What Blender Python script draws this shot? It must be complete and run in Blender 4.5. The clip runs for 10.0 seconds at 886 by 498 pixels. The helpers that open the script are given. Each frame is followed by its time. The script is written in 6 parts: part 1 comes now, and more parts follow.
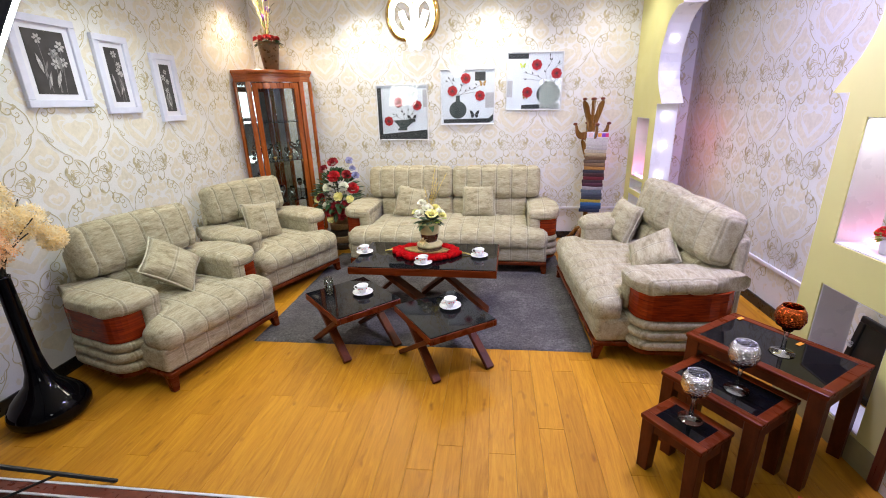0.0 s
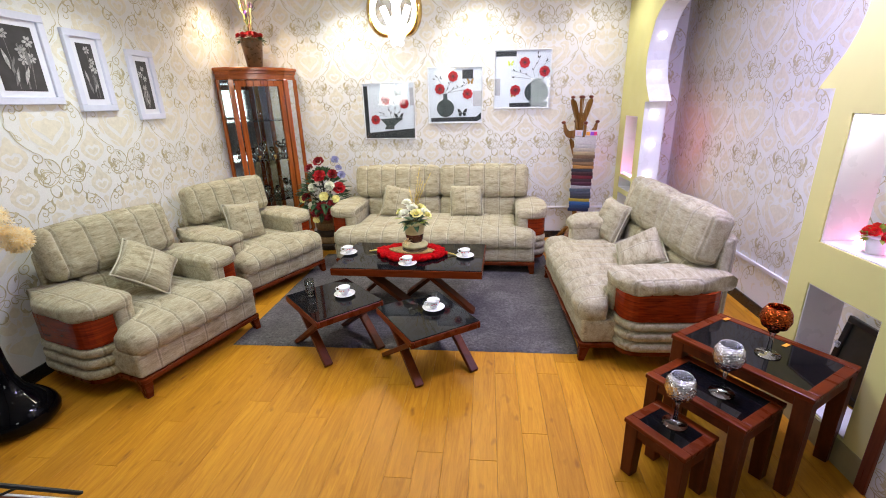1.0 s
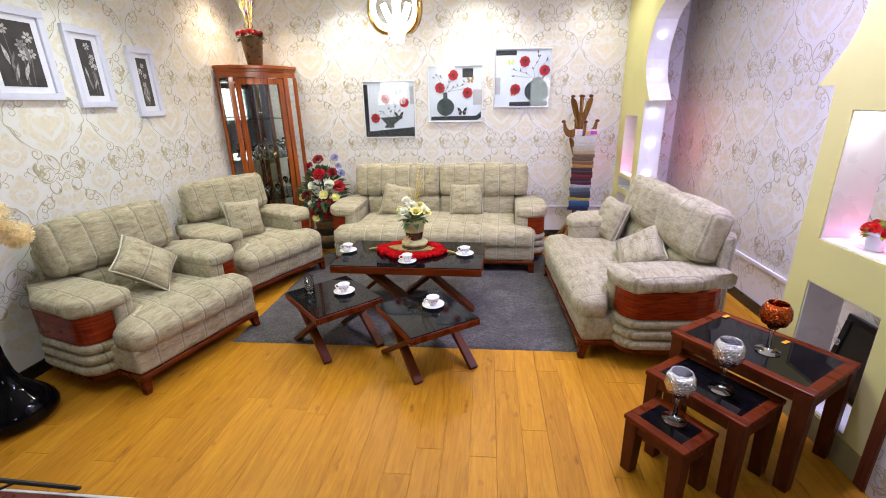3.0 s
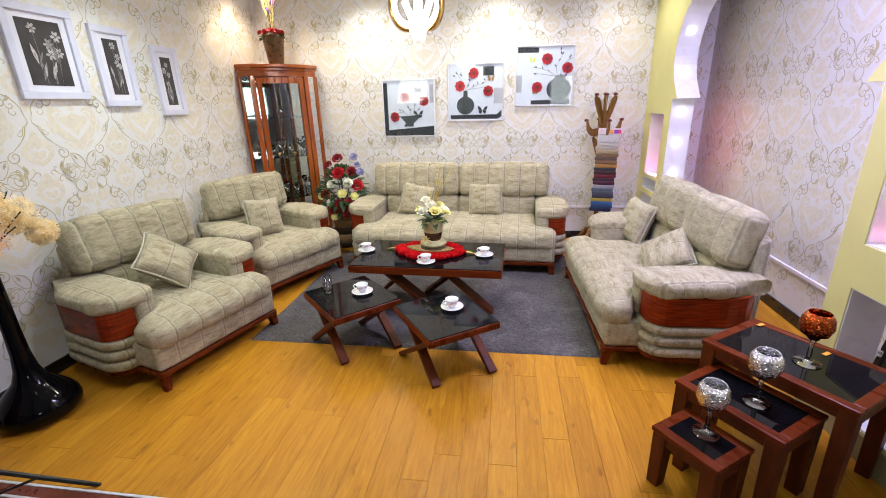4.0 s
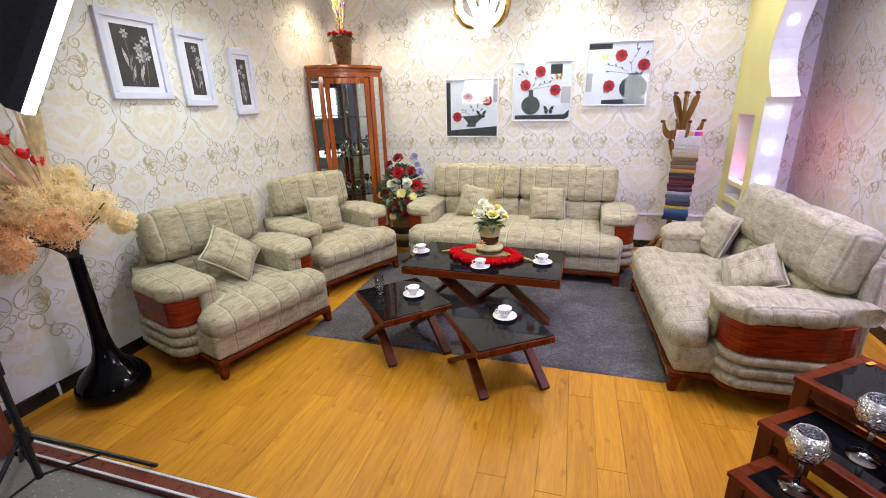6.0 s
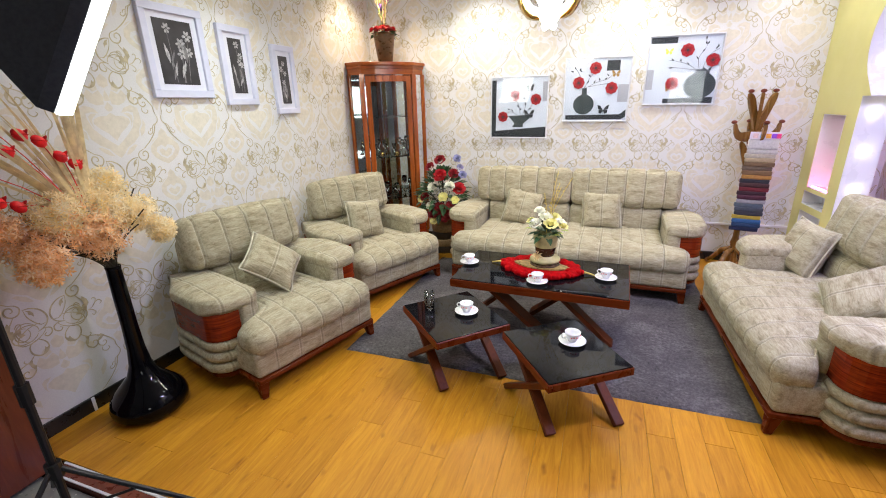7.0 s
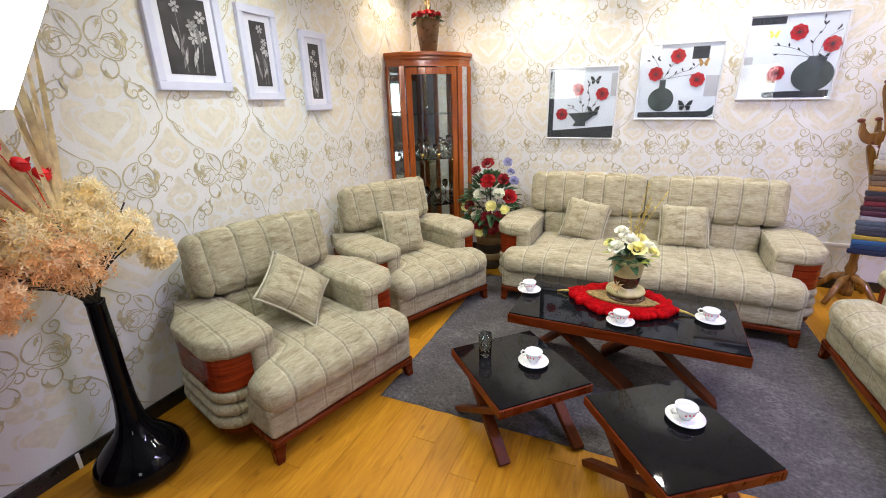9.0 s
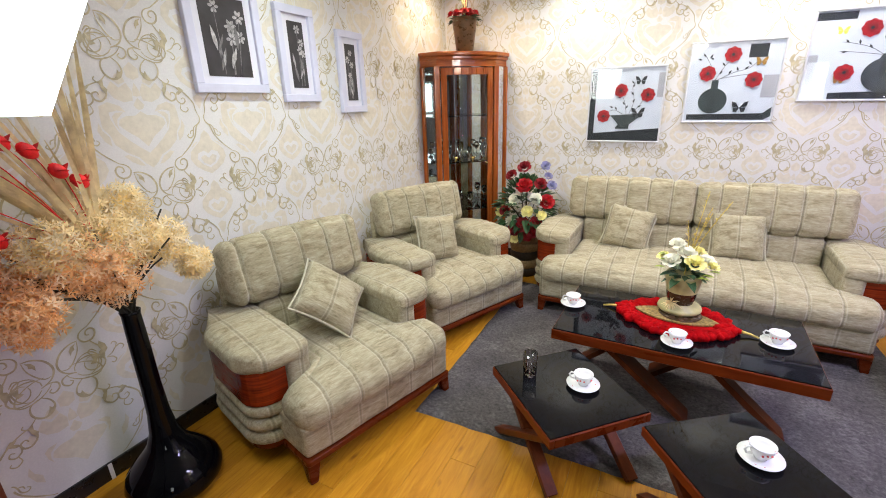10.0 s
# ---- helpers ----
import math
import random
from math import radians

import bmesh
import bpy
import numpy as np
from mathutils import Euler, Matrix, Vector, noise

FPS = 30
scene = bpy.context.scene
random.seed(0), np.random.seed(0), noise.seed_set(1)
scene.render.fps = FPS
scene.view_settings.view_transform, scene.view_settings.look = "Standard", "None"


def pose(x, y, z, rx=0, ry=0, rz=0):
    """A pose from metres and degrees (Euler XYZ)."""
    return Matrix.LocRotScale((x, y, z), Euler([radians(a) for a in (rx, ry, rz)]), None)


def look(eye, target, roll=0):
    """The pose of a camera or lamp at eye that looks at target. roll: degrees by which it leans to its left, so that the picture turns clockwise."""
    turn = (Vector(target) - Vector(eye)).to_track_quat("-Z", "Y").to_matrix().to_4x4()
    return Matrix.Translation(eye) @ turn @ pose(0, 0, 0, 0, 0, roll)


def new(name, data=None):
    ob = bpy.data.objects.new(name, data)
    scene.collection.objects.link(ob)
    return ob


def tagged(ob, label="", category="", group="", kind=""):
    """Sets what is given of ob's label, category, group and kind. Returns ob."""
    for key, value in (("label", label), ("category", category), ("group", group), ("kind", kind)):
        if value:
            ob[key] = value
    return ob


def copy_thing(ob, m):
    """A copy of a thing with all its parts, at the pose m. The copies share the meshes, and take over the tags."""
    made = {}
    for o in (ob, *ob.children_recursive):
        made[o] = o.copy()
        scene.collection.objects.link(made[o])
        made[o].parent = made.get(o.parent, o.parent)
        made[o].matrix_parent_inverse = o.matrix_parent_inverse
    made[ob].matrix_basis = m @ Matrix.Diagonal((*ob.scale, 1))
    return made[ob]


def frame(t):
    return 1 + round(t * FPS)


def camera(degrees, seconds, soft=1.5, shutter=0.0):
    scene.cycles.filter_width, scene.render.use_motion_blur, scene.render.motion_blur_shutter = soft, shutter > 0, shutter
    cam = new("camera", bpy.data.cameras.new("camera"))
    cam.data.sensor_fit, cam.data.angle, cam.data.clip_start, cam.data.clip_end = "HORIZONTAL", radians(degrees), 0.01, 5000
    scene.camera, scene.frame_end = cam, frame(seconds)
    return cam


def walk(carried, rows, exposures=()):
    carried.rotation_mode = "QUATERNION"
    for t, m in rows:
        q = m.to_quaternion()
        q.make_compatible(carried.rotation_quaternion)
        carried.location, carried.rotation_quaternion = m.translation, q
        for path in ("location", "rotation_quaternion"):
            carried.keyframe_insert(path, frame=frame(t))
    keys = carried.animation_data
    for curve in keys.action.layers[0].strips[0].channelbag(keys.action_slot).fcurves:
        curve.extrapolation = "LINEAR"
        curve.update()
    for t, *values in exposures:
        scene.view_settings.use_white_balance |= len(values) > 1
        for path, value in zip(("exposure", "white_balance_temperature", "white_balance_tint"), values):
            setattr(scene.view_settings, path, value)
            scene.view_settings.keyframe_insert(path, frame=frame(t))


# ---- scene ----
cam = camera(91.3, 10.0, soft=1.0)
PATH = [
    (0, (0.029, 0.215, 1.614), (-0.201, 2.095, 0.973), -1.8),
    (0.5, (0.07, 0.279, 1.6), (-0.124, 2.162, 0.954), -1.7),
    (1, (0.096, 0.283, 1.596), (-0.109, 2.166, 0.953), -1.8),
    (1.5, (0.095, 0.292, 1.586), (-0.097, 2.176, 0.942), -1.6),
    (2, (0.098, 0.273, 1.577), (-0.094, 2.157, 0.934), -1.6),
    (3.5, (0.081, 0.286, 1.573), (-0.144, 2.168, 0.934), -1.6),
    (4, (0.068, 0.327, 1.57), (-0.21, 2.201, 0.928), -1.7),
    (4.5, (0.098, 0.351, 1.573), (-0.229, 2.219, 0.936), -1.6),
    (5, (0.116, 0.363, 1.569), (-0.295, 2.216, 0.938), -1.8),
    (5.5, (0.14, 0.386, 1.559), (-0.34, 2.222, 0.927), -1.8),
    (7, (-0.183, 0.623, 1.57), (-0.832, 2.405, 0.936), -1.7),
    (7.5, (-0.292, 0.792, 1.544), (-0.957, 2.567, 0.905), -1.7),
    (8, (-0.438, 1.036, 1.561), (-1.12, 2.804, 0.921), -1.7),
    (8.5, (-0.496, 1.094, 1.557), (-1.234, 2.84, 0.919), -1.8),
    (9, (-0.517, 1.103, 1.551), (-1.294, 2.833, 0.914), -1.8),
    (9.5, (-0.541, 1.124, 1.548), (-1.345, 2.842, 0.911), -1.7),
    (10, (-0.66, 1.181, 1.568), (-1.529, 2.867, 0.933), -1.8),
]
walk(cam, [(t, look(eye, target, roll)) for t, eye, target, roll in PATH])
# ---------------------------------------------------------------- light
world = bpy.data.worlds.new("sky")
world.use_nodes = True
scene.world = world
wn = world.node_tree
sky = wn.nodes.new("ShaderNodeTexSky")
sky.sky_type = "NISHITA"
sky.sun_disc = False
sky.sun_elevation = radians(40)
sky.sun_rotation = radians(200)
wn.links.new(sky.outputs[0], wn.nodes["Background"].inputs[0])
wn.nodes["Background"].inputs[1].default_value = 0.12


def lamp(name, kind, place, target, power, color=(1, 1, 1), size=0.3, size_y=None, spot=60, blend=0.5):
    data = bpy.data.lights.new(name, kind)
    data.energy, data.color = power, color
    if kind == "AREA":
        data.size = size
        if size_y:
            data.shape, data.size_y = "RECTANGLE", size_y
    else:
        data.shadow_soft_size = size
    if kind == "SPOT":
        data.spot_size, data.spot_blend = radians(spot), blend
    ob = new(name, data)
    ob.matrix_world = look(place, target)
    return ob


WARM = (1.0, 0.86, 0.68)
COOL = (0.98, 0.97, 0.97)
DOWNLIGHTS = [(-2.38, 4.90), (-1.38, 4.97), (0.0, 4.97), (-1.9, 3.1), (0.35, 3.3), (1.15, 4.94)]
for k, (dx, dy) in enumerate(DOWNLIGHTS):
    lamp("downlight_beam", "SPOT", (dx, dy, 2.80), (dx, dy, 0), (59, 72, 76, 97, 66, 33)[k], (1.0, 0.82, 0.58) if k == 0 else (0.99, 0.985, 0.93) if k in (1, 2, 5) else (0.90, 1.0, 0.94), 0.05, spot=130, blend=0.9)
lamp("window_daylight", "AREA", (-4.1, -1.9, 1.6), (0.0, -1.6, 1.4), 22, COOL, 2.2, 1.9)
lamp("alcove_violet_light", "AREA", (1.9, 2.9, 2.82), (2.05, 3.0, 0), 195, (0.56, 0.52, 1.0), 0.25, 2.4)

# ---------------------------------------------------------------- materials


class Nodes:
    """Short hand for building a node material."""

    def __init__(self, name, rough=0.5, metal=0.0, color=(0.5, 0.5, 0.5)):
        self.mat = bpy.data.materials.new(name)
        self.mat.use_nodes = True
        self.tree = self.mat.node_tree
        self.bsdf = self.tree.nodes["Principled BSDF"]
        self.set(roughness=rough, metal=metal, color=color)
        self.coord = None

    def set(self, color=None, roughness=None, metal=None, **other):
        b = self.bsdf.inputs
        if color is not None:
            b["Base Color"].default_value = (*color, 1)
        if roughness is not None:
            b["Roughness"].default_value = roughness
        if metal is not None:
            b["Metallic"].default_value = metal
        for key, value in other.items():
            b[key.replace("_", " ")].default_value = value
        return self

    def node(self, kind, **inputs):
        n = self.tree.nodes.new(kind)
        for key, value in inputs.items():
            s = n.inputs[key.replace("_", " ")]
            if hasattr(value, "is_output"):
                self.tree.links.new(value, s)
            else:
                s.default_value = value
        return n

    def link(self, a, b):
        self.tree.links.new(a, b)

    def space(self, scale=(1, 1, 1), rot=(0, 0, 0), out="Object"):
        c = self.tree.nodes.new("ShaderNodeTexCoord")
        m = self.tree.nodes.new("ShaderNodeMapping")
        m.inputs["Scale"].default_value = scale
        m.inputs["Rotation"].default_value = [radians(a) for a in rot]
        self.link(c.outputs[out], m.inputs["Vector"])
        return m.outputs[0]

    def noise(self, vec, scale=5.0, detail=4.0, rough=0.55, distort=0.0):
        n = self.tree.nodes.new("ShaderNodeTexNoise")
        self.link(vec, n.inputs["Vector"])
        n.inputs["Scale"].default_value, n.inputs["Detail"].default_value = scale, detail
        n.inputs["Roughness"].default_value, n.inputs["Distortion"].default_value = rough, distort
        return n.outputs["Fac"]

    def ramp(self, fac, stops):
        n = self.tree.nodes.new("ShaderNodeValToRGB")
        self.link(fac, n.inputs[0])
        els = n.color_ramp.elements
        while len(els) < len(stops):
            els.new(0.5)
        for e, (p, c) in zip(els, stops):
            e.position = p
            e.color = (*c, 1) if len(c) == 3 else c
        return n.outputs[0]

    def mix(self, a, b, fac, mode="MIX"):
        n = self.tree.nodes.new("ShaderNodeMix")
        n.data_type, n.blend_type = "RGBA", mode
        for s, v in ((n.inputs[0], fac), (n.inputs[6], a), (n.inputs[7], b)):
            if hasattr(v, "is_output"):
                self.link(v, s)
            else:
                s.default_value = v if not isinstance(v, tuple) or len(v) == 4 else (*v, 1)
        return n.outputs[2]

    def math(self, op, a, b=0.0):
        n = self.tree.nodes.new("ShaderNodeMath")
        n.operation = op
        for s, v in ((n.inputs[0], a), (n.inputs[1], b)):
            if hasattr(v, "is_output"):
                self.link(v, s)
            else:
                s.default_value = v
        return n.outputs[0]

    def color(self, sock):
        self.link(sock, self.bsdf.inputs["Base Color"])
        return self

    def rough(self, sock):
        self.link(sock, self.bsdf.inputs["Roughness"])
        return self

    def bump(self, sock, strength=0.3, distance=0.01):
        n = self.node("ShaderNodeBump")
        n.inputs["Strength"].default_value, n.inputs["Distance"].default_value = strength, distance
        self.link(sock, n.inputs["Height"])
        self.link(n.outputs[0], self.bsdf.inputs["Normal"])
        return self


def grey(v):
    return (v, v, v)


def plain(name, color, rough=0.5, metal=0.0, vary=0.12, scale=14.0, bump=0.05, **other):
    """A surface of one colour with fine mottling and a little relief."""
    n = Nodes(name, rough, metal, color)
    v = n.space()
    f = n.noise(v, scale, 5)
    dark = tuple(c * (1 - vary) for c in color)
    light = tuple(min(1, c * (1 + vary)) for c in color)
    n.color(n.ramp(f, [(0.3, dark), (0.7, light)]))
    n.rough(n.ramp(n.noise(v, scale * 2.3, 3), [(0.3, grey(max(0.02, rough * 0.8))), (0.7, grey(min(1, rough * 1.2)))]))
    if bump:
        n.bump(n.noise(v, scale * 8, 3), bump, 0.004)
    n.set(**other)
    return n.mat


def glow(name, color, strength):
    n = Nodes(name, 0.4, 0, color)
    n.set(Emission_Color=(*color, 1), Emission_Strength=strength)
    return n.mat


def wood(name, dark, light, rough=0.22, grain=(1, 14, 14), coat=0.5, spec=0.3):
    n = Nodes(name, rough)
    v = n.space(grain)
    w = n.noise(v, 3.0, 6, 0.6, 0.6)
    fine = n.noise(n.space((grain[0] * 2, grain[1] * 6, grain[2] * 6)), 4, 3)
    c = n.ramp(w, [(0.25, dark), (0.5, tuple((a + b) / 2 for a, b in zip(dark, light))), (0.75, light)])
    c = n.mix(c, n.ramp(fine, [(0.3, grey(0.65)), (0.7, grey(1.0))]), 0.4, "MULTIPLY")
    n.color(c).bump(fine, 0.06, 0.003)
    n.set(Coat_Weight=coat, Coat_Roughness=0.08, Specular_IOR_Level=spec)
    n.rough(n.ramp(w, [(0.3, grey(rough * 0.8)), (0.8, grey(rough * 1.4))]))
    return n.mat


def paper_material(name, base, tint):
    n = Nodes(name, 0.55)
    v = n.space()
    soft = n.noise(v, 1.1, 4)
    weave = n.noise(n.space((1, 1, 1)), 160, 2)
    c = n.ramp(soft, [(0.3, base), (0.75, tint)])
    n.color(n.mix(c, n.ramp(weave, [(0.35, grey(0.9)), (0.65, grey(1.0))]), 0.6, "MULTIPLY")).bump(weave, 0.12, 0.002)
    return n.mat


def fabric_material():
    n = Nodes("chenille_upholstery", 0.85)
    streak = n.noise(n.space((9.0, 50, 50)), 2.6, 8, 0.68, 0.6)
    cross = n.noise(n.space((26, 4, 4)), 3.0, 4, 0.6)
    patch = n.noise(n.space((2.6, 9.0, 9.0)), 2.8, 6, 0.68, 0.5)
    thread = n.noise(n.space((60, 220, 220)), 3.0, 2)
    c = n.ramp(streak, [(0.25, (0.225, 0.184, 0.108)), (0.40, (0.315, 0.270, 0.172)), (0.53, (0.40, 0.356, 0.242)), (0.74, (0.505, 0.465, 0.345))])
    c = n.mix(c, n.ramp(cross, [(0.35, grey(0.82)), (0.6, grey(1.0))]), 0.2, "MULTIPLY")
    c = n.mix(c, n.ramp(patch, [(0.35, (0.60, 0.56, 0.45)), (0.46, (0.90, 0.885, 0.83)), (0.60, (1.10, 1.105, 1.10))]), 0.9, "MULTIPLY")
    # pairs of pale stitched ribs with a crease between them, one pair every 16 cm; the crease's shade is mixed into the
    # colour
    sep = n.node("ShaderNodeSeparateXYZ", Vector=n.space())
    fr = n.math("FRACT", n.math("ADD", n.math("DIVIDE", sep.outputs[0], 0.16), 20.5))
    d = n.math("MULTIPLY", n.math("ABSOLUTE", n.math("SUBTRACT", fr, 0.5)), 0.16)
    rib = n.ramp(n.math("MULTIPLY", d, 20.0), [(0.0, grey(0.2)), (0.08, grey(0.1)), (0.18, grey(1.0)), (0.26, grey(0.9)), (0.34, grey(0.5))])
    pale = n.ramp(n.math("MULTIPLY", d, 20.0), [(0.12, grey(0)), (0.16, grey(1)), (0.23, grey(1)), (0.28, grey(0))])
    furrow_shade = n.ramp(n.math("MULTIPLY", d, 20.0), [(0.04, grey(1)), (0.11, grey(0))])
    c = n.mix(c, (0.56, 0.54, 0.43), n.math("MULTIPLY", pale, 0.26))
    c = n.mix(c, (0.13, 0.115, 0.072), n.math("MULTIPLY", furrow_shade, 0.42))
    n.color(c)
    n.bump(n.math("ADD", n.math("ADD", thread, n.math("MULTIPLY", streak, 0.6)), n.math("MULTIPLY", rib, 1.0)), 0.5, 0.005)
    n.set(Sheen_Weight=0.12, Sheen_Roughness=0.5)
    return n.mat


def plank_material():
    n = Nodes("oak_laminate", 0.3)
    info = n.tree.nodes.new("ShaderNodeObjectInfo")
    c = n.tree.nodes.new("ShaderNodeTexCoord")
    shift = n.tree.nodes.new("ShaderNodeVectorMath")
    shift.operation = "MULTIPLY_ADD"
    comb = n.node("ShaderNodeCombineXYZ", X=info.outputs["Random"], Y=info.outputs["Random"], Z=info.outputs["Random"])
    n.link(comb.outputs[0], shift.inputs[0])
    shift.inputs[1].default_value = (7.3, 41.0, 13.0)
    n.link(c.outputs["Object"], shift.inputs[2])

    def mapped(s):
        m = n.tree.nodes.new("ShaderNodeMapping")
        m.inputs["Scale"].default_value = s
        n.link(shift.outputs[0], m.inputs["Vector"])
        return m.outputs[0]

    g = n.noise(mapped((13, 1.3, 4)), 2.0, 7, 0.66, 1.6)
    fine = n.noise(mapped((90, 5, 20)), 3.0, 3)
    knot = n.noise(mapped((9, 3.5, 5)), 1.6, 2)
    col = n.ramp(g, [(0.22, (0.29, 0.112, 0.008)), (0.42, (0.42, 0.182, 0.013)), (0.60, (0.50, 0.234, 0.018)), (0.8, (0.57, 0.292, 0.030))])
    col = n.mix(col, n.ramp(fine, [(0.3, grey(0.78)), (0.65, grey(1.0))]), 0.45, "MULTIPLY")
    col = n.mix(col, (0.17, 0.055, 0.010), n.ramp(knot, [(0.67, grey(0)), (0.78, grey(0.8))]))
    tone = n.ramp(info.outputs["Random"], [(0.0, (0.92, 0.88, 0.80)), (0.5, (1.04, 1.02, 0.98)), (1.0, (1.14, 1.14, 1.12))])
    n.color(n.mix(col, tone, 1.0, "MULTIPLY"))
    n.rough(n.ramp(fine, [(0.3, grey(0.28)), (0.7, grey(0.42))])).bump(fine, 0.05, 0.002)
    n.set(Specular_IOR_Level=0.2)
    return n.mat


def rug_material():
    n = Nodes("grey_shag_pile", 0.95)
    v = n.space()
    big = n.noise(v, 3.2, 5, 0.6, 0.8)
    tuft = n.noise(v, 62, 4, 0.75)
    mid = n.noise(n.space((1.0, 1.6, 1.0)), 15, 4, 0.65, 1.5)
    c = n.ramp(n.mix(big, mid, 0.45), [(0.3, (0.056, 0.049, 0.052)), (0.52, (0.118, 0.106, 0.110)), (0.70, (0.225, 0.205, 0.208))])
    n.color(n.mix(c, n.ramp(tuft, [(0.32, grey(0.40)), (0.68, grey(1.35))]), 0.9, "MULTIPLY")).bump(tuft, 1.0, 0.016)
    return n.mat


def terrazzo_material():
    n = Nodes("terrazzo", 0.35)
    v = n.space()
    vo = n.node("ShaderNodeTexVoronoi", Vector=v, Scale=55.0)
    chip = n.ramp(vo.outputs["Distance"], [(0.18, grey(1)), (0.3, grey(0))])
    c = n.mix((0.20, 0.195, 0.18), n.ramp(vo.outputs["Color"], [(0.2, (0.08, 0.08, 0.08)), (0.6, (0.30, 0.27, 0.22)), (0.9, (0.6, 0.58, 0.52))]), chip)
    n.color(c)
    return n.mat


def glass_material(name, color=(1, 1, 1), rough=0.02):
    n = Nodes(name, rough, 0, color)
    n.set(Transmission_Weight=1.0, IOR=1.45)
    return n.mat


def pane_material(name, tint=(0.95, 0.98, 0.97), gloss=0.1):
    """Thin window glass: lets light straight through and mirrors a little."""
    m = bpy.data.materials.new(name)
    m.use_nodes = True
    t = m.node_tree
    t.nodes.remove(t.nodes["Principled BSDF"])
    a, b, mixer = t.nodes.new("ShaderNodeBsdfTransparent"), t.nodes.new("ShaderNodeBsdfGlossy"), t.nodes.new("ShaderNodeMixShader")
    a.inputs[0].default_value = (*tint, 1)
    b.inputs["Roughness"].default_value = 0.02
    f = t.nodes.new("ShaderNodeFresnel")
    f.inputs[0].default_value = 1.5
    add = t.nodes.new("ShaderNodeMath")
    add.inputs[1].default_value = gloss
    t.links.new(f.outputs[0], add.inputs[0])
    t.links.new(add.outputs[0], mixer.inputs[0])
    t.links.new(a.outputs[0], mixer.inputs[1])
    t.links.new(b.outputs[0], mixer.inputs[2])
    t.links.new(mixer.outputs[0], t.nodes["Material Output"].inputs[0])
    return m


def petal_material(name, deep, tip):
    """Thin silk petals: each floret has its own shade and lets some light through."""
    n = Nodes(name, 0.7)
    geo = n.tree.nodes.new("ShaderNodeNewGeometry")
    c = n.mix(n.ramp(geo.outputs["Random Per Island"], [(0.0, deep), (0.55, tuple((a + b) / 2 for a, b in zip(deep, tip))), (1.0, tip)]),
              n.ramp(n.noise(n.space(), 7, 4), [(0.35, grey(0.86)), (0.65, grey(1.0))]), 0.8, "MULTIPLY")
    n.color(c)
    thin = n.node("ShaderNodeBsdfTranslucent", Color=c)
    mixer = n.tree.nodes.new("ShaderNodeMixShader")
    mixer.inputs[0].default_value = 0.45
    n.link(n.bsdf.outputs[0], mixer.inputs[1])
    n.link(thin.outputs[0], mixer.inputs[2])
    n.link(mixer.outputs[0], n.tree.nodes["Material Output"].inputs[0])
    return n.mat


PAPER = paper_material("cream_wallpaper", (0.715, 0.71, 0.71), (0.755, 0.75, 0.75))
PAPER_FIGURE = plain("beige_damask_print", (0.685, 0.64, 0.545), 0.5, 0, 0.08, 40, 0.1)
PAPER_LINE = plain("gold_scroll_print", (0.485, 0.43, 0.285), 0.4, 0.0, 0.25, 30, 0.1)
YELLOW = plain("yellow_wall_paint", (0.70, 0.66, 0.28), 0.6, 0, 0.04, 3, 0.04)
WHITE_PAINT = plain("white_gloss_paint", (0.80, 0.79, 0.82), 0.3, 0, 0.03, 4, 0.03)
CEILING = plain("ceiling_paint", (0.80, 0.78, 0.75), 0.7, 0, 0.03, 3, 0.03)
PLAIN_WALL = plain("plain_wall_paint", (0.46, 0.44, 0.41), 0.6, 0, 0.04, 3, 0.03)
BLACK_TRIM = plain("black_skirting", (0.012, 0.011, 0.011), 0.3, 0, 0.2, 10, 0.04)
OAK = plank_material()
UNDERLAY = plain("dark_underlay", (0.06, 0.03, 0.01), 0.8, 0, 0.2, 10, 0)
RUG = rug_material()
TERRAZZO = terrazzo_material()
FABRIC = fabric_material()
PIPING = plain("piping_cord", (0.47, 0.44, 0.33), 0.8, 0, 0.15, 60, 0.2)
RED_WOOD = wood("red_mahogany_gloss", (0.075, 0.011, 0.002), (0.175, 0.030, 0.006), 0.28, (1, 5, 5), coat=0.03, spec=0.10)
STRIPED_WOOD = wood("striped_rosewood_veneer", (0.055, 0.006, 0.003), (0.36, 0.042, 0.007), 0.2, (0.4, 3, 30), 0.10, 0.15)
DARK_WOOD = wood("dark_mahogany", (0.052, 0.011, 0.003), (0.135, 0.032, 0.009), 0.40, (5, 5, 1), coat=0.0, spec=0.10)
CABINET_WOOD = wood("orange_mahogany", (0.20, 0.035, 0.006), (0.46, 0.12, 0.022), 0.2, (14, 14, 1))
CORNICE_WOOD = wood("orange_mahogany_moulding", (0.20, 0.035, 0.006), (0.46, 0.12, 0.022), 0.2, (2, 2, 30))
COAT_WOOD = wood("honey_brown_wood", (0.12, 0.050, 0.010), (0.30, 0.14, 0.032), 0.25, (8, 8, 1))
TRIM_WOOD = wood("redbrown_casing", (0.085, 0.015, 0.008), (0.20, 0.045, 0.02), 0.3, (10, 10, 1), 0.3)
BLACK_GLASS = plain("black_table_glass", (0.004, 0.004, 0.005), 0.03, 0, 0.1, 10, 0, IOR=1.30)
BLACK_GLAZE = plain("black_gloss_glaze", (0.002, 0.002, 0.003), 0.04, 0, 0.1, 10, 0, IOR=1.29)
PANE = pane_material("cabinet_glass", (0.90, 0.93, 0.92), 0.03)
PICTURE_PANE = pane_material("picture_glass", (0.97, 0.98, 0.98), -0.012)
CLEAR = glass_material("clear_glass")
WATER = Nodes("water", 0.12, 0, (0.80, 0.88, 0.93)).set(Transmission_Weight=0.35, IOR=1.33).mat
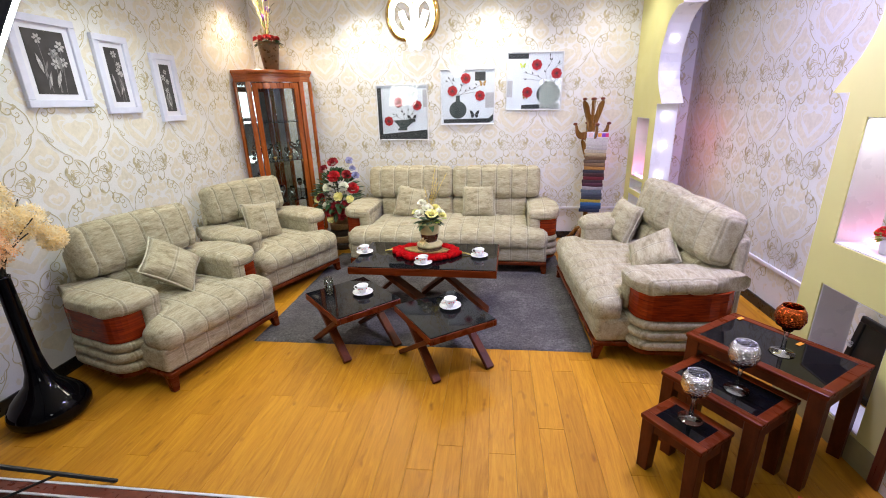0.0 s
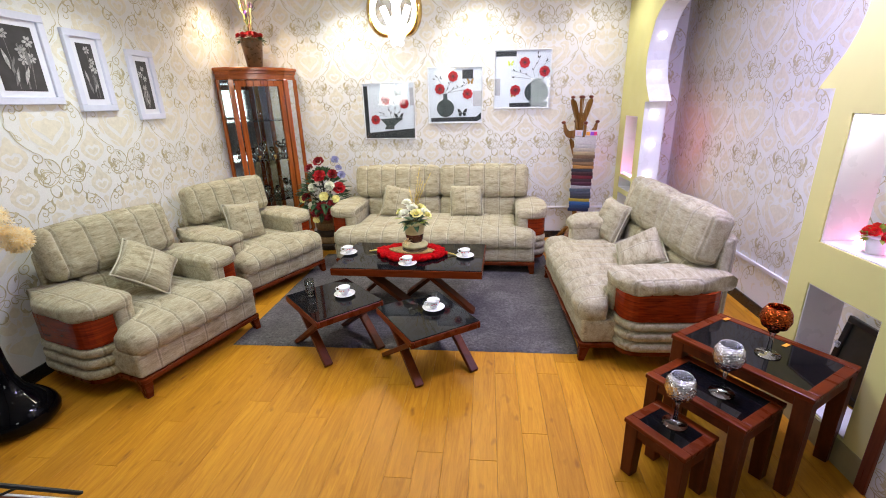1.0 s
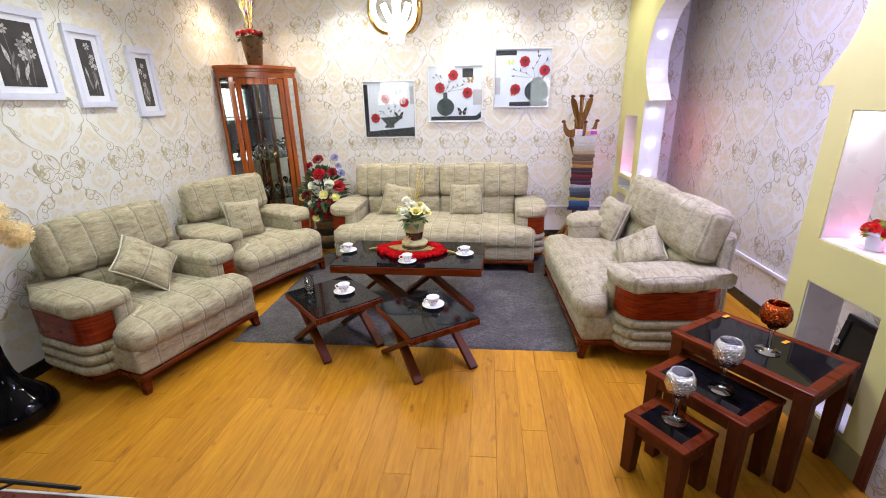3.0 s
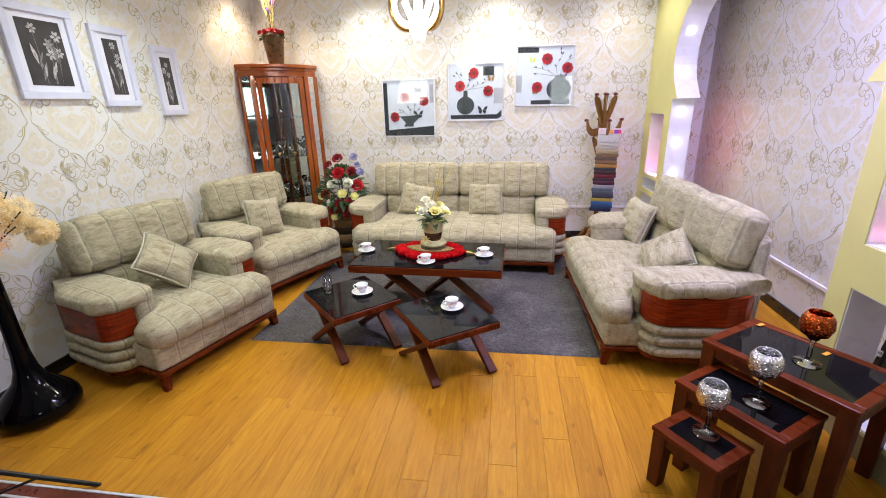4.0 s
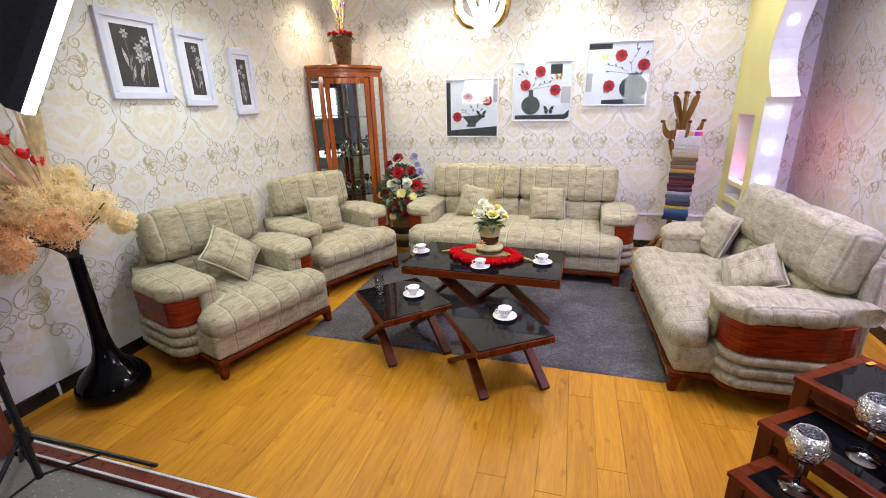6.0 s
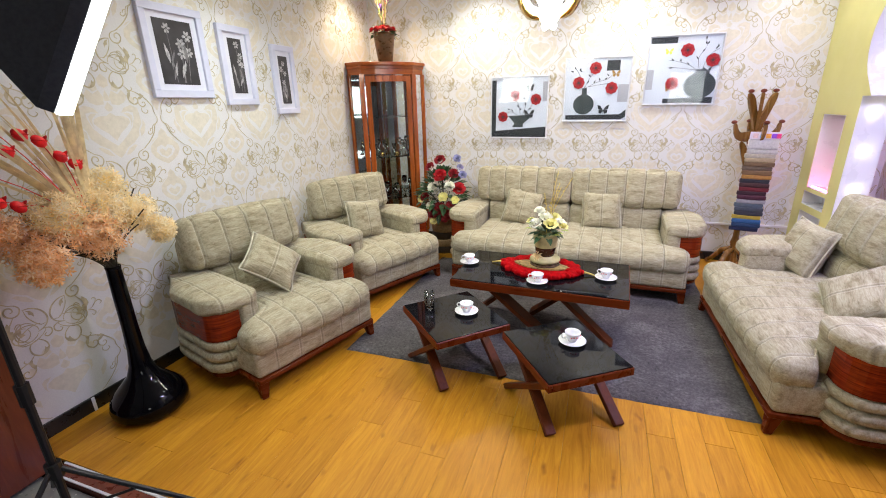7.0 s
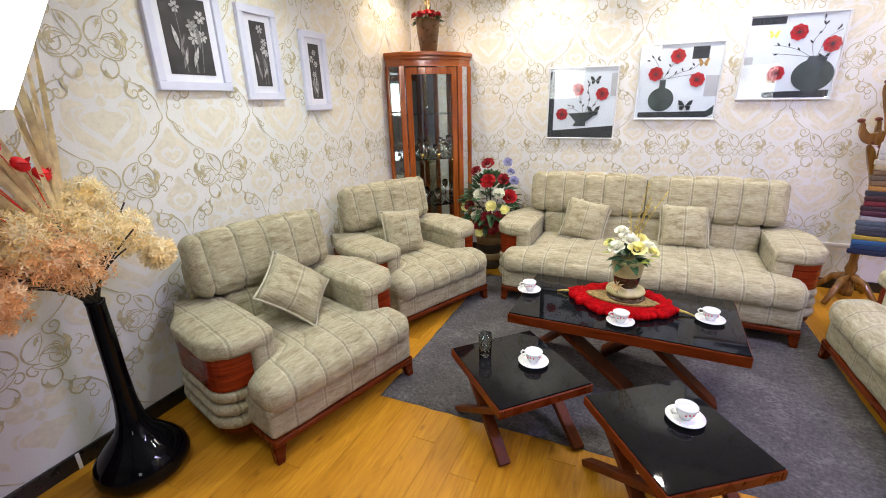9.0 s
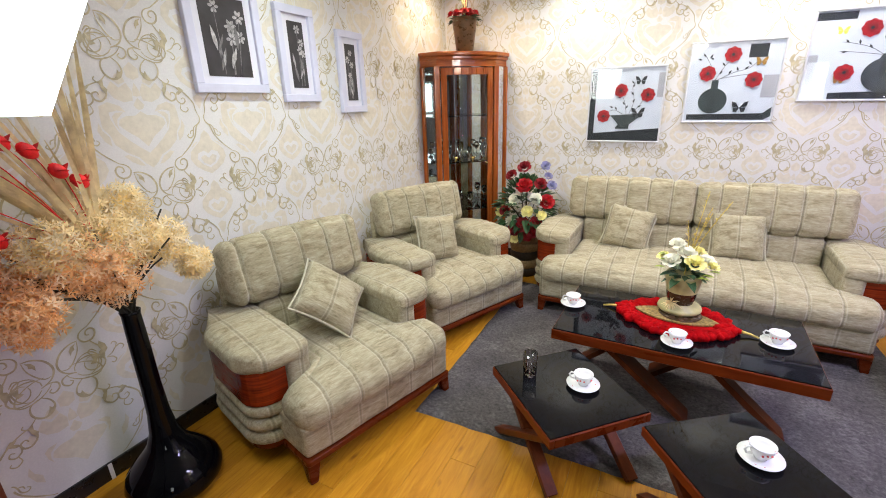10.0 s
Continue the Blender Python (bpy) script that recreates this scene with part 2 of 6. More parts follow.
MIRROR = Nodes("mirror_back", 0.03, 1.0, (0.72, 0.76, 0.76)).mat
CHINA = plain("white_porcelain", (0.82, 0.82, 0.82), 0.12, 0, 0.02, 6, 0, Coat_Weight=0.6)
ROSE_PRINT = plain("rose_print", (0.62, 0.10, 0.10), 0.2, 0, 0.3, 60, 0)
STEEL = plain("brushed_steel", (0.6, 0.6, 0.6), 0.22, 1.0, 0.1, 30, 0)
SILVER_FRAME = plain("silver_picture_frame", (0.66, 0.67, 0.70), 0.35, 0.15, 0.06, 20, 0)
WHITE_FRAME = plain("white_picture_frame", (0.60, 0.61, 0.75), 0.35, 0, 0.04, 20, 0.05)
MAT_BOARD = plain("white_mat_board", (0.68, 0.68, 0.77), 0.7, 0, 0.02, 30, 0.05)
PHOTO_DARK = plain("dark_print", (0.035, 0.032, 0.036), 0.4, 0, 0.4, 9, 0)
PHOTO_LIGHT = plain("pale_print", (0.40, 0.39, 0.40), 0.5, 0, 0.45, 60, 0.2)
PHOTO_GREY = plain("mid_grey_print", (0.17, 0.165, 0.17), 0.5, 0, 0.45, 50, 0)
ART_PALE = plain("pale_blue_print", (0.68, 0.72, 0.79), 0.5, 0, 0.05, 5, 0)
ART_GREY = plain("grey_print", (0.44, 0.44, 0.48), 0.5, 0, 0.08, 12, 0)
ART_BLACK = plain("charcoal_print", (0.022, 0.026, 0.030), 0.45, 0, 0.4, 14, 0)
ART_SLATE = plain("slate_green_print", (0.045, 0.060, 0.060), 0.4, 0, 0.35, 10, 0)
ART_GOLD = plain("gold_print", (0.40, 0.22, 0.04), 0.4, 0, 0.3, 40, 0)
ART_LIME = plain("lime_print", (0.70, 0.78, 0.12), 0.5, 0, 0.2, 40, 0)
RED_PETAL = plain("red_petal", (0.42, 0.006, 0.012), 0.55, 0, 0.45, 45, 0.2)
BRIGHT_RED_PETAL = plain("bright_red_petal", (0.78, 0.010, 0.014), 0.55, 0, 0.3, 45, 0.2)
DARK_RED_PETAL = plain("dark_red_petal", (0.26, 0.006, 0.012), 0.6, 0, 0.5, 45, 0.2)
WHITE_PETAL = plain("white_petal", (0.90, 0.89, 0.74), 0.6, 0, 0.1, 40, 0.2)
YELLOW_PETAL = plain("pale_yellow_petal", (0.92, 0.84, 0.36), 0.6, 0, 0.12, 40, 0.2)
BLUE_PETAL = plain("lilac_blue_petal", (0.30, 0.30, 0.50), 0.6, 0, 0.25, 40, 0.2)
PEACH_PETAL = petal_material("peach_petal", (0.97, 0.52, 0.19), (0.99, 0.82, 0.58))
CREAM_PETAL = petal_material("cream_petal", (0.98, 0.76, 0.34), (0.99, 0.93, 0.74))
STRAW = plain("dried_straw", (0.84, 0.66, 0.36), 0.75, 0, 0.3, 20, 0.2)
LEAF = plain("dark_green_leaf", (0.025, 0.075, 0.022), 0.5, 0, 0.5, 30, 0.2)
LIGHT_LEAF = plain("yellow_green_leaf", (0.30, 0.40, 0.05), 0.5, 0, 0.4, 30, 0.2)
STEM = plain("dark_stem", (0.030, 0.028, 0.016), 0.6, 0, 0.3, 40, 0.1)
GOLD_TWIG = plain("gold_twig", (0.60, 0.46, 0.12), 0.35, 0.5, 0.25, 50, 0.1)
GOLD = plain("polished_gold", (0.85, 0.57, 0.18), 0.16, 1.0, 0.06, 10, 0)
CERAMIC_OCHRE = plain("ochre_ceramic", (0.44, 0.40, 0.19), 0.35, 0, 0.25, 18, 0.1)
CERAMIC_BROWN = plain("brown_glaze", (0.045, 0.022, 0.010), 0.25, 0, 0.4, 18, 0.1)
BRONZE = plain("bronze_pot_glaze", (0.115, 0.055, 0.020), 0.3, 0.35, 0.35, 12, 0.1)
RED_PLUSH = plain("red_plush", (0.34, 0.001, 0.003), 0.95, 0, 0.35, 40, 0.5, Specular_IOR_Level=0.08)
GOLD_CLOTH = plain("gold_embroidery", (0.30, 0.20, 0.065), 0.5, 0.3, 0.7, 60, 0.6)


BASKET_TAN = plain("tan_wicker", (0.30, 0.20, 0.10), 0.7, 0, 0.3, 60, 0.3)
BASKET_DARK = plain("dark_wicker", (0.030, 0.020, 0.014), 0.6, 0, 0.3, 60, 0.3)
BLACK_METAL = plain("black_powdercoat", (0.010, 0.010, 0.011), 0.4, 0.2, 0.2, 30, 0)
BLACK_CLOTH = plain("black_nylon", (0.008, 0.010, 0.016), 0.6, 0, 0.2, 40, 0.1)
STICKER = plain("orange_sticker", (0.80, 0.33, 0.02), 0.5, 0, 0.05, 10, 0)
RED_STICKER = plain("red_sticker", (0.75, 0.08, 0.02), 0.5, 0, 0.05, 10, 0)
PLASTIC_WHITE = plain("white_plastic", (0.74, 0.73, 0.78), 0.35, 0, 0.03, 10, 0)
DIFFUSER = glow("softbox_diffuser", (0.93, 1.0, 0.98), 14.0)
DIFFUSER_SOFT = glow("softbox_diffuser_dimmed", (0.93, 1.0, 0.98), 7.0)
THIN_GLASS = pane_material("thin_tumbler_glass", (0.97, 0.99, 1.0), 0.12)
LED_WARM = glow("chandelier_led", (1.0, 0.95, 0.86), 45.0)
LED_WHITE = glow("arch_led", (0.96, 0.97, 1.0), 6.0)
PINK_LED = glow("pink_led_strip", (1.0, 0.16, 0.46), 22.0)
RED_LED = glow("red_led_strip", (1.0, 0.16, 0.26), 10.0)
NICHE_LED = glow("white_niche_strip", (1.0, 0.97, 0.96), 20.0)
PINK_SOFT = glow("dim_pink_led_strip", (1.0, 0.25, 0.50), 14.0)
LENS_LED = glow("downlight_lens", (1.0, 0.95, 0.86), 12.0)


def foil(name, color):
    n = Nodes(name, 0.12, 1.0, color)
    v = n.space()
    vo = n.node("ShaderNodeTexVoronoi", Vector=v, Scale=105.0)
    vo.feature = "DISTANCE_TO_EDGE"
    n.color(n.ramp(vo.outputs["Distance"], [(0.0, tuple(c * 0.35 for c in color)), (0.09, color)]))
    n.bump(vo.outputs["Distance"], 0.9, 0.006)
    return n.mat


SILVER_FOIL = foil("cracked_silver_glass", (0.90, 0.90, 0.92))
AMBER_FOIL = foil("cracked_amber_glass", (0.50, 0.10, 0.02))

# ---------------------------------------------------------------- building helpers


def mesh_of(bm, name, material, smooth=False):
    me = bpy.data.meshes.new(name)
    bmesh.ops.recalc_face_normals(bm, faces=bm.faces)
    bm.to_mesh(me)
    bm.free()
    me.materials.append(material)
    if smooth:
        me.polygons.foreach_set("use_smooth", [True] * len(me.polygons))
    return me


def part(name, bm, material, parent=None, label="", smooth=False, at=None):
    ob = new(name, mesh_of(bm, name, material, smooth))
    if parent is not None:
        ob.parent = parent
    if at is not None:
        ob.matrix_basis = at
    if label:
        ob["label"] = label
    return ob


def thing(name, label, category, m=None, group="", kind=""):
    ob = new(name)
    ob.empty_display_size = 0.1
    if m is not None:
        ob.matrix_basis = m
    return tagged(ob, label, category, group, kind)


def box(lo, hi, bevel=0.0, bm=None, seg=2):
    bm = bm or bmesh.new()
    r = bmesh.ops.create_cube(bm, size=1.0)
    c = [(a + b) / 2 for a, b in zip(lo, hi)]
    s = [b - a for a, b in zip(lo, hi)]
    for v in r["verts"]:
        v.co = Vector((c[i] + v.co[i] * s[i] for i in range(3)))
    if bevel > 0:
        es = list({e for v in r["verts"] for e in v.link_edges})
        bmesh.ops.bevel(bm, geom=es, offset=bevel, segments=seg, affect="EDGES", profile=0.5)
    return bm


def beam(a, b, width, thick, bevel=0.003, bm=None, up=(0, 0, 1)):
    """A straight bar of rectangular section from a to b."""
    a, b = Vector(a), Vector(b)
    d = b - a
    z = d.normalized()
    x = Vector(up).cross(z)
    if x.length < 1e-4:
        x = Vector((1, 0, 0))
    x.normalize()
    y = z.cross(x)
    one = box((-width / 2, -thick / 2, 0), (width / 2, thick / 2, d.length), bevel, seg=1)
    m = Matrix((x, y, z)).transposed().to_4x4()
    m.translation = a
    one.transform(m)
    if bm is None:
        return one
    join(bm, one)
    return bm


def join(bm, other):
    me = bpy.data.meshes.new("tmp")
    other.to_mesh(me)
    other.free()
    bm.from_mesh(me)
    bpy.data.meshes.remove(me)
    return bm


def lathe(profile, n=24, bm=None, at=(0, 0, 0), cap=False):
    """Turn a profile of (radius, height) about the upright axis."""
    bm = bm or bmesh.new()
    rings = []
    for r, z in profile:
        if r < 1e-5:
            rings.append([bm.verts.new((at[0], at[1], at[2] + z))])
        else:
            rings.append([bm.verts.new((at[0] + r * math.cos(2 * math.pi * i / n), at[1] + r * math.sin(2 * math.pi * i / n), at[2] + z)) for i in range(n)])
    for a, b in zip(rings, rings[1:]):
        for i in range(n):
            j = (i + 1) % n
            q = [a[i % len(a)], a[j % len(a)], b[j % len(b)], b[i % len(b)]]
            u = []
            for v in q:
                if v not in u:
                    u.append(v)
            if len(u) > 2:
                bm.faces.new(u)
    if cap:
        for r in (rings[0], rings[-1]):
            if len(r) > 2:
                bm.faces.new(r)
    return bm


def tube(path, radius, n=8, bm=None, taper=1.0):
    """A round bar along a path; taper scales the far end's radius."""
    bm = bm or bmesh.new()
    pts = [Vector(p) for p in path]
    rings = []
    side = None
    for k, p in enumerate(pts):
        d = (pts[min(k + 1, len(pts) - 1)] - pts[max(k - 1, 0)]).normalized()
        if side is None:
            side = d.orthogonal().normalized()
        side = (side - d * side.dot(d)).normalized()
        other = d.cross(side)
        r = radius * (1 + (taper - 1) * k / max(1, len(pts) - 1))
        rings.append([bm.verts.new(p + r * (side * math.cos(2 * math.pi * i / n) + other * math.sin(2 * math.pi * i / n))) for i in range(n)])
    for a, b in zip(rings, rings[1:]):
        for i in range(n):
            bm.faces.new((a[i], a[(i + 1) % n], b[(i + 1) % n], b[i]))
    bm.faces.new(rings[0][::-1])
    bm.faces.new(rings[-1])
    return bm


def bezier(p0, p1, p2, n=8):
    p0, p1, p2 = Vector(p0), Vector(p1), Vector(p2)
    return [p0 * (1 - t) ** 2 + p1 * 2 * t * (1 - t) + p2 * t * t for t in (i / n for i in range(n + 1))]


def slab(outline, z0, z1, r=0.0, steps=3, bm=None):
    """A plate with the given plan outline (counter-clockwise), its upper and lower rims rounded by r."""
    bm = bm or bmesh.new()
    n = len(outline)
    nor = []
    for i in range(n):
        a, b, c = Vector(outline[i - 1]), Vector(outline[i]), Vector(outline[(i + 1) % n])
        u, v = (b - a).normalized(), (c - b).normalized()
        m = Vector((u.y + v.y, -u.x - v.x))
        m = m.normalized() if m.length > 1e-6 else Vector((u.y, -u.x))
        nor.append(m / max(0.5, m.dot(Vector((u.y, -u.x)))))
    levels = []
    if r > 0:
        for k in range(steps + 1):
            a = math.pi / 2 * k / steps
            levels.append((r * (1 - math.sin(a)), z0 + r * (1 - math.cos(a))))
        for k in range(steps + 1):
            a = math.pi / 2 * k / steps
            levels.append((r * (1 - math.cos(a)), z1 - r * (1 - math.sin(a))))
    else:
        levels = [(0, z0), (0, z1)]
    rings = [[bm.verts.new((p[0] - m.x * o, p[1] - m.y * o, z)) for p, m in zip(outline, nor)] for o, z in levels]
    for a, b in zip(rings, rings[1:]):
        for i in range(n):
            bm.faces.new((a[i], a[(i + 1) % n], b[(i + 1) % n], b[i]))
    bm.faces.new(rings[0][::-1])
    bm.faces.new(rings[-1])
    return bm


def rounded_outline(x0, y0, x1, y1, radii, n=6):
    """A rectangle with four corner radii: at (x0,y0), (x1,y0), (x1,y1), (x0,y1)."""
    out = []
    for (cx, cy, a0), r in zip(((x0, y0, 180), (x1, y0, 270), (x1, y1, 0), (x0, y1, 90)), radii):
        sx, sy = (1 if cx == x0 else -1), (1 if cy == y0 else -1)
        if r <= 0:
            out.append((cx, cy))
            continue
        for k in range(n + 1):
            a = radians(a0 + 90 * k / n)
            out.append((cx + sx * r + r * math.cos(a), cy + sy * r + r * math.sin(a)))
    return out


def soft(w, d, h, r, puff=0.0, xs=(), ys=(), depth=0.012, shape=None, step=0.04, seed=1, rough=0.004, rx=None):
    """A stuffed block centred at the origin: rounded rims, bulging faces, stitched furrows at xs and ys, slight unevenness."""
    bm = bmesh.new()
    rad = Vector((rx or r, r, r))

    def ticks(size, cuts, low, r=r):
        n = max(low, int(size / step))
        t = [-size / 2 + size * i / n for i in range(n + 1)]
        t += [-size / 2 + r * f for f in (0.12, 0.3, 0.6, 1.0)] + [size / 2 - r * f for f in (0.12, 0.3, 0.6, 1.0)]
        for c in cuts:
            t = [v for v in t if abs(v - c) > 0.021 or abs(v) > size / 2 - 1e-6] + [c - 0.02, c - 0.009, c, c + 0.009, c + 0.02]
        t = sorted(v for v in set(round(v, 5) for v in t) if abs(v) <= size / 2 + 1e-6)
        out = [t[0]]
        for v in t[1:]:
            if v - out[-1] > 0.003:
                out.append(v)
        out[-1] = t[-1]
        return out

    tx, ty, tz = ticks(w, xs, 4, rx or r), ticks(d, ys, 4), ticks(h, (), 4)
    half = Vector((w / 2, d / 2, h / 2))

    def place(p):
        inner = Vector([max(-half[i] + rad[i], min(half[i] - rad[i], p[i])) for i in range(3)])
        out = Vector([(p[i] - inner[i]) / rad[i] for i in range(3)])
        nrm = out.normalized() if out.length > 1e-9 else Vector((0, 0, 1))
        q = inner + Vector([nrm[i] * rad[i] for i in range(3)])
        fx, fy, fz = (1 - abs(p[i] / half[i]) ** 3 for i in range(3))
        bulge = puff * Vector((nrm.x * fy * fz * 0.6, nrm.y * fx * fz, nrm.z * fx * fy))
        q += bulge
        cut = sum(math.exp(-((p.x - c) / 0.012) ** 2) for c in xs) + sum(math.exp(-((p.y - c) / 0.011) ** 2) for c in ys)
        q -= nrm * depth * min(1.0, cut)
        q += nrm * rough * noise.noise((p + Vector((seed * 3.1, seed * 1.7, 0))) * 9)
        return shape(q) if shape else q

    cache = {}

    def vert(p):
        k = tuple(round(c, 5) for c in p)
        if k not in cache:
            cache[k] = bm.verts.new(place(Vector(p)))
        return cache[k]

    for ax, (ta, tb), fixed in ((0, (ty, tz), w / 2), (1, (tx, tz), d / 2), (2, (tx, ty), h / 2)):
        for s in (-1, 1):
            for a0, a1 in zip(ta, ta[1:]):
                for b0, b1 in zip(tb, tb[1:]):
                    quad = []
                    for a, b in ((a0, b0), (a1, b0), (a1, b1), (a0, b1)):
                        p = [a, b]
                        p.insert(ax, s * fixed)
                        quad.append(vert(p))
                    if len(set(quad)) == 4:
                        bm.faces.new(quad)
    return bm


def moved(bm, m):
    bm.transform(m)
    return bm


def plate(points, y=0.0, thick=0.004, axis="y"):
    """A thin flat piece: outline in the (x, z) plane, front face at y - thick."""
    bm = bmesh.new()
    a = [bm.verts.new((p[0], y, p[1])) for p in points]
    b = [bm.verts.new((p[0], y - thick, p[1])) for p in points]
    n = len(points)
    bm.faces.new(a)
    bm.faces.new(b[::-1])
    for i in range(n):
        bm.faces.new((a[i], b[i], b[(i + 1) % n], a[(i + 1) % n]))
    return bm


def disc(cx, cz, rx, rz, n=14):
    return [(cx + rx * math.cos(2 * math.pi * i / n), cz + rz * math.sin(2 * math.pi * i / n)) for i in range(n)]


def structure(name, bm, material, label, category="structure", at=None):
    return tagged(part(name, bm, material, at=at), label, category, kind="structure")


# ---------------------------------------------------------------- the room
LEFT, BACK, HIGH, SILL = -2.74, 5.42, 2.88, 1.56

structure("floor", box((LEFT, SILL, -0.08), (2.2, BACK, -0.012)), UNDERLAY, "orange oak laminate plank floor of the showroom", "floor")
structure("floor_front", box((-4.2, -4.0, -0.1), (4.2, SILL - 0.09, -0.02)), TERRAZZO, "grey speckled terrazzo floor beyond the threshold", "floor")
structure("wall_left", box((LEFT - 0.15, SILL - 0.2, -0.05), (LEFT, BACK + 0.15, HIGH)), PAPER, "wall with cream damask scroll wallpaper", "wall")
structure("wall_back", box((LEFT, BACK, -0.05), (2.35, BACK + 0.15, HIGH)), PAPER, "wall with cream damask scroll wallpaper", "wall")
structure("ceiling", box((-4.2, -4.0, HIGH), (4.2, BACK + 0.15, HIGH + 0.12)), CEILING, "plain white plaster ceiling", "ceiling")
for nm, lo, hi in (("wall_window_near", (-4.3, -4.0, -0.05), (-4.2, -3.0, HIGH)), ("wall_window_far", (-4.3, -0.8, -0.05), (-4.2, 1.36, HIGH)),
                   ("wall_window_top", (-4.3, -3.0, 2.6), (-4.2, -0.8, HIGH)), ("wall_window_sill", (-4.3, -3.0, -0.05), (-4.2, -0.8, 0.65))):
    structure(nm, box(lo, hi), PLAIN_WALL, "plain pale wall round the shop window", "wall")
structure("wall_front_left_return", box((-4.2, SILL - 0.35, -0.05), (LEFT - 0.15, SILL - 0.2, HIGH)), PLAIN_WALL, "plain pale return wall", "wall")
structure("wall_front_right", box((4.2, -4.0, -0.05), (4.3, 1.36, HIGH)), PLAIN_WALL, "plain pale wall of the front room", "wall")
structure("wall_front_right_return", box((2.35, SILL - 0.35, -0.05), (4.2, SILL - 0.2, HIGH)), PLAIN_WALL, "plain pale return wall", "wall")
structure("wall_front", box((-4.3, -4.12, -0.05), (4.3, -4.0, HIGH)), PLAIN_WALL, "plain wall of the front room", "wall")

# skirting along the left wall, with a pale joint, and the alcove
structure("baseboard_left", box((LEFT, SILL, 0.0), (LEFT + 0.014, BACK, 0.085), 0.003), BLACK_TRIM, "glossy black skirting board", "skirting")
structure("baseboard_back", box((LEFT + 0.014, BACK - 0.014, 0.0), (1.5, BACK, 0.085), 0.003), BLACK_TRIM, "glossy black skirting board", "skirting")
structure("trim_joint", box((LEFT + 0.0145, 1.852, 0.001), (LEFT + 0.0175, 1.868, 0.084)), WHITE_PAINT, "pale joint strip on the black skirting", "trim")

# wood-clad jamb at the mouth of the showroom, with the threshold between the floors
structure("door_casing_left", box((LEFT + 0.001, 0.9, 0.0), (LEFT + 0.26, 1.50, HIGH), 0.006), TRIM_WOOD, "dark red-brown wooden casing of the opening", "casing")
sill = structure("threshold", box((-2.46, SILL - 0.085, -0.03), (1.66, SILL - 0.005, 0.006), 0.004), TRIM_WOOD, "worn red-brown threshold between wood and terrazzo", "threshold")
for y0, y1 in ((SILL - 0.083, SILL - 0.072), (SILL - 0.020, SILL - 0.008)):
    part("metal_strip", box((-2.46, y0, 0.004), (1.66, y1, 0.010), 0.001), SILVER_FRAME, sill)

# ---- partition with the horseshoe arch; local x runs from the back wall towards the viewer
TH = 0.19
PART = Matrix.Translation((1.54, BACK, 0)) @ Matrix.Rotation(radians(1.8), 4, "Z")
ARCH_MID, ARCH_HALF = 1.80, 1.125       # measured from the back wall


def arch_half():
    pts = [(1.04, 0.0), (1.04, 1.555), (0.945, 1.555)]
    for k in range(1, 11):
        a = radians(-42 + k * 10.5)
        pts.append((0.71 + 0.40 * math.cos(a), 1.92 + 0.42 * math.sin(a)))
    pts += [(0.845, 2.315), (0.765, 2.315)]
    for k in range(1, 8):
        a = math.pi / 2 * k / 7
        pts.append((0.765 * math.cos(a), 2.315 + 0.5 * math.sin(a)))
    return [(s * ARCH_HALF / 1.04, z) for s, z in pts]


HALF = arch_half()
ARCH = [(ARCH_MID + s, z * 1.03) for s, z in HALF] + [(ARCH_MID - s, z * (0.992 if z < 2.2 else 1.01)) for s, z in HALF[-2::-1]]
# ARCH starts at the foot nearest the viewer and ends at the foot near the back wall


def panel_with_holes(outer, holes, thick):
    """Plate in the plane x = 0 of (distance, height) loops, thick towards +x; distance is towards -y."""
    bm = bmesh.new()
    for loop in (outer, *holes):
        vs = [bm.verts.new((0, -s, z)) for s, z in loop]
        for i in range(len(vs)):
            bm.edges.new((vs[i], vs[(i + 1) % len(vs)]))
    bmesh.ops.triangle_fill(bm, use_beauty=True, use_dissolve=False, edges=bm.edges[:])
    r = bmesh.ops.extrude_face_region(bm, geom=bm.faces[:])
    bmesh.ops.translate(bm, vec=(thick, 0, 0), verts=[g for g in r["geom"] if isinstance(g, bmesh.types.BMVert)])
    return bm


END = 3.56


def rect(s0, z0, s1, z1):
    return [(s0, z0), (s1, z0), (s1, z1), (s0, z1)]


NICHE_FAR = (0.17, 0.79, 0.53, 1.405)
NICHE_MID = (0.14, 0.64, 0.53, 0.762)
NICHE_FOOT = (0.14, 0.32, 0.53, 0.588)
NICHE_HIGH = (3.05, 0.925, 3.45, 1.50)
NICHE_LOW = (3.05, 0.14, 3.45, 0.72)
outer = [(0.0, -0.02), (0.0, HIGH), (END, HIGH), (END, -0.02), (ARCH_MID + ARCH_HALF, -0.02)] + ARCH[1:-1] + [(ARCH_MID - ARCH_HALF, -0.02)]
partition = structure("wall_partition", panel_with_holes(outer, [rect(*NICHE_FAR), rect(*NICHE_MID), rect(*NICHE_FOOT), rect(*NICHE_HIGH), rect(*NICHE_LOW)], TH), YELLOW,
                      "yellow painted partition with a horseshoe arch and niches", "wall", PART)


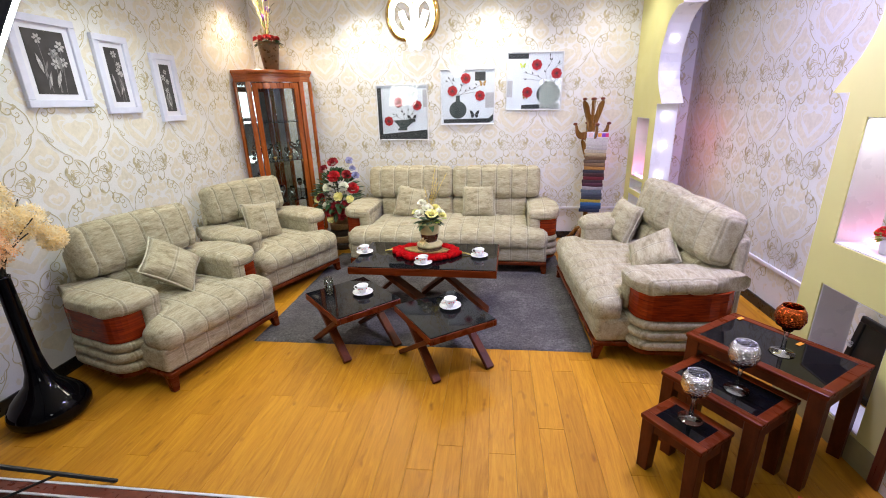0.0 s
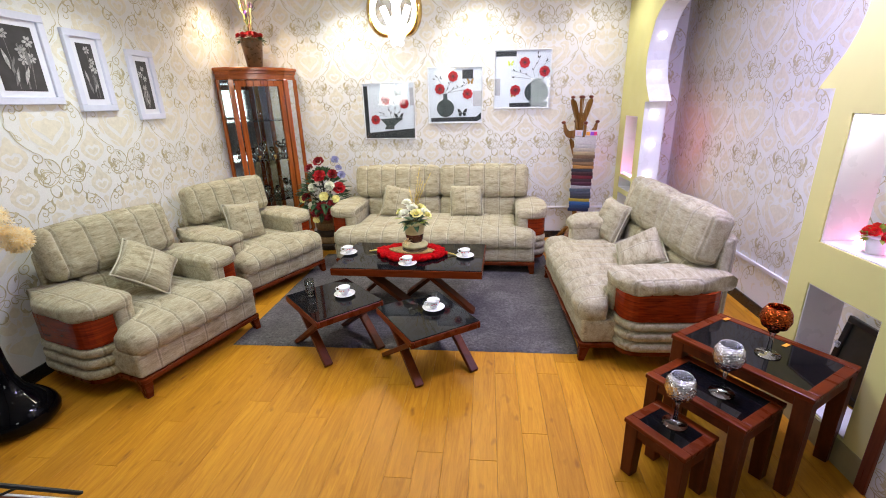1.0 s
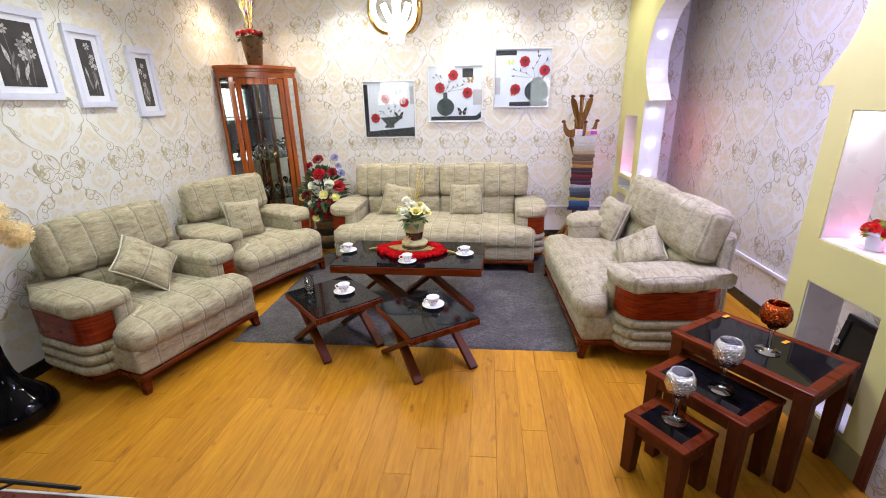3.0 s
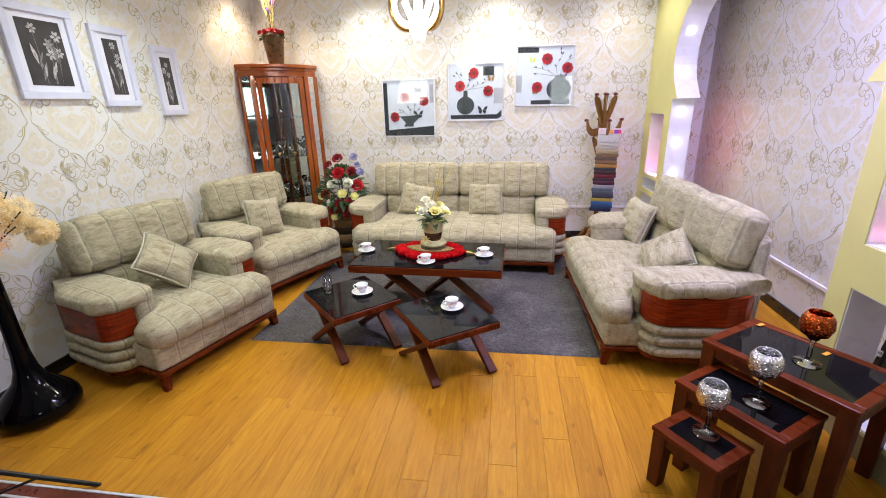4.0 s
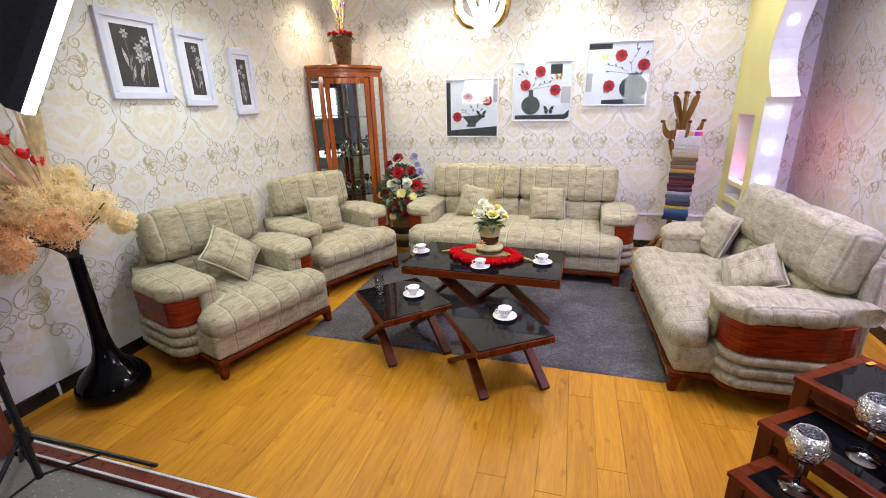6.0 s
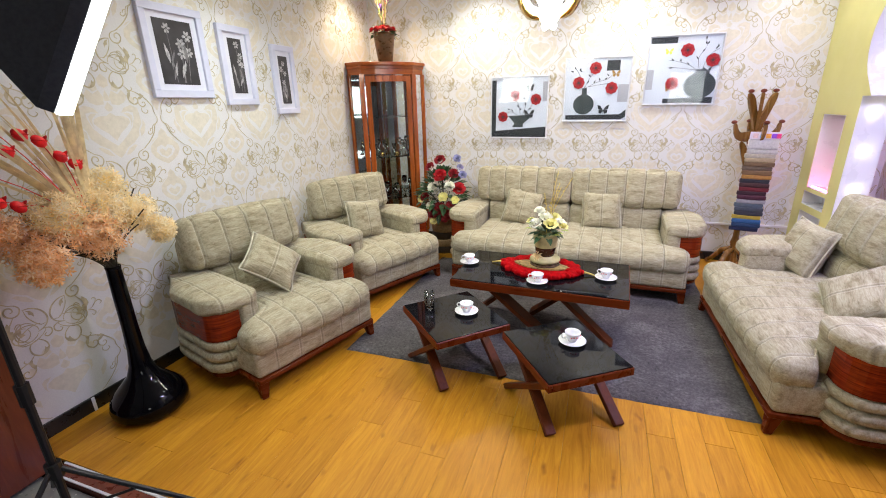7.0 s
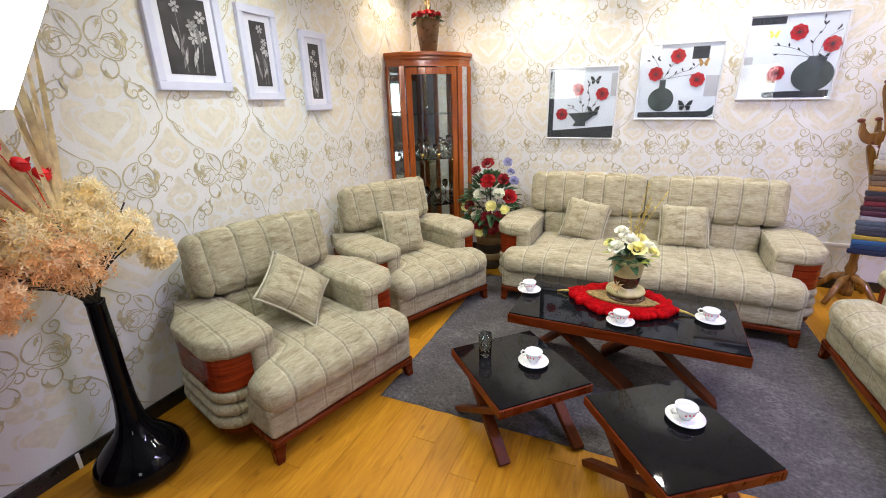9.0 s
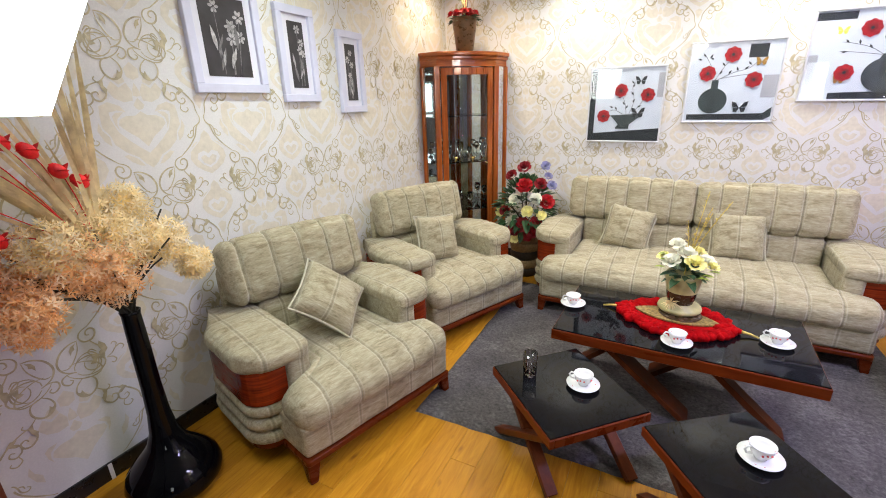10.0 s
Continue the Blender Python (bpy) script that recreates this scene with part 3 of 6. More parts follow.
def thick_strip(loop, d, x0, x1):
    """A band of thickness d inside the loop's path (to the right of travel)."""
    bm = bmesh.new()
    n = len(loop)
    pts = []
    for i, (s, z) in enumerate(loop):
        a = Vector(loop[max(0, i - 1)])
        c = Vector(loop[min(n - 1, i + 1)])
        t = (c - a).normalized()
        nr = Vector((-t.y, t.x))
        pts.append(((s, z), (s + nr.x * d, z + nr.y * d)))
    rows = [[bm.verts.new((x, -p[0], p[1])) for p in pair for x in (x0, x1)] for pair in pts]
    for a, b in zip(rows, rows[1:]):
        for i, j in ((0, 1), (1, 3), (3, 2), (2, 0)):
            bm.faces.new((a[i], a[j], b[j], b[i]))
    bm.faces.new([rows[0][i] for i in (0, 1, 3, 2)])
    bm.faces.new([rows[-1][i] for i in (2, 3, 1, 0)])
    return bm


lin = part("arch_lining", thick_strip([(s, max(z, 0.001)) for s, z in ARCH], 0.006, 0.002, TH + 0.006), WHITE_PAINT, partition, "glossy white arch lining with small spots")
for s, z, ds, dz in ((ARCH_MID - 1.11, 1.43, 1, 0), (ARCH_MID - 1.11, 1.15, 1, 0), (ARCH_MID - 1.17, 1.78, 1, 0), (ARCH_MID - 1.14, 2.10, 0.9, -0.4), (ARCH_MID - 1.11, 0.86, 1, 0)):
    spot = lathe([(0.0, 0.0), (0.026, 0.0), (0.030, 0.004), (0.030, 0.010), (0.0, 0.010)], 14)
    way = Vector((0, -ds, dz)).normalized()
    spot.transform(Matrix.Translation((TH * 0.5, -s - ds * 0.008, z)) @ way.to_track_quat("Z", "Y").to_matrix().to_4x4())
    part("arch_spot", spot, LED_WHITE, lin, "small round white LED spot", True)

# niche backs: the far one is closed, the near ones are open to the alcove
s0, z0, s1, z1 = NICHE_FAR
part("niche_back", box((0.15, -s1 + 0.001, z0 + 0.001), (0.19, -s0 - 0.001, z1 - 0.001)), WHITE_PAINT, partition, "white back of the wall niche")
for s2, z2, s3, z3 in (NICHE_MID, NICHE_FOOT):
    part("niche_back", box((0.15, -s3 + 0.001, z2 + 0.001), (0.19, -s2 - 0.001, z3 - 0.001)), WHITE_PAINT, partition, "white back of the wall niche")
part("niche_strip", box((0.03, -s1 + 0.02, z0 + 0.004), (0.045, -s0 - 0.02, z0 + 0.016)), PINK_LED, partition, "pink glowing LED strip")
for (s0, z0, s1, z1), nm in ((NICHE_HIGH, "niche_lining"), (NICHE_LOW, "niche_lining"), (NICHE_FAR, "niche_lining"), (NICHE_MID, "niche_lining"), (NICHE_FOOT, "niche_lining")):
    bm = bmesh.new()
    box((0.006, -s1 + 0.001, z0 + 0.001), (TH - 0.004, -s0 - 0.001, z0 + 0.007), bm=bm)
    box((0.006, -s1 + 0.001, z1 - 0.007), (TH - 0.004, -s0 - 0.001, z1 - 0.001), bm=bm)
    box((0.006, -s0 - 0.007, z0 + 0.008), (TH - 0.004, -s0 - 0.001, z1 - 0.008), bm=bm)
    box((0.006, -s1 + 0.001, z0 + 0.008), (TH - 0.004, -s1 + 0.007, z1 - 0.008), bm=bm)
    part(nm, bm, WHITE_PAINT, partition, "white painted niche lining")
part("niche_strip", box((TH + 0.02, -0.60, 0.90), (TH + 0.035, -0.58, 1.40)), RED_LED, partition, "pink glowing LED strip")
part("niche_strip", box((TH - 0.04, -3.41, 0.935), (TH - 0.025, -3.05, 0.947)), PINK_SOFT, partition, "pink glowing LED strip")
part("niche_strip", box((0.03, -3.41, 1.476), (0.06, -3.05, 1.490)), NICHE_LED, partition, "white glowing LED strip")
# lower band of the partition and the brown end post
part("skirting_band", box((-0.004, -END, 0.0), (0.0005, -3.03 + 0.12, 0.13)), plain("olive_band", (0.33, 0.30, 0.15), 0.5, 0, 0.1, 8, 0.03), partition, "olive painted lower band")
structure("door_casing_right", moved(box((-0.012, -END - 0.05, 0.0), (TH, -END, HIGH), 0.005), PART), TRIM_WOOD, "dark red-brown wooden casing of the opening", "casing")
structure("wall_right_return", moved(box((0.0, -END - 0.75, -0.05), (TH, -END - 0.05, HIGH)), PART), PAPER, "wallpapered wall beside the casing", "wall")

# alcove behind the arch
ALC = 2.12
structure("wall_alcove", box((ALC, 1.2, -0.05), (ALC + 0.14, BACK, HIGH)), PAPER, "alcove wall with cream damask scroll wallpaper", "wall")
structure("baseboard_alcove", box((ALC - 0.014, 1.3, 0.0), (ALC, BACK, 0.085), 0.003), BLACK_TRIM, "glossy black skirting board", "skirting")


# ---------------------------------------------------------------- wallpaper print
PH = 0.635


def spiral(c, r0, r1, a0, turns, n=10):
    return [(c[0] + (r0 + (r1 - r0) * k / n) * math.cos(a0 + turns * 2 * math.pi * k / n), c[1] + (r0 + (r1 - r0) * k / n) * math.sin(a0 + turns * 2 * math.pi * k / n)) for k in range(n + 1)]


def smooth_path(pts, n=4):
    out = []
    for i in range(len(pts) - 1):
        p0, p1, p2, p3 = (Vector(pts[max(0, min(len(pts) - 1, j))]) for j in (i - 1, i, i + 1, i + 2))
        for k in range(n):
            t = k / n
            out.append(0.5 * ((2 * p1) + (p2 - p0) * t + (2 * p0 - 5 * p1 + 4 * p2 - p3) * t * t + (3 * p1 - p0 - 3 * p2 + p3) * t ** 3))
    out.append(Vector(pts[-1]))
    return [tuple(p) for p in out]


def ring(c, rx, ry, a0, a1, tilt=0.0, n=16):
    """Part of a tilted ellipse, from angle a0 to a1 in degrees."""
    ct, st = math.cos(radians(tilt)), math.sin(radians(tilt))
    out = []
    for k in range(n + 1):
        a = radians(a0 + (a1 - a0) * k / n)
        x, y = rx * math.cos(a), ry * math.sin(a)
        out.append((c[0] + x * ct - y * st, c[1] + x * st + y * ct))
    return out


# half a repeat of the print: u from the waist column (0) to the rosette column (0.265), v falls from one waist (0) to the next (-0.635)
STEM_LINES = [
    (smooth_path([(0.018, 0.012), (0.011, -0.004), (0.016, -0.026), (0.034, -0.045), (0.050, -0.090), (0.082, -0.132), (0.118, -0.165), (0.134, -0.178)]), 0.0068),
    (smooth_path([(0.024, -0.034), (0.045, -0.046), (0.053, -0.066), (0.058, -0.087), (0.074, -0.097), (0.085, -0.087), (0.076, -0.077)]), 0.006),
    (smooth_path([(0.050, -0.060), (0.066, -0.066), (0.070, -0.080)]), 0.005),
    (smooth_path([(0.134, -0.178), (0.160, -0.190), (0.171, -0.212), (0.160, -0.236), (0.136, -0.241), (0.118, -0.226), (0.114, -0.204), (0.126, -0.190), (0.142, -0.196), (0.145, -0.212), (0.134, -0.217)]), 0.0075),
    (smooth_path([(0.140, -0.241), (0.127, -0.262), (0.112, -0.284), (0.103, -0.312), (0.108, -0.346)]), 0.006),
]
TENDRILS = [
    (smooth_path([(0.100, -0.346), (0.078, -0.336), (0.062, -0.318), (0.042, -0.311), (0.031, -0.326), (0.042, -0.337)]), 0.0056),
    (smooth_path([(0.100, -0.347), (0.080, -0.354), (0.069, -0.372), (0.080, -0.383), (0.089, -0.374)]), 0.0056),
    (smooth_path([(0.064, -0.319), (0.055, -0.300), (0.065, -0.289), (0.074, -0.297)]), 0.005),
    (smooth_path([(0.128, -0.300), (0.142, -0.282), (0.156, -0.288), (0.150, -0.302)]), 0.0055),
]
ROSETTE = [
    (ring((0.160, -0.346), 0.054, 0.043, -20, 320, 18), 0.0062),
    (ring((0.184, -0.356), 0.064, 0.036, 30, 330, 28), 0.0058),
    (ring((0.150, -0.342), 0.029, 0.033, 60, 400, -10), 0.0058),
    (ring((0.170, -0.338), 0.040, 0.052, 10, 250, 24), 0.0055),
    (smooth_path([(0.178, -0.222), (0.206, -0.225), (0.238, -0.246), (0.257, -0.281), (0.256, -0.312), (0.240, -0.337), (0.210, -0.352)]), 0.0078),
    (smooth_path([(0.180, -0.226), (0.186, -0.262), (0.206, -0.300), (0.228, -0.322), (0.248, -0.320)]), 0.005),
    (smooth_path([(0.208, -0.352), (0.236, -0.346), (0.258, -0.357), (0.258, -0.380), (0.240, -0.393), (0.227, -0.382), (0.236, -0.372)]), 0.0066),
    (smooth_path([(0.188, -0.390), (0.164, -0.404), (0.157, -0.430), (0.165, -0.456), (0.188, -0.474), (0.215, -0.467), (0.229, -0.440), (0.220, -0.410), (0.198, -0.388)]), 0.0078),
]
CLUSTER = [
    (smooth_path([(0.166, -0.458), (0.150, -0.476), (0.133, -0.488), (0.120, -0.476), (0.126, -0.466)]), 0.0056),
    (smooth_path([(0.142, -0.484), (0.110, -0.494), (0.076, -0.514), (0.046, -0.544), (0.027, -0.574), (0.024, -0.600), (0.018, -0.622)]), 0.0068),
    (smooth_path([(0.133, -0.488), (0.152, -0.508), (0.151, -0.538), (0.129, -0.560), (0.107, -0.553), (0.103, -0.532), (0.119, -0.524), (0.126, -0.536)]), 0.0076),
    (smooth_path([(0.076, -0.514), (0.097, -0.528), (0.101, -0.558), (0.081, -0.575), (0.064, -0.563), (0.070, -0.548), (0.082, -0.554)]), 0.0062),
    (smooth_path([(0.086, -0.574), (0.092, -0.598), (0.073, -0.612), (0.057, -0.600), (0.063, -0.590)]), 0.0056),
]
LEAVES = [
    [(0.112, -0.258), (0.094, -0.280), (0.089, -0.305), (0.103, -0.322), (0.109, -0.350), (0.124, -0.331), (0.122, -0.306), (0.112, -0.301), (0.119, -0.280)],
    [(0.128, -0.318), (0.151, -0.311), (0.147, -0.330), (0.160, -0.343), (0.141, -0.351), (0.133, -0.334)],
    [(0.192, -0.476), (0.217, -0.467), (0.229, -0.440), (0.218, -0.446), (0.212, -0.436), (0.206, -0.456)],
    [(0.186, -0.228), (0.204, -0.236), (0.213, -0.252), (0.211, -0.272), (0.203, -0.258), (0.194, -0.254), (0.194, -0.240)],
    [(0.134, -0.488), (0.151, -0.477), (0.149, -0.500), (0.160, -0.515), (0.152, -0.538), (0.140, -0.513)],
    [(0.064, -0.516), (0.080, -0.500), (0.098, -0.505), (0.086, -0.517), (0.104, -0.534), (0.088, -0.534)],
]
# pale damask figures, half of each: hearts about the rosette column (given as the distance from it) and pears about the waist column
HEART = [
    [(0.155, 0.020), (0.150, 0.055), (0.116, 0.071), (0.076, 0.056), (0.058, 0.030), (0.090, 0.038), (0.121, 0.030), (0.119, 0.0), (0.101, -0.050), (0.065, -0.090), (0.030, -0.122), (0.0, -0.146), (0.0, -0.212), (0.026, -0.190), (0.048, -0.160), (0.090, -0.136), (0.126, -0.100), (0.136, -0.060), (0.156, -0.030)],
    [(0.0, 0.032), (0.024, 0.015), (0.060, 0.014), (0.088, 0.0), (0.094, -0.022), (0.070, -0.048), (0.032, -0.078), (0.0, -0.118)],
    [(0.0, 0.088), (0.022, 0.058), (0.012, 0.041), (0.0, 0.038)],
    [(0.020, 0.076), (0.055, 0.070), (0.088, 0.086), (0.108, 0.120), (0.086, 0.152), (0.062, 0.128), (0.032, 0.148), (0.015, 0.115)],
    [(0.0, 0.160), (0.024, 0.172), (0.028, 0.205), (0.0, 0.232)],
    [(0.068, 0.030), (0.098, 0.028), (0.112, 0.014), (0.108, -0.020), (0.094, -0.048), (0.100, -0.022), (0.096, 0.002)],
    [(0.0, 0.150), (0.012, 0.120), (0.016, 0.096), (0.0, 0.092)],
    [(0.112, 0.084), (0.136, 0.078), (0.148, 0.096), (0.132, 0.118), (0.116, 0.108)],
    [(0.034, 0.152), (0.060, 0.140), (0.080, 0.158), (0.064, 0.182), (0.042, 0.188)],
    [(0.138, -0.068), (0.158, -0.042), (0.166, -0.008), (0.176, -0.040), (0.160, -0.084), (0.138, -0.106)],
    [(0.054, -0.166), (0.088, -0.146), (0.104, -0.150), (0.078, -0.178), (0.050, -0.196), (0.030, -0.200)],
]
PEAR = [
    [(0.0, -0.065), (0.020, -0.085), (0.030, -0.115), (0.060, -0.140), (0.086, -0.165), (0.092, -0.200), (0.072, -0.235), (0.036, -0.262), (0.0, -0.280), (0.0, -0.250), (0.036, -0.230), (0.060, -0.200), (0.050, -0.174), (0.020, -0.163), (0.0, -0.180)],
    [(0.0, -0.202), (0.020, -0.184), (0.042, -0.195), (0.030, -0.222), (0.0, -0.238)],
    [(0.0, -0.120), (0.014, -0.136), (0.012, -0.156), (0.0, -0.168)],
    [(0.040, -0.116), (0.064, -0.126), (0.082, -0.148), (0.066, -0.138)],
]
FIGURES = [[(0.265 - d, v) for d, v in f] for f in HEART] + PEAR + [[(u * 0.92, v * 0.95 - 0.252) for u, v in f] for f in PEAR] + [[(0.0, -0.530), (0.024, -0.545), (0.014, -0.575), (0.0, -0.600)]]


def print_half(add_line, add_face):
    for k, (path, w) in enumerate(STEM_LINES + TENDRILS + ROSETTE + CLUSTER):
        add_line(path, w, 0.0021 + 0.00007 * k)
    for k, f in enumerate(LEAVES):
        add_face(f, 0, 0.0046 + 0.00008 * k)
    for k, f in enumerate(FIGURES):
        add_face(f, 1, 0.0006 + 0.00006 * k)


def wallpaper(wall, to_world, length, u0, v0, low=0.02, high=HIGH, pw=0.54):
    """Print the repeat, pw wide, over a wall: u runs along it from 0 to length, v is the height; (u0, v0) is one waist."""
    sets = ([], []), ([], [])

    def emit(which, pts2, faces, lift):
        vs, fs = sets[which]
        if any(not (0 <= u <= length and low <= v <= high) for u, v in pts2):
            return
        base = len(vs)
        vs.extend(to_world(u, v, lift) for u, v in pts2)
        fs.extend(tuple(base + i for i in f) for f in faces)

    wide = pw / 0.53
    cols = range(int(-u0 / pw) - 2, int((length - u0) / pw) + 3)
    rows = range(int((low - v0) / PH) - 2, int((high - v0) / PH) + 3)
    for c in cols:
        for r in rows:
            for s in (1, -1):
                ou, ov = u0 + c * pw, v0 + r * PH

                def line(path, w, lift):
                    n = len(path)
                    for i in range(n - 1):
                        quad = []
                        for j in (i, i + 1):
                            a, b = path[max(0, j - 1)], path[min(n - 1, j + 1)]
                            t = Vector((b[0] - a[0], b[1] - a[1]))
                            t = t.normalized() if t.length > 1e-9 else Vector((1, 0))
                            ww = w * 0.5 * (0.45 + 0.55 * math.sin(math.pi * (j + 0.6) / (n + 0.2)))
                            quad.append([(ou + s * wide * (path[j][0] + e * t.y * ww), ov + path[j][1] - e * t.x * ww) for e in (1, -1)])
                        emit(0, [quad[0][0], quad[0][1], quad[1][1], quad[1][0]], [(0, 1, 2, 3)], lift + (0.00003 if s > 0 else 0.0))

                def face(f, which, lift):
                    emit(which, [(ou + s * wide * u, ov + v) for u, v in f], [tuple(range(len(f)))], lift + (0.00003 if s > 0 else 0.0))

                print_half(line, face)
    for (vs, fs), nm, mat in zip(sets, ("scroll_print", "damask_print"), (PAPER_LINE, PAPER_FIGURE)):
        me = bpy.data.meshes.new(nm)
        me.from_pydata(vs, [], fs)
        me.materials.append(mat)
        ob = new(nm, me)
        ob.parent = wall
        tagged(ob, "printed scroll ornament of the wallpaper" if nm == "scroll_print" else "pale beige damask figures of the wallpaper", kind="stuff")


O = bpy.data.objects
wallpaper(O["wall_left"], lambda u, v, d: (LEFT + d, SILL + u, v), BACK - SILL, 2.645 - SILL, 1.545, 0.09, pw=0.562)
wallpaper(O["wall_back"], lambda u, v, d: (LEFT + u, BACK - d, v), ALC - 0.006 - LEFT, -0.564 - LEFT, 2.10 - PH, 0.09)
wallpaper(O["wall_alcove"], lambda u, v, d: (ALC - d, 1.4 + u, v), BACK - 1.4, 2.326, 1.457, 0.09)
wallpaper(O["wall_right_return"], lambda u, v, d: PART @ Vector((-d, -END - 0.05 - u, v)), 0.70, 0.2, 0.45, 0.02, 2.0)

# ---------------------------------------------------------------- seating


def foot_mesh(lean):
    bm = bmesh.new()
    top = [(-0.032, -0.032), (0.032, -0.032), (0.032, 0.032), (-0.032, 0.032)]
    lo = [bm.verts.new((x * 0.58 + lean[0], y * 0.58 + lean[1], 0.0)) for x, y in top]
    hi = [bm.verts.new((x, y, 0.105)) for x, y in top]
    for i in range(4):
        bm.faces.new((lo[i], lo[(i + 1) % 4], hi[(i + 1) % 4], hi[i]))
    bm.faces.new(lo[::-1])
    bm.faces.new(hi)
    bmesh.ops.bevel(bm, geom=bm.edges[:], offset=0.005, segments=1, affect="EDGES")
    return bm


def throw_pillow(s, m, label):
    """A square cushion with pinched corners and a piped edge."""
    bm = bmesh.new()
    n = 14
    top, bot = {}, {}
    for i in range(n + 1):
        for j in range(n + 1):
            u, v = 2 * i / n - 1, 2 * j / n - 1
            x = u * s / 2 * (1 - 0.09 * (1 - v * v))
            z = v * s / 2 * (1 - 0.09 * (1 - u * u))
            t = 0.075 * ((1 - u ** 4) * (1 - v ** 4)) ** 0.55
            t += 0.006 * noise.noise(Vector((u * 2.3, v * 2.3, s * 9)))* (1 - u ** 4) * (1 - v ** 4)
            edge = i in (0, n) or j in (0, n)
            top[i, j] = bm.verts.new((x, -t if not edge else 0, z))
            bot[i, j] = top[i, j] if edge else bm.verts.new((x, t, z))
    for i in range(n):
        for j in range(n):
            bm.faces.new((top[i, j], top[i + 1, j], top[i + 1, j + 1], top[i, j + 1]))
            f = (bot[i, j], bot[i, j + 1], bot[i + 1, j + 1], bot[i + 1, j])
            if len(set(f)) == 4:
                try:
                    bm.faces.new(f)
                except ValueError:
                    pass
    ring = [(i, 0) for i in range(n)] + [(n, j) for j in range(n)] + [(i, n) for i in range(n, 0, -1)] + [(0, j) for j in range(n, -1, -1)]
    path = [top[r].co.copy() for r in ring]
    ob = tagged(part("throw_pillow", bm, FABRIC, None, label, True), label, "cushion", "throw pillows")
    part("piping", tube(path, 0.006, 6), PIPING, ob, "pale piped edge", True)
    ob.matrix_basis = m
    return ob


def sofa(name, label, category, half, backs, m):
    """Upholstered seat: x across, y = 0 at the front rail and growing to the back, z up. half: half the front rail."""
    ob = thing(name, label, category, m)
    inner, outer = half - 0.175, half + 0.107
    arm_front, deep = 0.21, 0.90
    part("front_rail", slab(rounded_outline(-half, 0.0, half, 0.30, (0.02, 0.02, 0, 0)), 0.098, 0.128, 0.006), RED_WOOD, ob, "red mahogany base rail")
    for sx in (-1, 1):
        part("leg", foot_mesh((sx * 0.012, -0.02)), RED_WOOD, ob, "splayed tapered red mahogany leg", at=pose(sx * (half - 0.035), 0.04, 0))
        part("leg", foot_mesh((sx * 0.012, 0.02)), RED_WOOD, ob, "splayed tapered red mahogany leg", at=pose(sx * (half - 0.06), deep - 0.08, 0))
    part("front_panel", moved(soft(2 * half - 0.01, 0.36, 0.17, 0.025, 0.006, seed=2), pose(0, 0.19, 0.212)), FABRIC, ob, "", True)
    n = int((half - 0.04) / 0.16)
    cuts = [0.16 * k for k in range(-n, n + 1)]

    def t_shape(p):
        k = max(0.0, min(1.0, (p.y + 0.40 - arm_front + 0.05) / 0.07))
        k = k * k * (3 - 2 * k)
        f = 1 - k * (1 - (inner + 0.012) / half)
        droop = 0.02 * max(0.0, (0.28 - (p.y + 0.40)) / 0.28) ** 2
        return Vector((p.x * f, p.y, p.z - droop + 0.008 * (p.y + 0.4)))

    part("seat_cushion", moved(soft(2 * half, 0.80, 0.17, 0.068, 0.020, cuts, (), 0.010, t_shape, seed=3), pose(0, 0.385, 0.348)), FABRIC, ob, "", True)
    # arms: stacked rolls, a veneered band and a stuffed top
    for sx in (-1, 1):
        def plan(grow, y0=arm_front, y1=deep - 0.06):
            a, b = sx * inner, sx * (outer + grow)
            lo, hi = min(a, b), max(a, b)
            big = 0.115 + grow
            rad = (0.03, big, 0.22, 0.0) if sx > 0 else (big, 0.03, 0.0, 0.22)
            return rounded_outline(lo, y0 - grow, hi, y1 + grow * 0.5, rad)

        arm = part("arm", slab(plan(-0.02), 0.13, 0.505, 0.01), FABRIC, ob, "", False)
        part("arm_plinth", slab(plan(-0.006), 0.100, 0.128, 0.006), RED_WOOD, arm, "red mahogany plinth")
        for k in range(3):
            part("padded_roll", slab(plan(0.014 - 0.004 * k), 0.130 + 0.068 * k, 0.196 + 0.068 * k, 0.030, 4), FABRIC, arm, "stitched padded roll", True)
        part("veneer_band", slab(plan(-0.002), 0.333, 0.510, 0.004), STRIPED_WOOD, arm, "glossy striped rosewood band")
        x0 = sx * inner
        xa, xb = sorted((x0 - sx * 0.004, x0 + sx * 0.112))
        part("arm_pad_side", slab(rounded_outline(xa, arm_front - 0.026, xb, deep - 0.1, (0.035, 0.035, 0.0, 0.0)), 0.32, 0.575, 0.03), FABRIC, arm, "", True)
        wid = outer - inner + 0.024

        def crown(p):
            f = (p.y + 0.33) / 0.66
            q = Vector(p)
            if p.x * sx > 0 and f < 0.28:
                q.y += (0.28 - f) * 0.40 * max(0.0, p.x * sx / (wid / 2)) ** 2
            if p.x * sx > 0 and f > 0.6:
                q.x -= sx * (f - 0.6) * 0.30 * max(0.0, p.x * sx / (wid / 2)) ** 2
            q.z += 0.012 * math.sin(min(1, f) * 3.0)
            return q

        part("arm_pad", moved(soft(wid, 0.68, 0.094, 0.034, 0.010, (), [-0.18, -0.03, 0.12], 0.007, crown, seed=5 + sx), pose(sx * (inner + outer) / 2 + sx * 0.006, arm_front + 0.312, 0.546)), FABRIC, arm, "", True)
    # back
    part("back_shell", slab(rounded_outline(-half + 0.05, 0.79, half - 0.05, deep, (0.02, 0.02, 0.08, 0.08)), 0.10, 0.80, 0.03), FABRIC, ob, "", True)
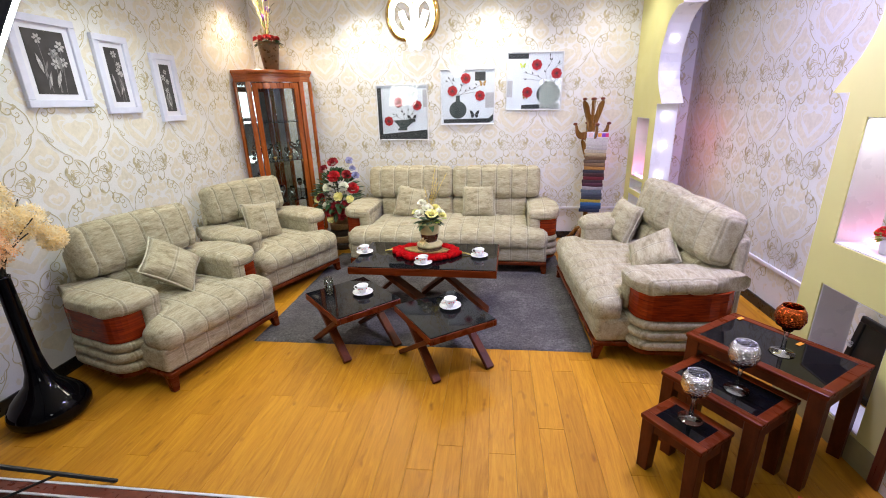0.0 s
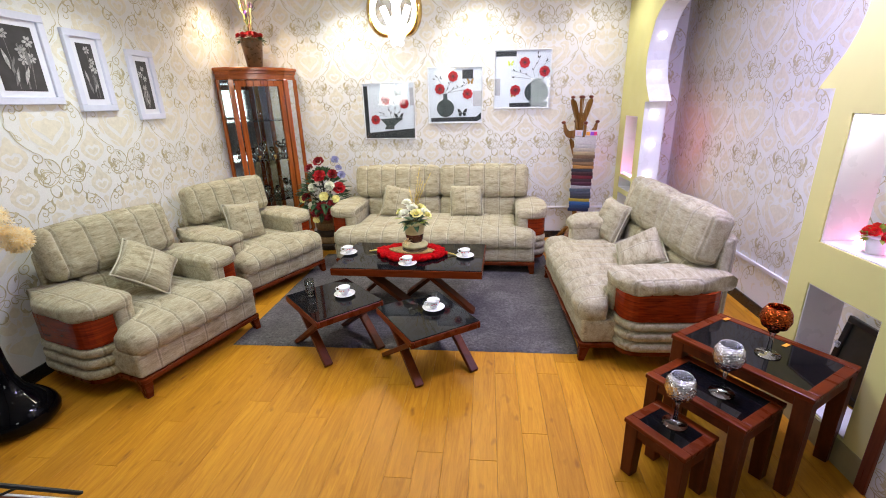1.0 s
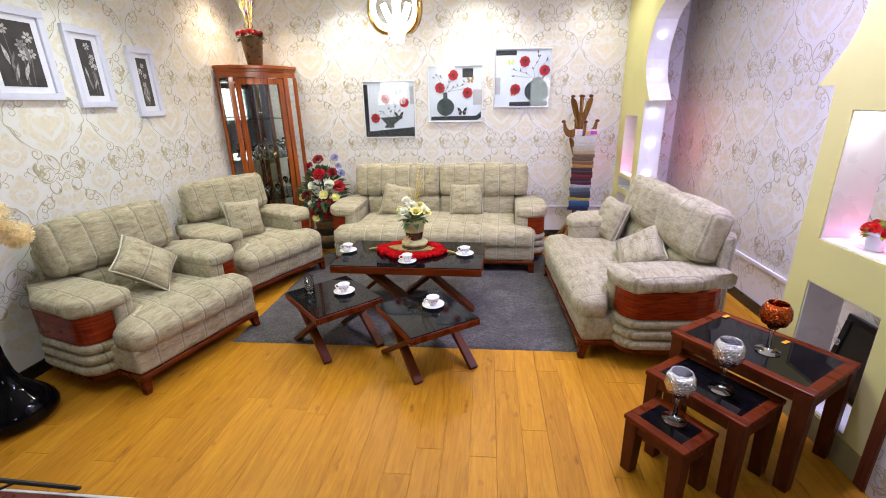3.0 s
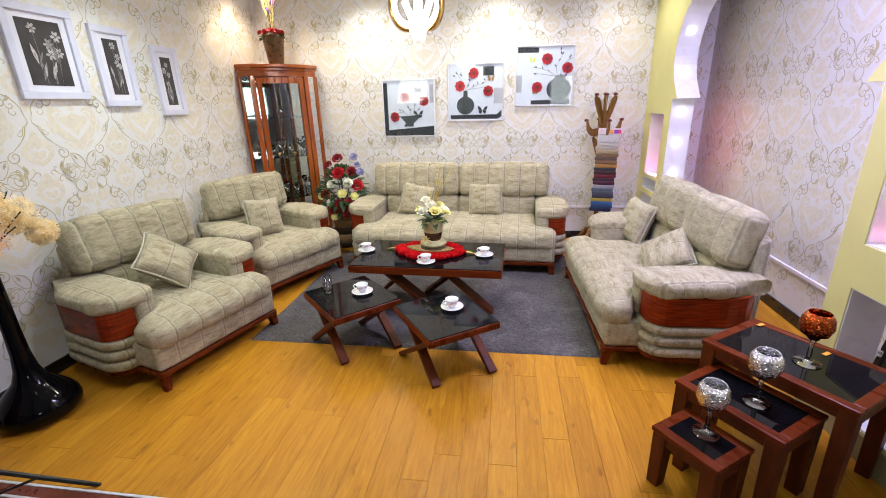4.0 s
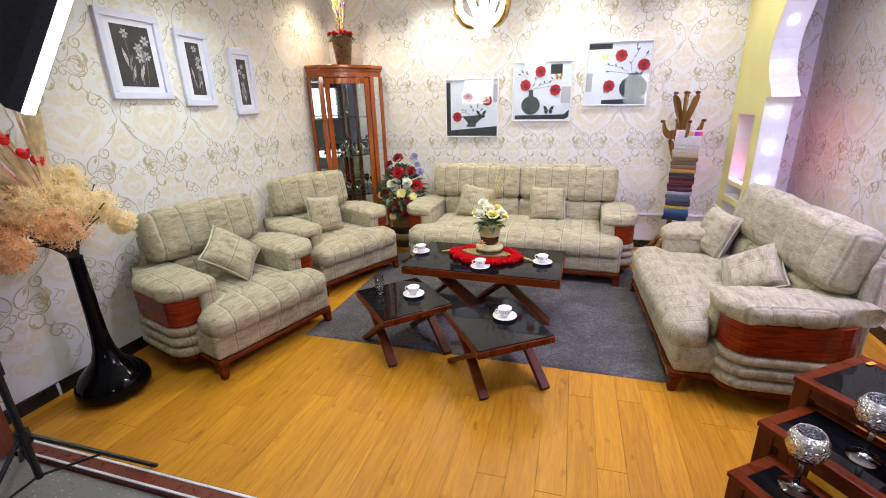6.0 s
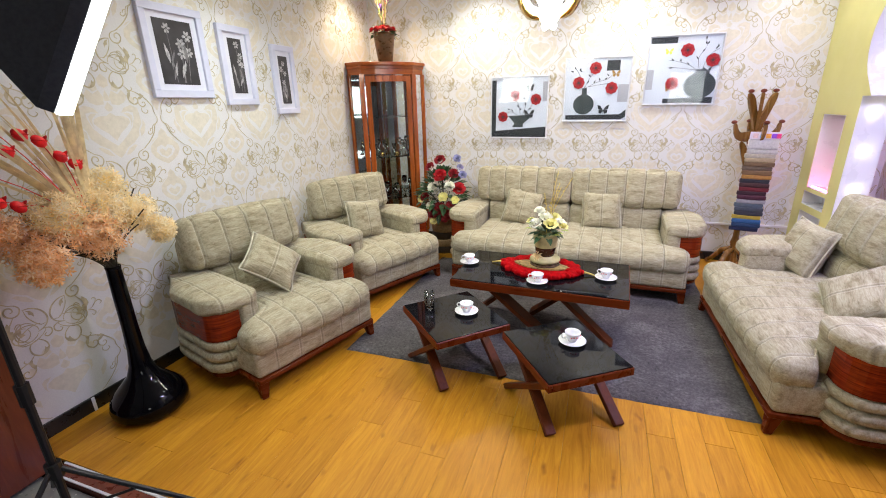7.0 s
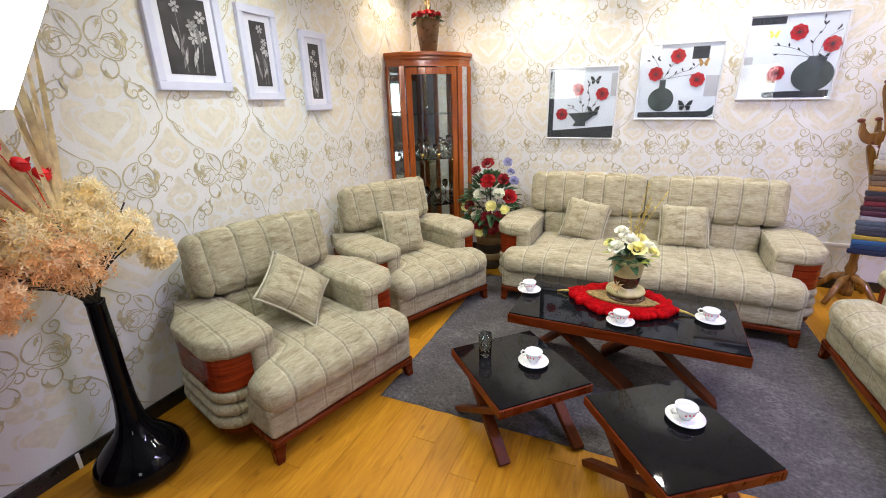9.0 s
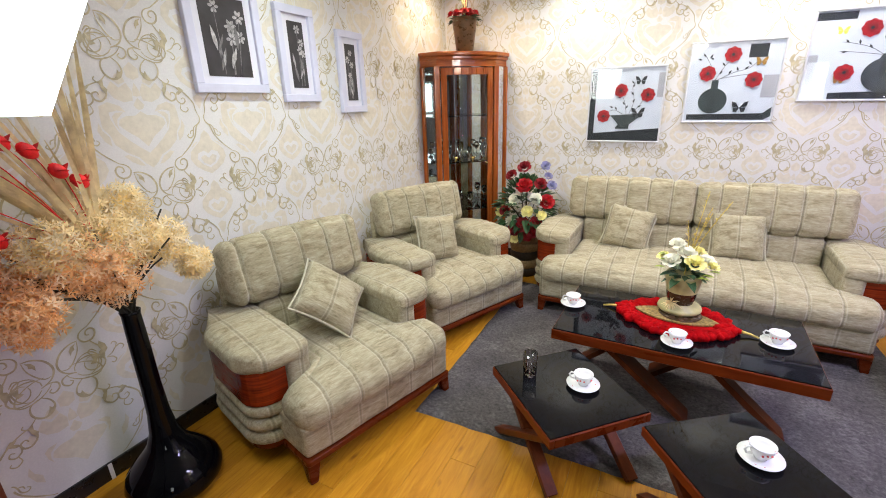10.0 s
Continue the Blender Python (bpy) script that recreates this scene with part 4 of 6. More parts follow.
    bw = (2 * half - 0.10) / backs
    for k in range(backs):
        cx = -half + 0.05 + bw * (k + 0.5)
        lw = 2 * inner
        cx_l = cx if backs == 1 else ((-inner + cx + bw / 2) / 2 if k == 0 else (inner + cx - bw / 2) / 2)
        if backs > 1:
            lw = inner + (cx + bw / 2 if k == 0 else -(cx - bw / 2))
        part("lumbar_cushion", moved(soft(lw - 0.006, 0.18, 0.24, 0.055, 0.018, [0.0] if backs > 1 else [-lw / 6, lw / 6], (), 0.016, seed=7 + k, rx=0.03), pose(cx_l, 0.730, 0.495, -4)), FABRIC, ob, "", True)
        bc = [s - cx for s in (0.16 * j for j in range(-8, 9)) if abs(s - cx) < bw / 2 - 0.05]

        def lean(p):
            return Vector((p.x * (1 + 0.05 * p.z), p.y - 0.012 * math.cos(p.x / bw * 3), p.z))

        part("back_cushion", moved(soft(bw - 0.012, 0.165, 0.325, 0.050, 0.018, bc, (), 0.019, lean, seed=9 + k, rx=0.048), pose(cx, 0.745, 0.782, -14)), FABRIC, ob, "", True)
    return ob


def facing(x, y, turn):
    return pose(x, y, 0, 0, 0, turn)


sofa("three_seat_sofa", "long beige chenille sofa with rosewood arm bands", "sofa", 0.985, 2, facing(-0.445, 4.215, -2.2))
sofa("loveseat", "two-seat beige chenille sofa standing in the arch", "sofa", 0.70, 2, facing(0.648, 3.443, -87.9))
sofa("armchair", "wide beige chenille armchair beside the black vase", "armchair", 0.45, 1, facing(-1.742, 2.638, 73.5))
sofa("armchair", "wide beige chenille armchair beside the glass cabinet", "armchair", 0.45, 1, facing(-1.712, 3.838, 66.0))

PIL = 0.36


def corner_up(mid, to_top, to_side):
    """A pose that stands a cushion on its corner: to_top and to_side point to two neighbouring corners."""
    a, b = Vector(to_top).normalized(), Vector(to_side)
    b = (b - a * b.dot(a)).normalized()
    x, z = (b - a).normalized(), (a + b).normalized()
    m = Matrix((x, z.cross(x), z)).transposed().to_4x4()
    return Matrix.Translation(mid) @ m


throw_pillow(0.35, corner_up((-2.150, 2.750, 0.625), (-0.333, 0.109, 0.352), (0.0, 1.0, 0.0)), "striped beige throw pillow leaning in the armchair")
throw_pillow(PIL, pose(-2.14, 3.96, 0.60, -20, 6, 62), "beige throw pillow propped on the armchair's back")
throw_pillow(PIL, pose(-0.86, 4.80, 0.585, -24, 10, -2), "beige throw pillow leaning on the long sofa")
throw_pillow(PIL, pose(-0.13, 4.80, 0.595, -22, -2, 0), "beige throw pillow upright on the long sofa")
throw_pillow(PIL, pose(1.15, 4.0, 0.585, -20, 4, -75), "beige throw pillow upright on the loveseat")
throw_pillow(PIL, pose(1.17, 3.30, 0.545, -52, 26, -100), "beige throw pillow tipped over on the loveseat")

# ---------------------------------------------------------------- rug


def shaggy_rug(x0, y0, x1, y1):
    bm = bmesh.new()
    nx, ny = 150, 110
    g = []
    for i in range(nx + 1):
        row = []
        for j in range(ny + 1):
            x, y = x0 + (x1 - x0) * i / nx, y0 + (y1 - y0) * j / ny
            rim = i in (0, nx) or j in (0, ny)
            z = 0.001 if rim else 0.013 + 0.005 * noise.noise(Vector((x, y, 0)) * 38) + 0.003 * noise.noise(Vector((x, y, 3)) * 6)
            wob = 0.006 * noise.noise(Vector((x, y, 7)) * 12)
            row.append(bm.verts.new((x + (wob if rim else 0), y + (wob if rim else 0), z)))
        g.append(row)
    for i in range(nx):
        for j in range(ny):
            bm.faces.new((g[i][j], g[i + 1][j], g[i + 1][j + 1], g[i][j + 1]))
    return tagged(part("rug", bm, RUG, None, "", True), "grey shaggy rug under the coffee table", "rug")


shaggy_rug(-1.705, 2.825, 0.70, 4.75)

# ---------------------------------------------------------------- tables
RZ = 0.012


def glass_table(name, label, w, d, h, m, legs, kind="side table", rim_deep=0.042):
    """Black glass top in a wooden rim on crossed plank legs."""
    ob = thing(name, label, kind, m)
    rim = bmesh.new()
    t = rim_deep
    for lo, hi in (((-w / 2, -d / 2, h - t), (w / 2, -d / 2 + 0.022, h)), ((-w / 2, d / 2 - 0.022, h - t), (w / 2, d / 2, h)),
                   ((-w / 2, -d / 2 + 0.022, h - t), (-w / 2 + 0.022, d / 2 - 0.022, h)), ((w / 2 - 0.022, -d / 2 + 0.022, h - t), (w / 2, d / 2 - 0.022, h))):
        box(lo, hi, 0.003, rim, 1)
    part("table_rim", rim, RED_WOOD, ob, "mahogany rim")
    part("table_top", box((-w / 2 + 0.006, -d / 2 + 0.006, h - 0.004), (w / 2 - 0.006, d / 2 - 0.006, h + 0.006), 0.002), BLACK_GLASS, ob, "black glass top")
    part("under_panel", box((-w / 2 + 0.022, -d / 2 + 0.022, h - t + 0.004), (w / 2 - 0.022, d / 2 - 0.022, h - 0.006)), DARK_WOOD, ob)
    for a, b, wide in legs:
        part("leg", beam((a[0], a[1], h - t - 0.002), (b[0], b[1], RZ - 0.004), 0.030, wide, 0.004, up=(0, 1, 0) if abs(a[0] - b[0]) > abs(a[1] - b[1]) else (1, 0, 0)), DARK_WOOD, ob)
    return ob


def crossed(w, d):
    """Two crossed planks on each of two opposite edges."""
    out = []
    for s in (-1, 1):
        y = s * (d / 2 - 0.05)
        out.append(((-w / 2 + 0.06, y + 0.017), (w / 2 - (0.065 if s < 0 else 0.02), y + 0.017), 0.055))
        out.append(((w / 2 - 0.06, y - 0.017), (-w / 2 + 0.02, y - 0.017), 0.055))
    return out


COFFEE = facing(-0.505, 3.535, -2.4)
TA = facing(-0.937, 2.852, -45.5)
TB = facing(-0.282, 2.672, -54.5)
wc, dc = 1.15, 0.64
glass_table("coffee_table", "long coffee table with black glass top on crossed legs", wc, dc, 0.425, COFFEE,
            [((-0.34, -0.18), (0.10, -0.18), 0.125), ((0.10, -0.12), (0.50, -0.12), 0.10), ((0.34, 0.18), (-0.10, 0.18), 0.125), ((-0.10, 0.12), (-0.50, 0.12), 0.10)], "coffee table", 0.056)
glass_table("side_table", "square black glass side table holding a water glass", 0.52, 0.465, 0.365, TA, crossed(0.52, 0.465))
glass_table("side_table", "square black glass side table holding one tea cup", 0.52, 0.46, 0.352, TB, crossed(0.52, 0.46))


def on(m, x, y, z, turn=0):
    return m @ pose(x, y, z, 0, 0, turn)


def tea_cup(m, group="tea cups"):
    ob = thing("tea_cup", "white porcelain cup and saucer with rose print", "cup", m, group)
    part("saucer", lathe([(0.0, 0.002), (0.036, 0.0), (0.040, 0.004), (0.070, 0.014), (0.071, 0.017), (0.040, 0.009), (0.0, 0.007)], 28), CHINA, ob, "", True)
    part("cup", lathe([(0.0, 0.009), (0.020, 0.009), (0.022, 0.016), (0.034, 0.034), (0.040, 0.058), (0.0415, 0.064), (0.039, 0.064), (0.036, 0.050), (0.029, 0.030), (0.0, 0.018)], 28), CHINA, ob, "", True)
    part("cup_handle", tube([(-0.038, 0, 0.056), (-0.052, 0, 0.058), (-0.060, 0, 0.046), (-0.052, 0, 0.032), (-0.034, 0, 0.030)], 0.0042, 8), CHINA, ob, "", True)
    for a in (-1.75, -1.35, -2.1, -0.5, 2.2):
        r, z = 0.0383, 0.046 + 0.004 * math.sin(a * 7)
        sprig = bmesh.new()
        bmesh.ops.create_icosphere(sprig, subdivisions=1, radius=0.0055, matrix=Matrix.Translation((r * math.cos(a), r * math.sin(a), z)) @ Matrix.Diagonal((0.8, 0.8, 0.8, 1)))
        part("rose_sprig", sprig, ROSE_PRINT, ob, "red rose print")
    for a in (0.3, 0.9, -2.4, -1.9, 2.0):
        sprig = bmesh.new()
        bmesh.ops.create_icosphere(sprig, subdivisions=1, radius=0.007, matrix=Matrix.Translation((0.056 * math.cos(a), 0.056 * math.sin(a), 0.0115)) @ Matrix.Diagonal((1, 1, 0.22, 1)))
        part("rose_sprig", sprig, ROSE_PRINT, ob, "red rose print")
    return ob


CT = 0.432
first_cup = tea_cup(pose(-1.045, 3.565, CT, 0, 0, 20))
copy_thing(first_cup, pose(-0.509, 3.323, CT, 0, 0, 10))
copy_thing(first_cup, pose(-0.081, 3.505, CT, 0, 0, -15))
copy_thing(first_cup, pose(-0.868, 2.888, 0.372, 0, 0, 0))
copy_thing(first_cup, pose(-0.243, 2.735, 0.359, 0, 0, 25))

glass = thing("water_glass", "tall clear tumbler half full of water", "glass", pose(-1.103, 2.876, 0.3715))
part("tumbler", lathe([(0.0, 0.0), (0.029, 0.0), (0.030, 0.004), (0.032, 0.115), (0.0305, 0.115), (0.0285, 0.012), (0.0, 0.012)], 28), THIN_GLASS, glass, "", True)
part("water", lathe([(0.0, 0.0125), (0.0280, 0.0125), (0.0290, 0.052), (0.0, 0.052)], 28), WATER, glass, "clear water", True)

# red runner with its gold middle
runner = thing("table_runner", "red plush leaf-shaped runner with gold embroidery", "table runner", pose(-0.515, 3.575, CT, 0, 0, -7))


def leaf_outline(a, b, n=28, wave=0.0):
    out = []
    for k in range(n):
        t = 2 * math.pi * k / n
        c, s = math.cos(t), math.sin(t)
        rr = 1 + wave * math.sin(9 * t)
        out.append((a * c * rr, b * s * (0.25 + 0.75 * abs(s)) ** 0.8 * rr))
    return out


bm = slab(leaf_outline(0.290, 0.210, 44, 0.035), 0.0, 0.024, 0.010)
rp = random.Random(8)
for k in range(230):
    t, q = rp.uniform(0, 2 * math.pi), rp.uniform(0.70, 0.98)
    c, s = math.cos(t), math.sin(t)
    p = (0.290 * c * q, 0.210 * s * (0.25 + 0.75 * abs(s)) ** 0.8 * q, 0.018)
    bmesh.ops.create_icosphere(bm, subdivisions=1, radius=rp.uniform(0.020, 0.032), matrix=Matrix.Translation(p) @ Matrix.Rotation(rp.uniform(0, 3), 4, "Z") @ Matrix.Diagonal((1.25, 0.8, 0.85, 1)))
part("plush_border", bm, RED_PLUSH, runner, "fluffy red border", True)
part("gold_middle", slab(leaf_outline(0.200, 0.085, 32), 0.026, 0.036, 0.002), GOLD_CLOTH, runner, "gold embroidered middle")
for sx in (-1, 1):
    part("tassel", tube([(sx * 0.295, 0, 0.02), (sx * 0.335, 0.004, 0.012), (sx * 0.370, -0.004, 0.006)], 0.008, 6, taper=0.6), GOLD_TWIG, runner, "gold cord tassel", True)

# ---------------------------------------------------------------- flowers


def rose(bm, c, r, up=(0, 0, 1), seed=0):
    """A full flower of curled petals round a bud."""
    rnd = random.Random(seed)
    m0 = Matrix.Translation(c) @ Vector(up).to_track_quat("Z", "Y").to_matrix().to_4x4()
    for ring, (num, rad, lift, tilt) in enumerate(((3, 0.22, 0.30, 78), (5, 0.48, 0.20, 60), (6, 0.78, 0.05, 34))):
        for k in range(num):
            a = 2 * math.pi * (k + 0.5 * ring) / num + rnd.uniform(-0.2, 0.2)
            m = m0 @ Matrix.Rotation(a, 4, "Z") @ Matrix.Translation((rad * r * 0.55, 0, lift * r)) @ Matrix.Rotation(-radians(tilt + rnd.uniform(-8, 8)), 4, "Y")
            vs = []
            for u in (-1, -0.4, 0.4, 1):
                col = []
                for v in (0, 0.5, 1.0):
                    x = v * r * 0.75
                    y = u * r * 0.42 * (0.55 + 0.75 * math.sin(math.pi * (0.12 + 0.7 * v)))
                    z = r * (0.16 * u * u - 0.12 * (v > 0.9))
                    col.append(bm.verts.new(m @ Vector((x, y, z))))
                vs.append(col)
            for i in range(3):
                for j in range(2):
                    bm.faces.new((vs[i][j], vs[i + 1][j], vs[i + 1][j + 1], vs[i][j + 1]))
    bmesh.ops.create_icosphere(bm, subdivisions=1, radius=r * 0.3, matrix=m0 @ Matrix.Translation((0, 0, r * 0.25)))
    return bm


def leaf(bm, base, way, size, width=0.4, droop=0.2):
    w = Vector(way).normalized()
    side = w.cross(Vector((0, 0, 1)))
    if side.length < 1e-3:
        side = Vector((1, 0, 0))
    side.normalize()
    up = side.cross(w)
    rows = []
    for t, k in ((0, 0.05), (0.35, 1.0), (0.7, 0.75), (1.0, 0.03)):
        p = Vector(base) + w * size * t - Vector((0, 0, 1)) * droop * size * t * t
        rows.append([bm.verts.new(p - side * width * size * k * 0.5 + up * 0.08 * size * k), bm.verts.new(p), bm.verts.new(p + side * width * size * k * 0.5 + up * 0.08 * size * k)])
    for a, b in zip(rows, rows[1:]):
        for i in range(2):
            bm.faces.new((a[i], a[i + 1], b[i + 1], b[i]))
    return bm


def dome(rnd, c, r, squash=1.0):
    while True:
        v = Vector((rnd.uniform(-1, 1), rnd.uniform(-1, 1), rnd.uniform(-0.35, 1)))
        if 0.35 < v.length < 1:
            v = v.normalized()
            return Vector((c[0] + v.x * r, c[1] + v.y * r, c[2] + v.z * r * squash)), v


coaster = part("coaster", lathe([(0.0, 0.0), (0.100, 0.0), (0.104, 0.003), (0.100, 0.006), (0.0, 0.006)], 36), CERAMIC_BROWN, None, "", True)
tagged(coaster, "dark brown round mat under the flower vase", "coaster")
coaster.matrix_basis = pose(-0.495, 3.60, CT + 0.036)

# ochre vase with white and yellow flowers on the runner
rnd = random.Random(4)
vase = thing("flower_vase", "ochre and brown ceramic vase of pale yellow flowers", "vase", pose(-0.50, 3.645, CT + 0.0425))
part("vase_foot", lathe([(0.0, 0.0), (0.098, 0.0), (0.108, 0.012), (0.104, 0.026), (0.062, 0.040), (0.060, 0.046)], 30), CERAMIC_OCHRE, vase, "ochre ceramic foot", True)
part("vase_waist", lathe([(0.060, 0.044), (0.066, 0.062), (0.072, 0.092), (0.076, 0.112)], 30), CERAMIC_BROWN, vase, "dark brown glazed belly", True)
part("vase_neck", lathe([(0.076, 0.112), (0.085, 0.160), (0.090, 0.195), (0.093, 0.206), (0.086, 0.208), (0.074, 0.185), (0.0, 0.180)], 30), CERAMIC_OCHRE, vase, "ochre ceramic rim", True)
bow = bmesh.new()
for k in range(26):
    a = 2 * math.pi * k / 26 + rnd.uniform(-0.2, 0.2)
    leaf(bow, (-0.045, -0.068, 0.060), (math.cos(a), -0.5 + rnd.uniform(-0.4, 0.2), math.sin(a)), rnd.uniform(0.03, 0.06), 0.16)
part("dried_bow", bow, STRAW, vase, "dried straw bow")
bm = bmesh.new()
for k in range(46):
    p, v = dome(rnd, (0, 0, 0.205), 0.075, 0.6)
    leaf(bm, p * 0.55 + Vector((0, 0, 0.095)), v + Vector((0, 0, 0.15)), rnd.uniform(0.06, 0.11), 0.45)
part("foliage", bm, LEAF, vase, "dark green leaves")
for k, (x, y, z, r, mat) in enumerate(((-0.06, -0.04, 0.235, 0.048, WHITE_PETAL), (0.03, -0.07, 0.245, 0.050, YELLOW_PETAL), (0.075, 0.0, 0.235, 0.048, WHITE_PETAL), (-0.02, 0.04, 0.275, 0.045, WHITE_PETAL),
                                       (-0.045, 0.0, 0.315, 0.040, WHITE_PETAL), (0.04, 0.05, 0.26, 0.045, YELLOW_PETAL), (-0.09, 0.01, 0.24, 0.036, YELLOW_PETAL), (0.0, -0.02, 0.275, 0.044, WHITE_PETAL), (0.10, -0.03, 0.225, 0.034, YELLOW_PETAL))):
    part("flower", rose(bmesh.new(), (x * 1.15, y * 1.1, 0.225 + (z - 0.19) * 1.05), r * 0.95, (x * 3, y * 3 - 0.25, 1), k), mat, vase)
bm = bmesh.new()
for x, y, z, s in ((0.07, -0.06, 0.225, 1), (0.10, -0.02, 0.235, 1), (0.085, 0.03, 0.24, 1), (-0.08, 0.0, 0.30, -1), (-0.07, -0.03, 0.28, -1), (0.05, -0.08, 0.215, 1), (-0.09, -0.04, 0.24, -1)):
    leaf(bm, (x, y, z), (s, -0.4, 0.35), 0.065, 0.5)
part("bright_foliage", bm, LIGHT_LEAF, vase, "yellow-green leaves")
for k in range(5):
    a = rnd.uniform(-0.5, 0.5)
    tip = (0.14 * a + 0.03 * k, rnd.uniform(-0.03, 0.05), 0.50 + 0.035 * k)
    bm = tube(bezier((0, 0, 0.2), (0.01, 0, 0.34), tip, 7), 0.0022, 5)
    for j in range(12):
        q = Vector((0, 0, 0.30)).lerp(Vector(tip), j / 12)
        leaf(bm, q, (rnd.uniform(-1, 1), rnd.uniform(-1, 1), 1.2), 0.022, 0.5)
    part("gold_sprig", bm, GOLD_TWIG, vase, "glittery gold sprig")

# nest of three tables
AX = -55.0


def nest_table(label, w, d, h, cx, cy):
    """A small table: framed black glass on four square legs with a deep apron."""
    ob = thing("nesting_table", label, "side table", facing(cx, cy, AX), "nest of tables")
    b = 0.043
    fr = bmesh.new()
    for lo, hi in (((-w / 2, -d / 2, h - 0.022), (w / 2, -d / 2 + b, h)), ((-w / 2, d / 2 - b, h - 0.022), (w / 2, d / 2, h)),
                   ((-w / 2, -d / 2 + b, h - 0.022), (-w / 2 + b, d / 2 - b, h)), ((w / 2 - b, -d / 2 + b, h - 0.022), (w / 2, d / 2 - b, h))):
        box(lo, hi, 0.004, fr, 2)
    part("table_frame", fr, RED_WOOD, ob, "polished mahogany frame")
    part("glass_top", box((-w / 2 + b - 0.004, -d / 2 + b - 0.004, h - 0.014), (w / 2 - b + 0.004, d / 2 - b + 0.004, h - 0.003)), BLACK_GLASS, ob, "black glass inset")
    for sx in (-1, 1):
        for sy in (-1, 1):
            leg = bmesh.new()
            x, y = sx * (w / 2 - 0.035), sy * (d / 2 - 0.035)
            vs_hi = [leg.verts.new((x + i * 0.030, y + j * 0.030, h - 0.022)) for i, j in ((-1, -1), (1, -1), (1, 1), (-1, 1))]
            vs_lo = [leg.verts.new((x + sx * 0.004 + i * 0.025, y + sy * 0.004 + j * 0.025, 0)) for i, j in ((-1, -1), (1, -1), (1, 1), (-1, 1))]
            for i in range(4):
                leg.faces.new((vs_lo[i], vs_lo[(i + 1) % 4], vs_hi[(i + 1) % 4], vs_hi[i]))
            leg.faces.new(vs_lo[::-1])
            leg.faces.new(vs_hi)
            bmesh.ops.bevel(leg, geom=leg.edges[:], offset=0.003, segments=1, affect="EDGES")
            part("leg", leg, DARK_WOOD, ob)
    for sx in (-1, 1):
        part("apron", box((sx * (w / 2 - 0.02) - 0.009, -d / 2 + 0.066, h - 0.085), (sx * (w / 2 - 0.02) + 0.009, d / 2 - 0.066, h - 0.0225)), DARK_WOOD, ob)
    for y0, deep in ((d / 2 - 0.03, 0.085), (-d / 2 + 0.010, 0.066)):
        part("apron", box((-w / 2 + 0.066, y0, h - deep), (w / 2 - 0.066, y0 + 0.018, h - 0.0225)), DARK_WOOD, ob)
    return ob


nest_table("largest mahogany nesting table with black glass top", 0.585, 0.415, 0.49, 1.328, 2.130)
nest_table("middle mahogany nesting table pulled half out", 0.435, 0.305, 0.385, 1.072, 1.978)
nest_table("smallest mahogany nesting table in front", 0.276, 0.228, 0.285, 0.858, 1.838)


def goblet(label, foil_mat, m):
    ob = thing("goblet", label, "goblet", m @ Matrix.Scale(1.3, 4), "goblets")
    part("goblet_foot", lathe([(0.0, 0.0), (0.038, 0.0), (0.038, 0.002), (0.010, 0.006), (0.007, 0.020), (0.006, 0.070), (0.012, 0.090), (0.0, 0.091)], 24), THIN_GLASS, ob, "clear glass stem", True)
    part("goblet_bowl", lathe([(0.0, 0.086), (0.015, 0.088), (0.019, 0.098), (0.037, 0.108), (0.046, 0.134), (0.043, 0.160), (0.031, 0.180), (0.029, 0.178), (0.041, 0.158), (0.044, 0.134), (0.035, 0.112), (0.0, 0.100)], 28), foil_mat, ob, "cracked metallic bowl", True)
    return ob


goblet("cracked silver glass goblet on the smallest table", SILVER_FOIL, pose(0.884, 1.864, 0.2835))
goblet("cracked silver glass goblet on the middle table", SILVER_FOIL, pose(1.094, 1.948, 0.3835))
goblet("cracked amber glass goblet on the largest table", AMBER_FOIL, pose(1.340, 2.092, 0.4885))
for x, y, tz, mat in ((1.325, 2.415, 0.4915, STICKER), (1.464, 2.171, 0.489, STICKER)):
    tagged(part("price_sticker", box((-0.02, -0.009, 0), (0.02, 0.009, 0.0012)), mat, at=pose(x, y, tz, 0, 0, 30)), "small orange price sticker on the table", "sticker")

# ---------------------------------------------------------------- tall black vase with dried flowers
VX, VY = -2.435, 1.975
rnd = random.Random(11)
fv = thing("floor_vase", "tall glossy black floor vase with dried flowers", "vase", pose(VX, VY, 0))
prof = [(0.0, 0.0), (0.130, 0.0), (0.162, 0.012), (0.184, 0.040), (0.188, 0.072), (0.176, 0.110), (0.146, 0.150), (0.108, 0.190), (0.074, 0.232), (0.053, 0.295), (0.042, 0.385), (0.037, 0.520), (0.036, 0.680), (0.034, 0.790), (0.033, 0.835), (0.036, 0.850), (0.031, 0.850), (0.027, 0.82), (0.0, 0.81)]
part("vase_body", lathe(prof, 40), BLACK_GLAZE, fv, "", True)


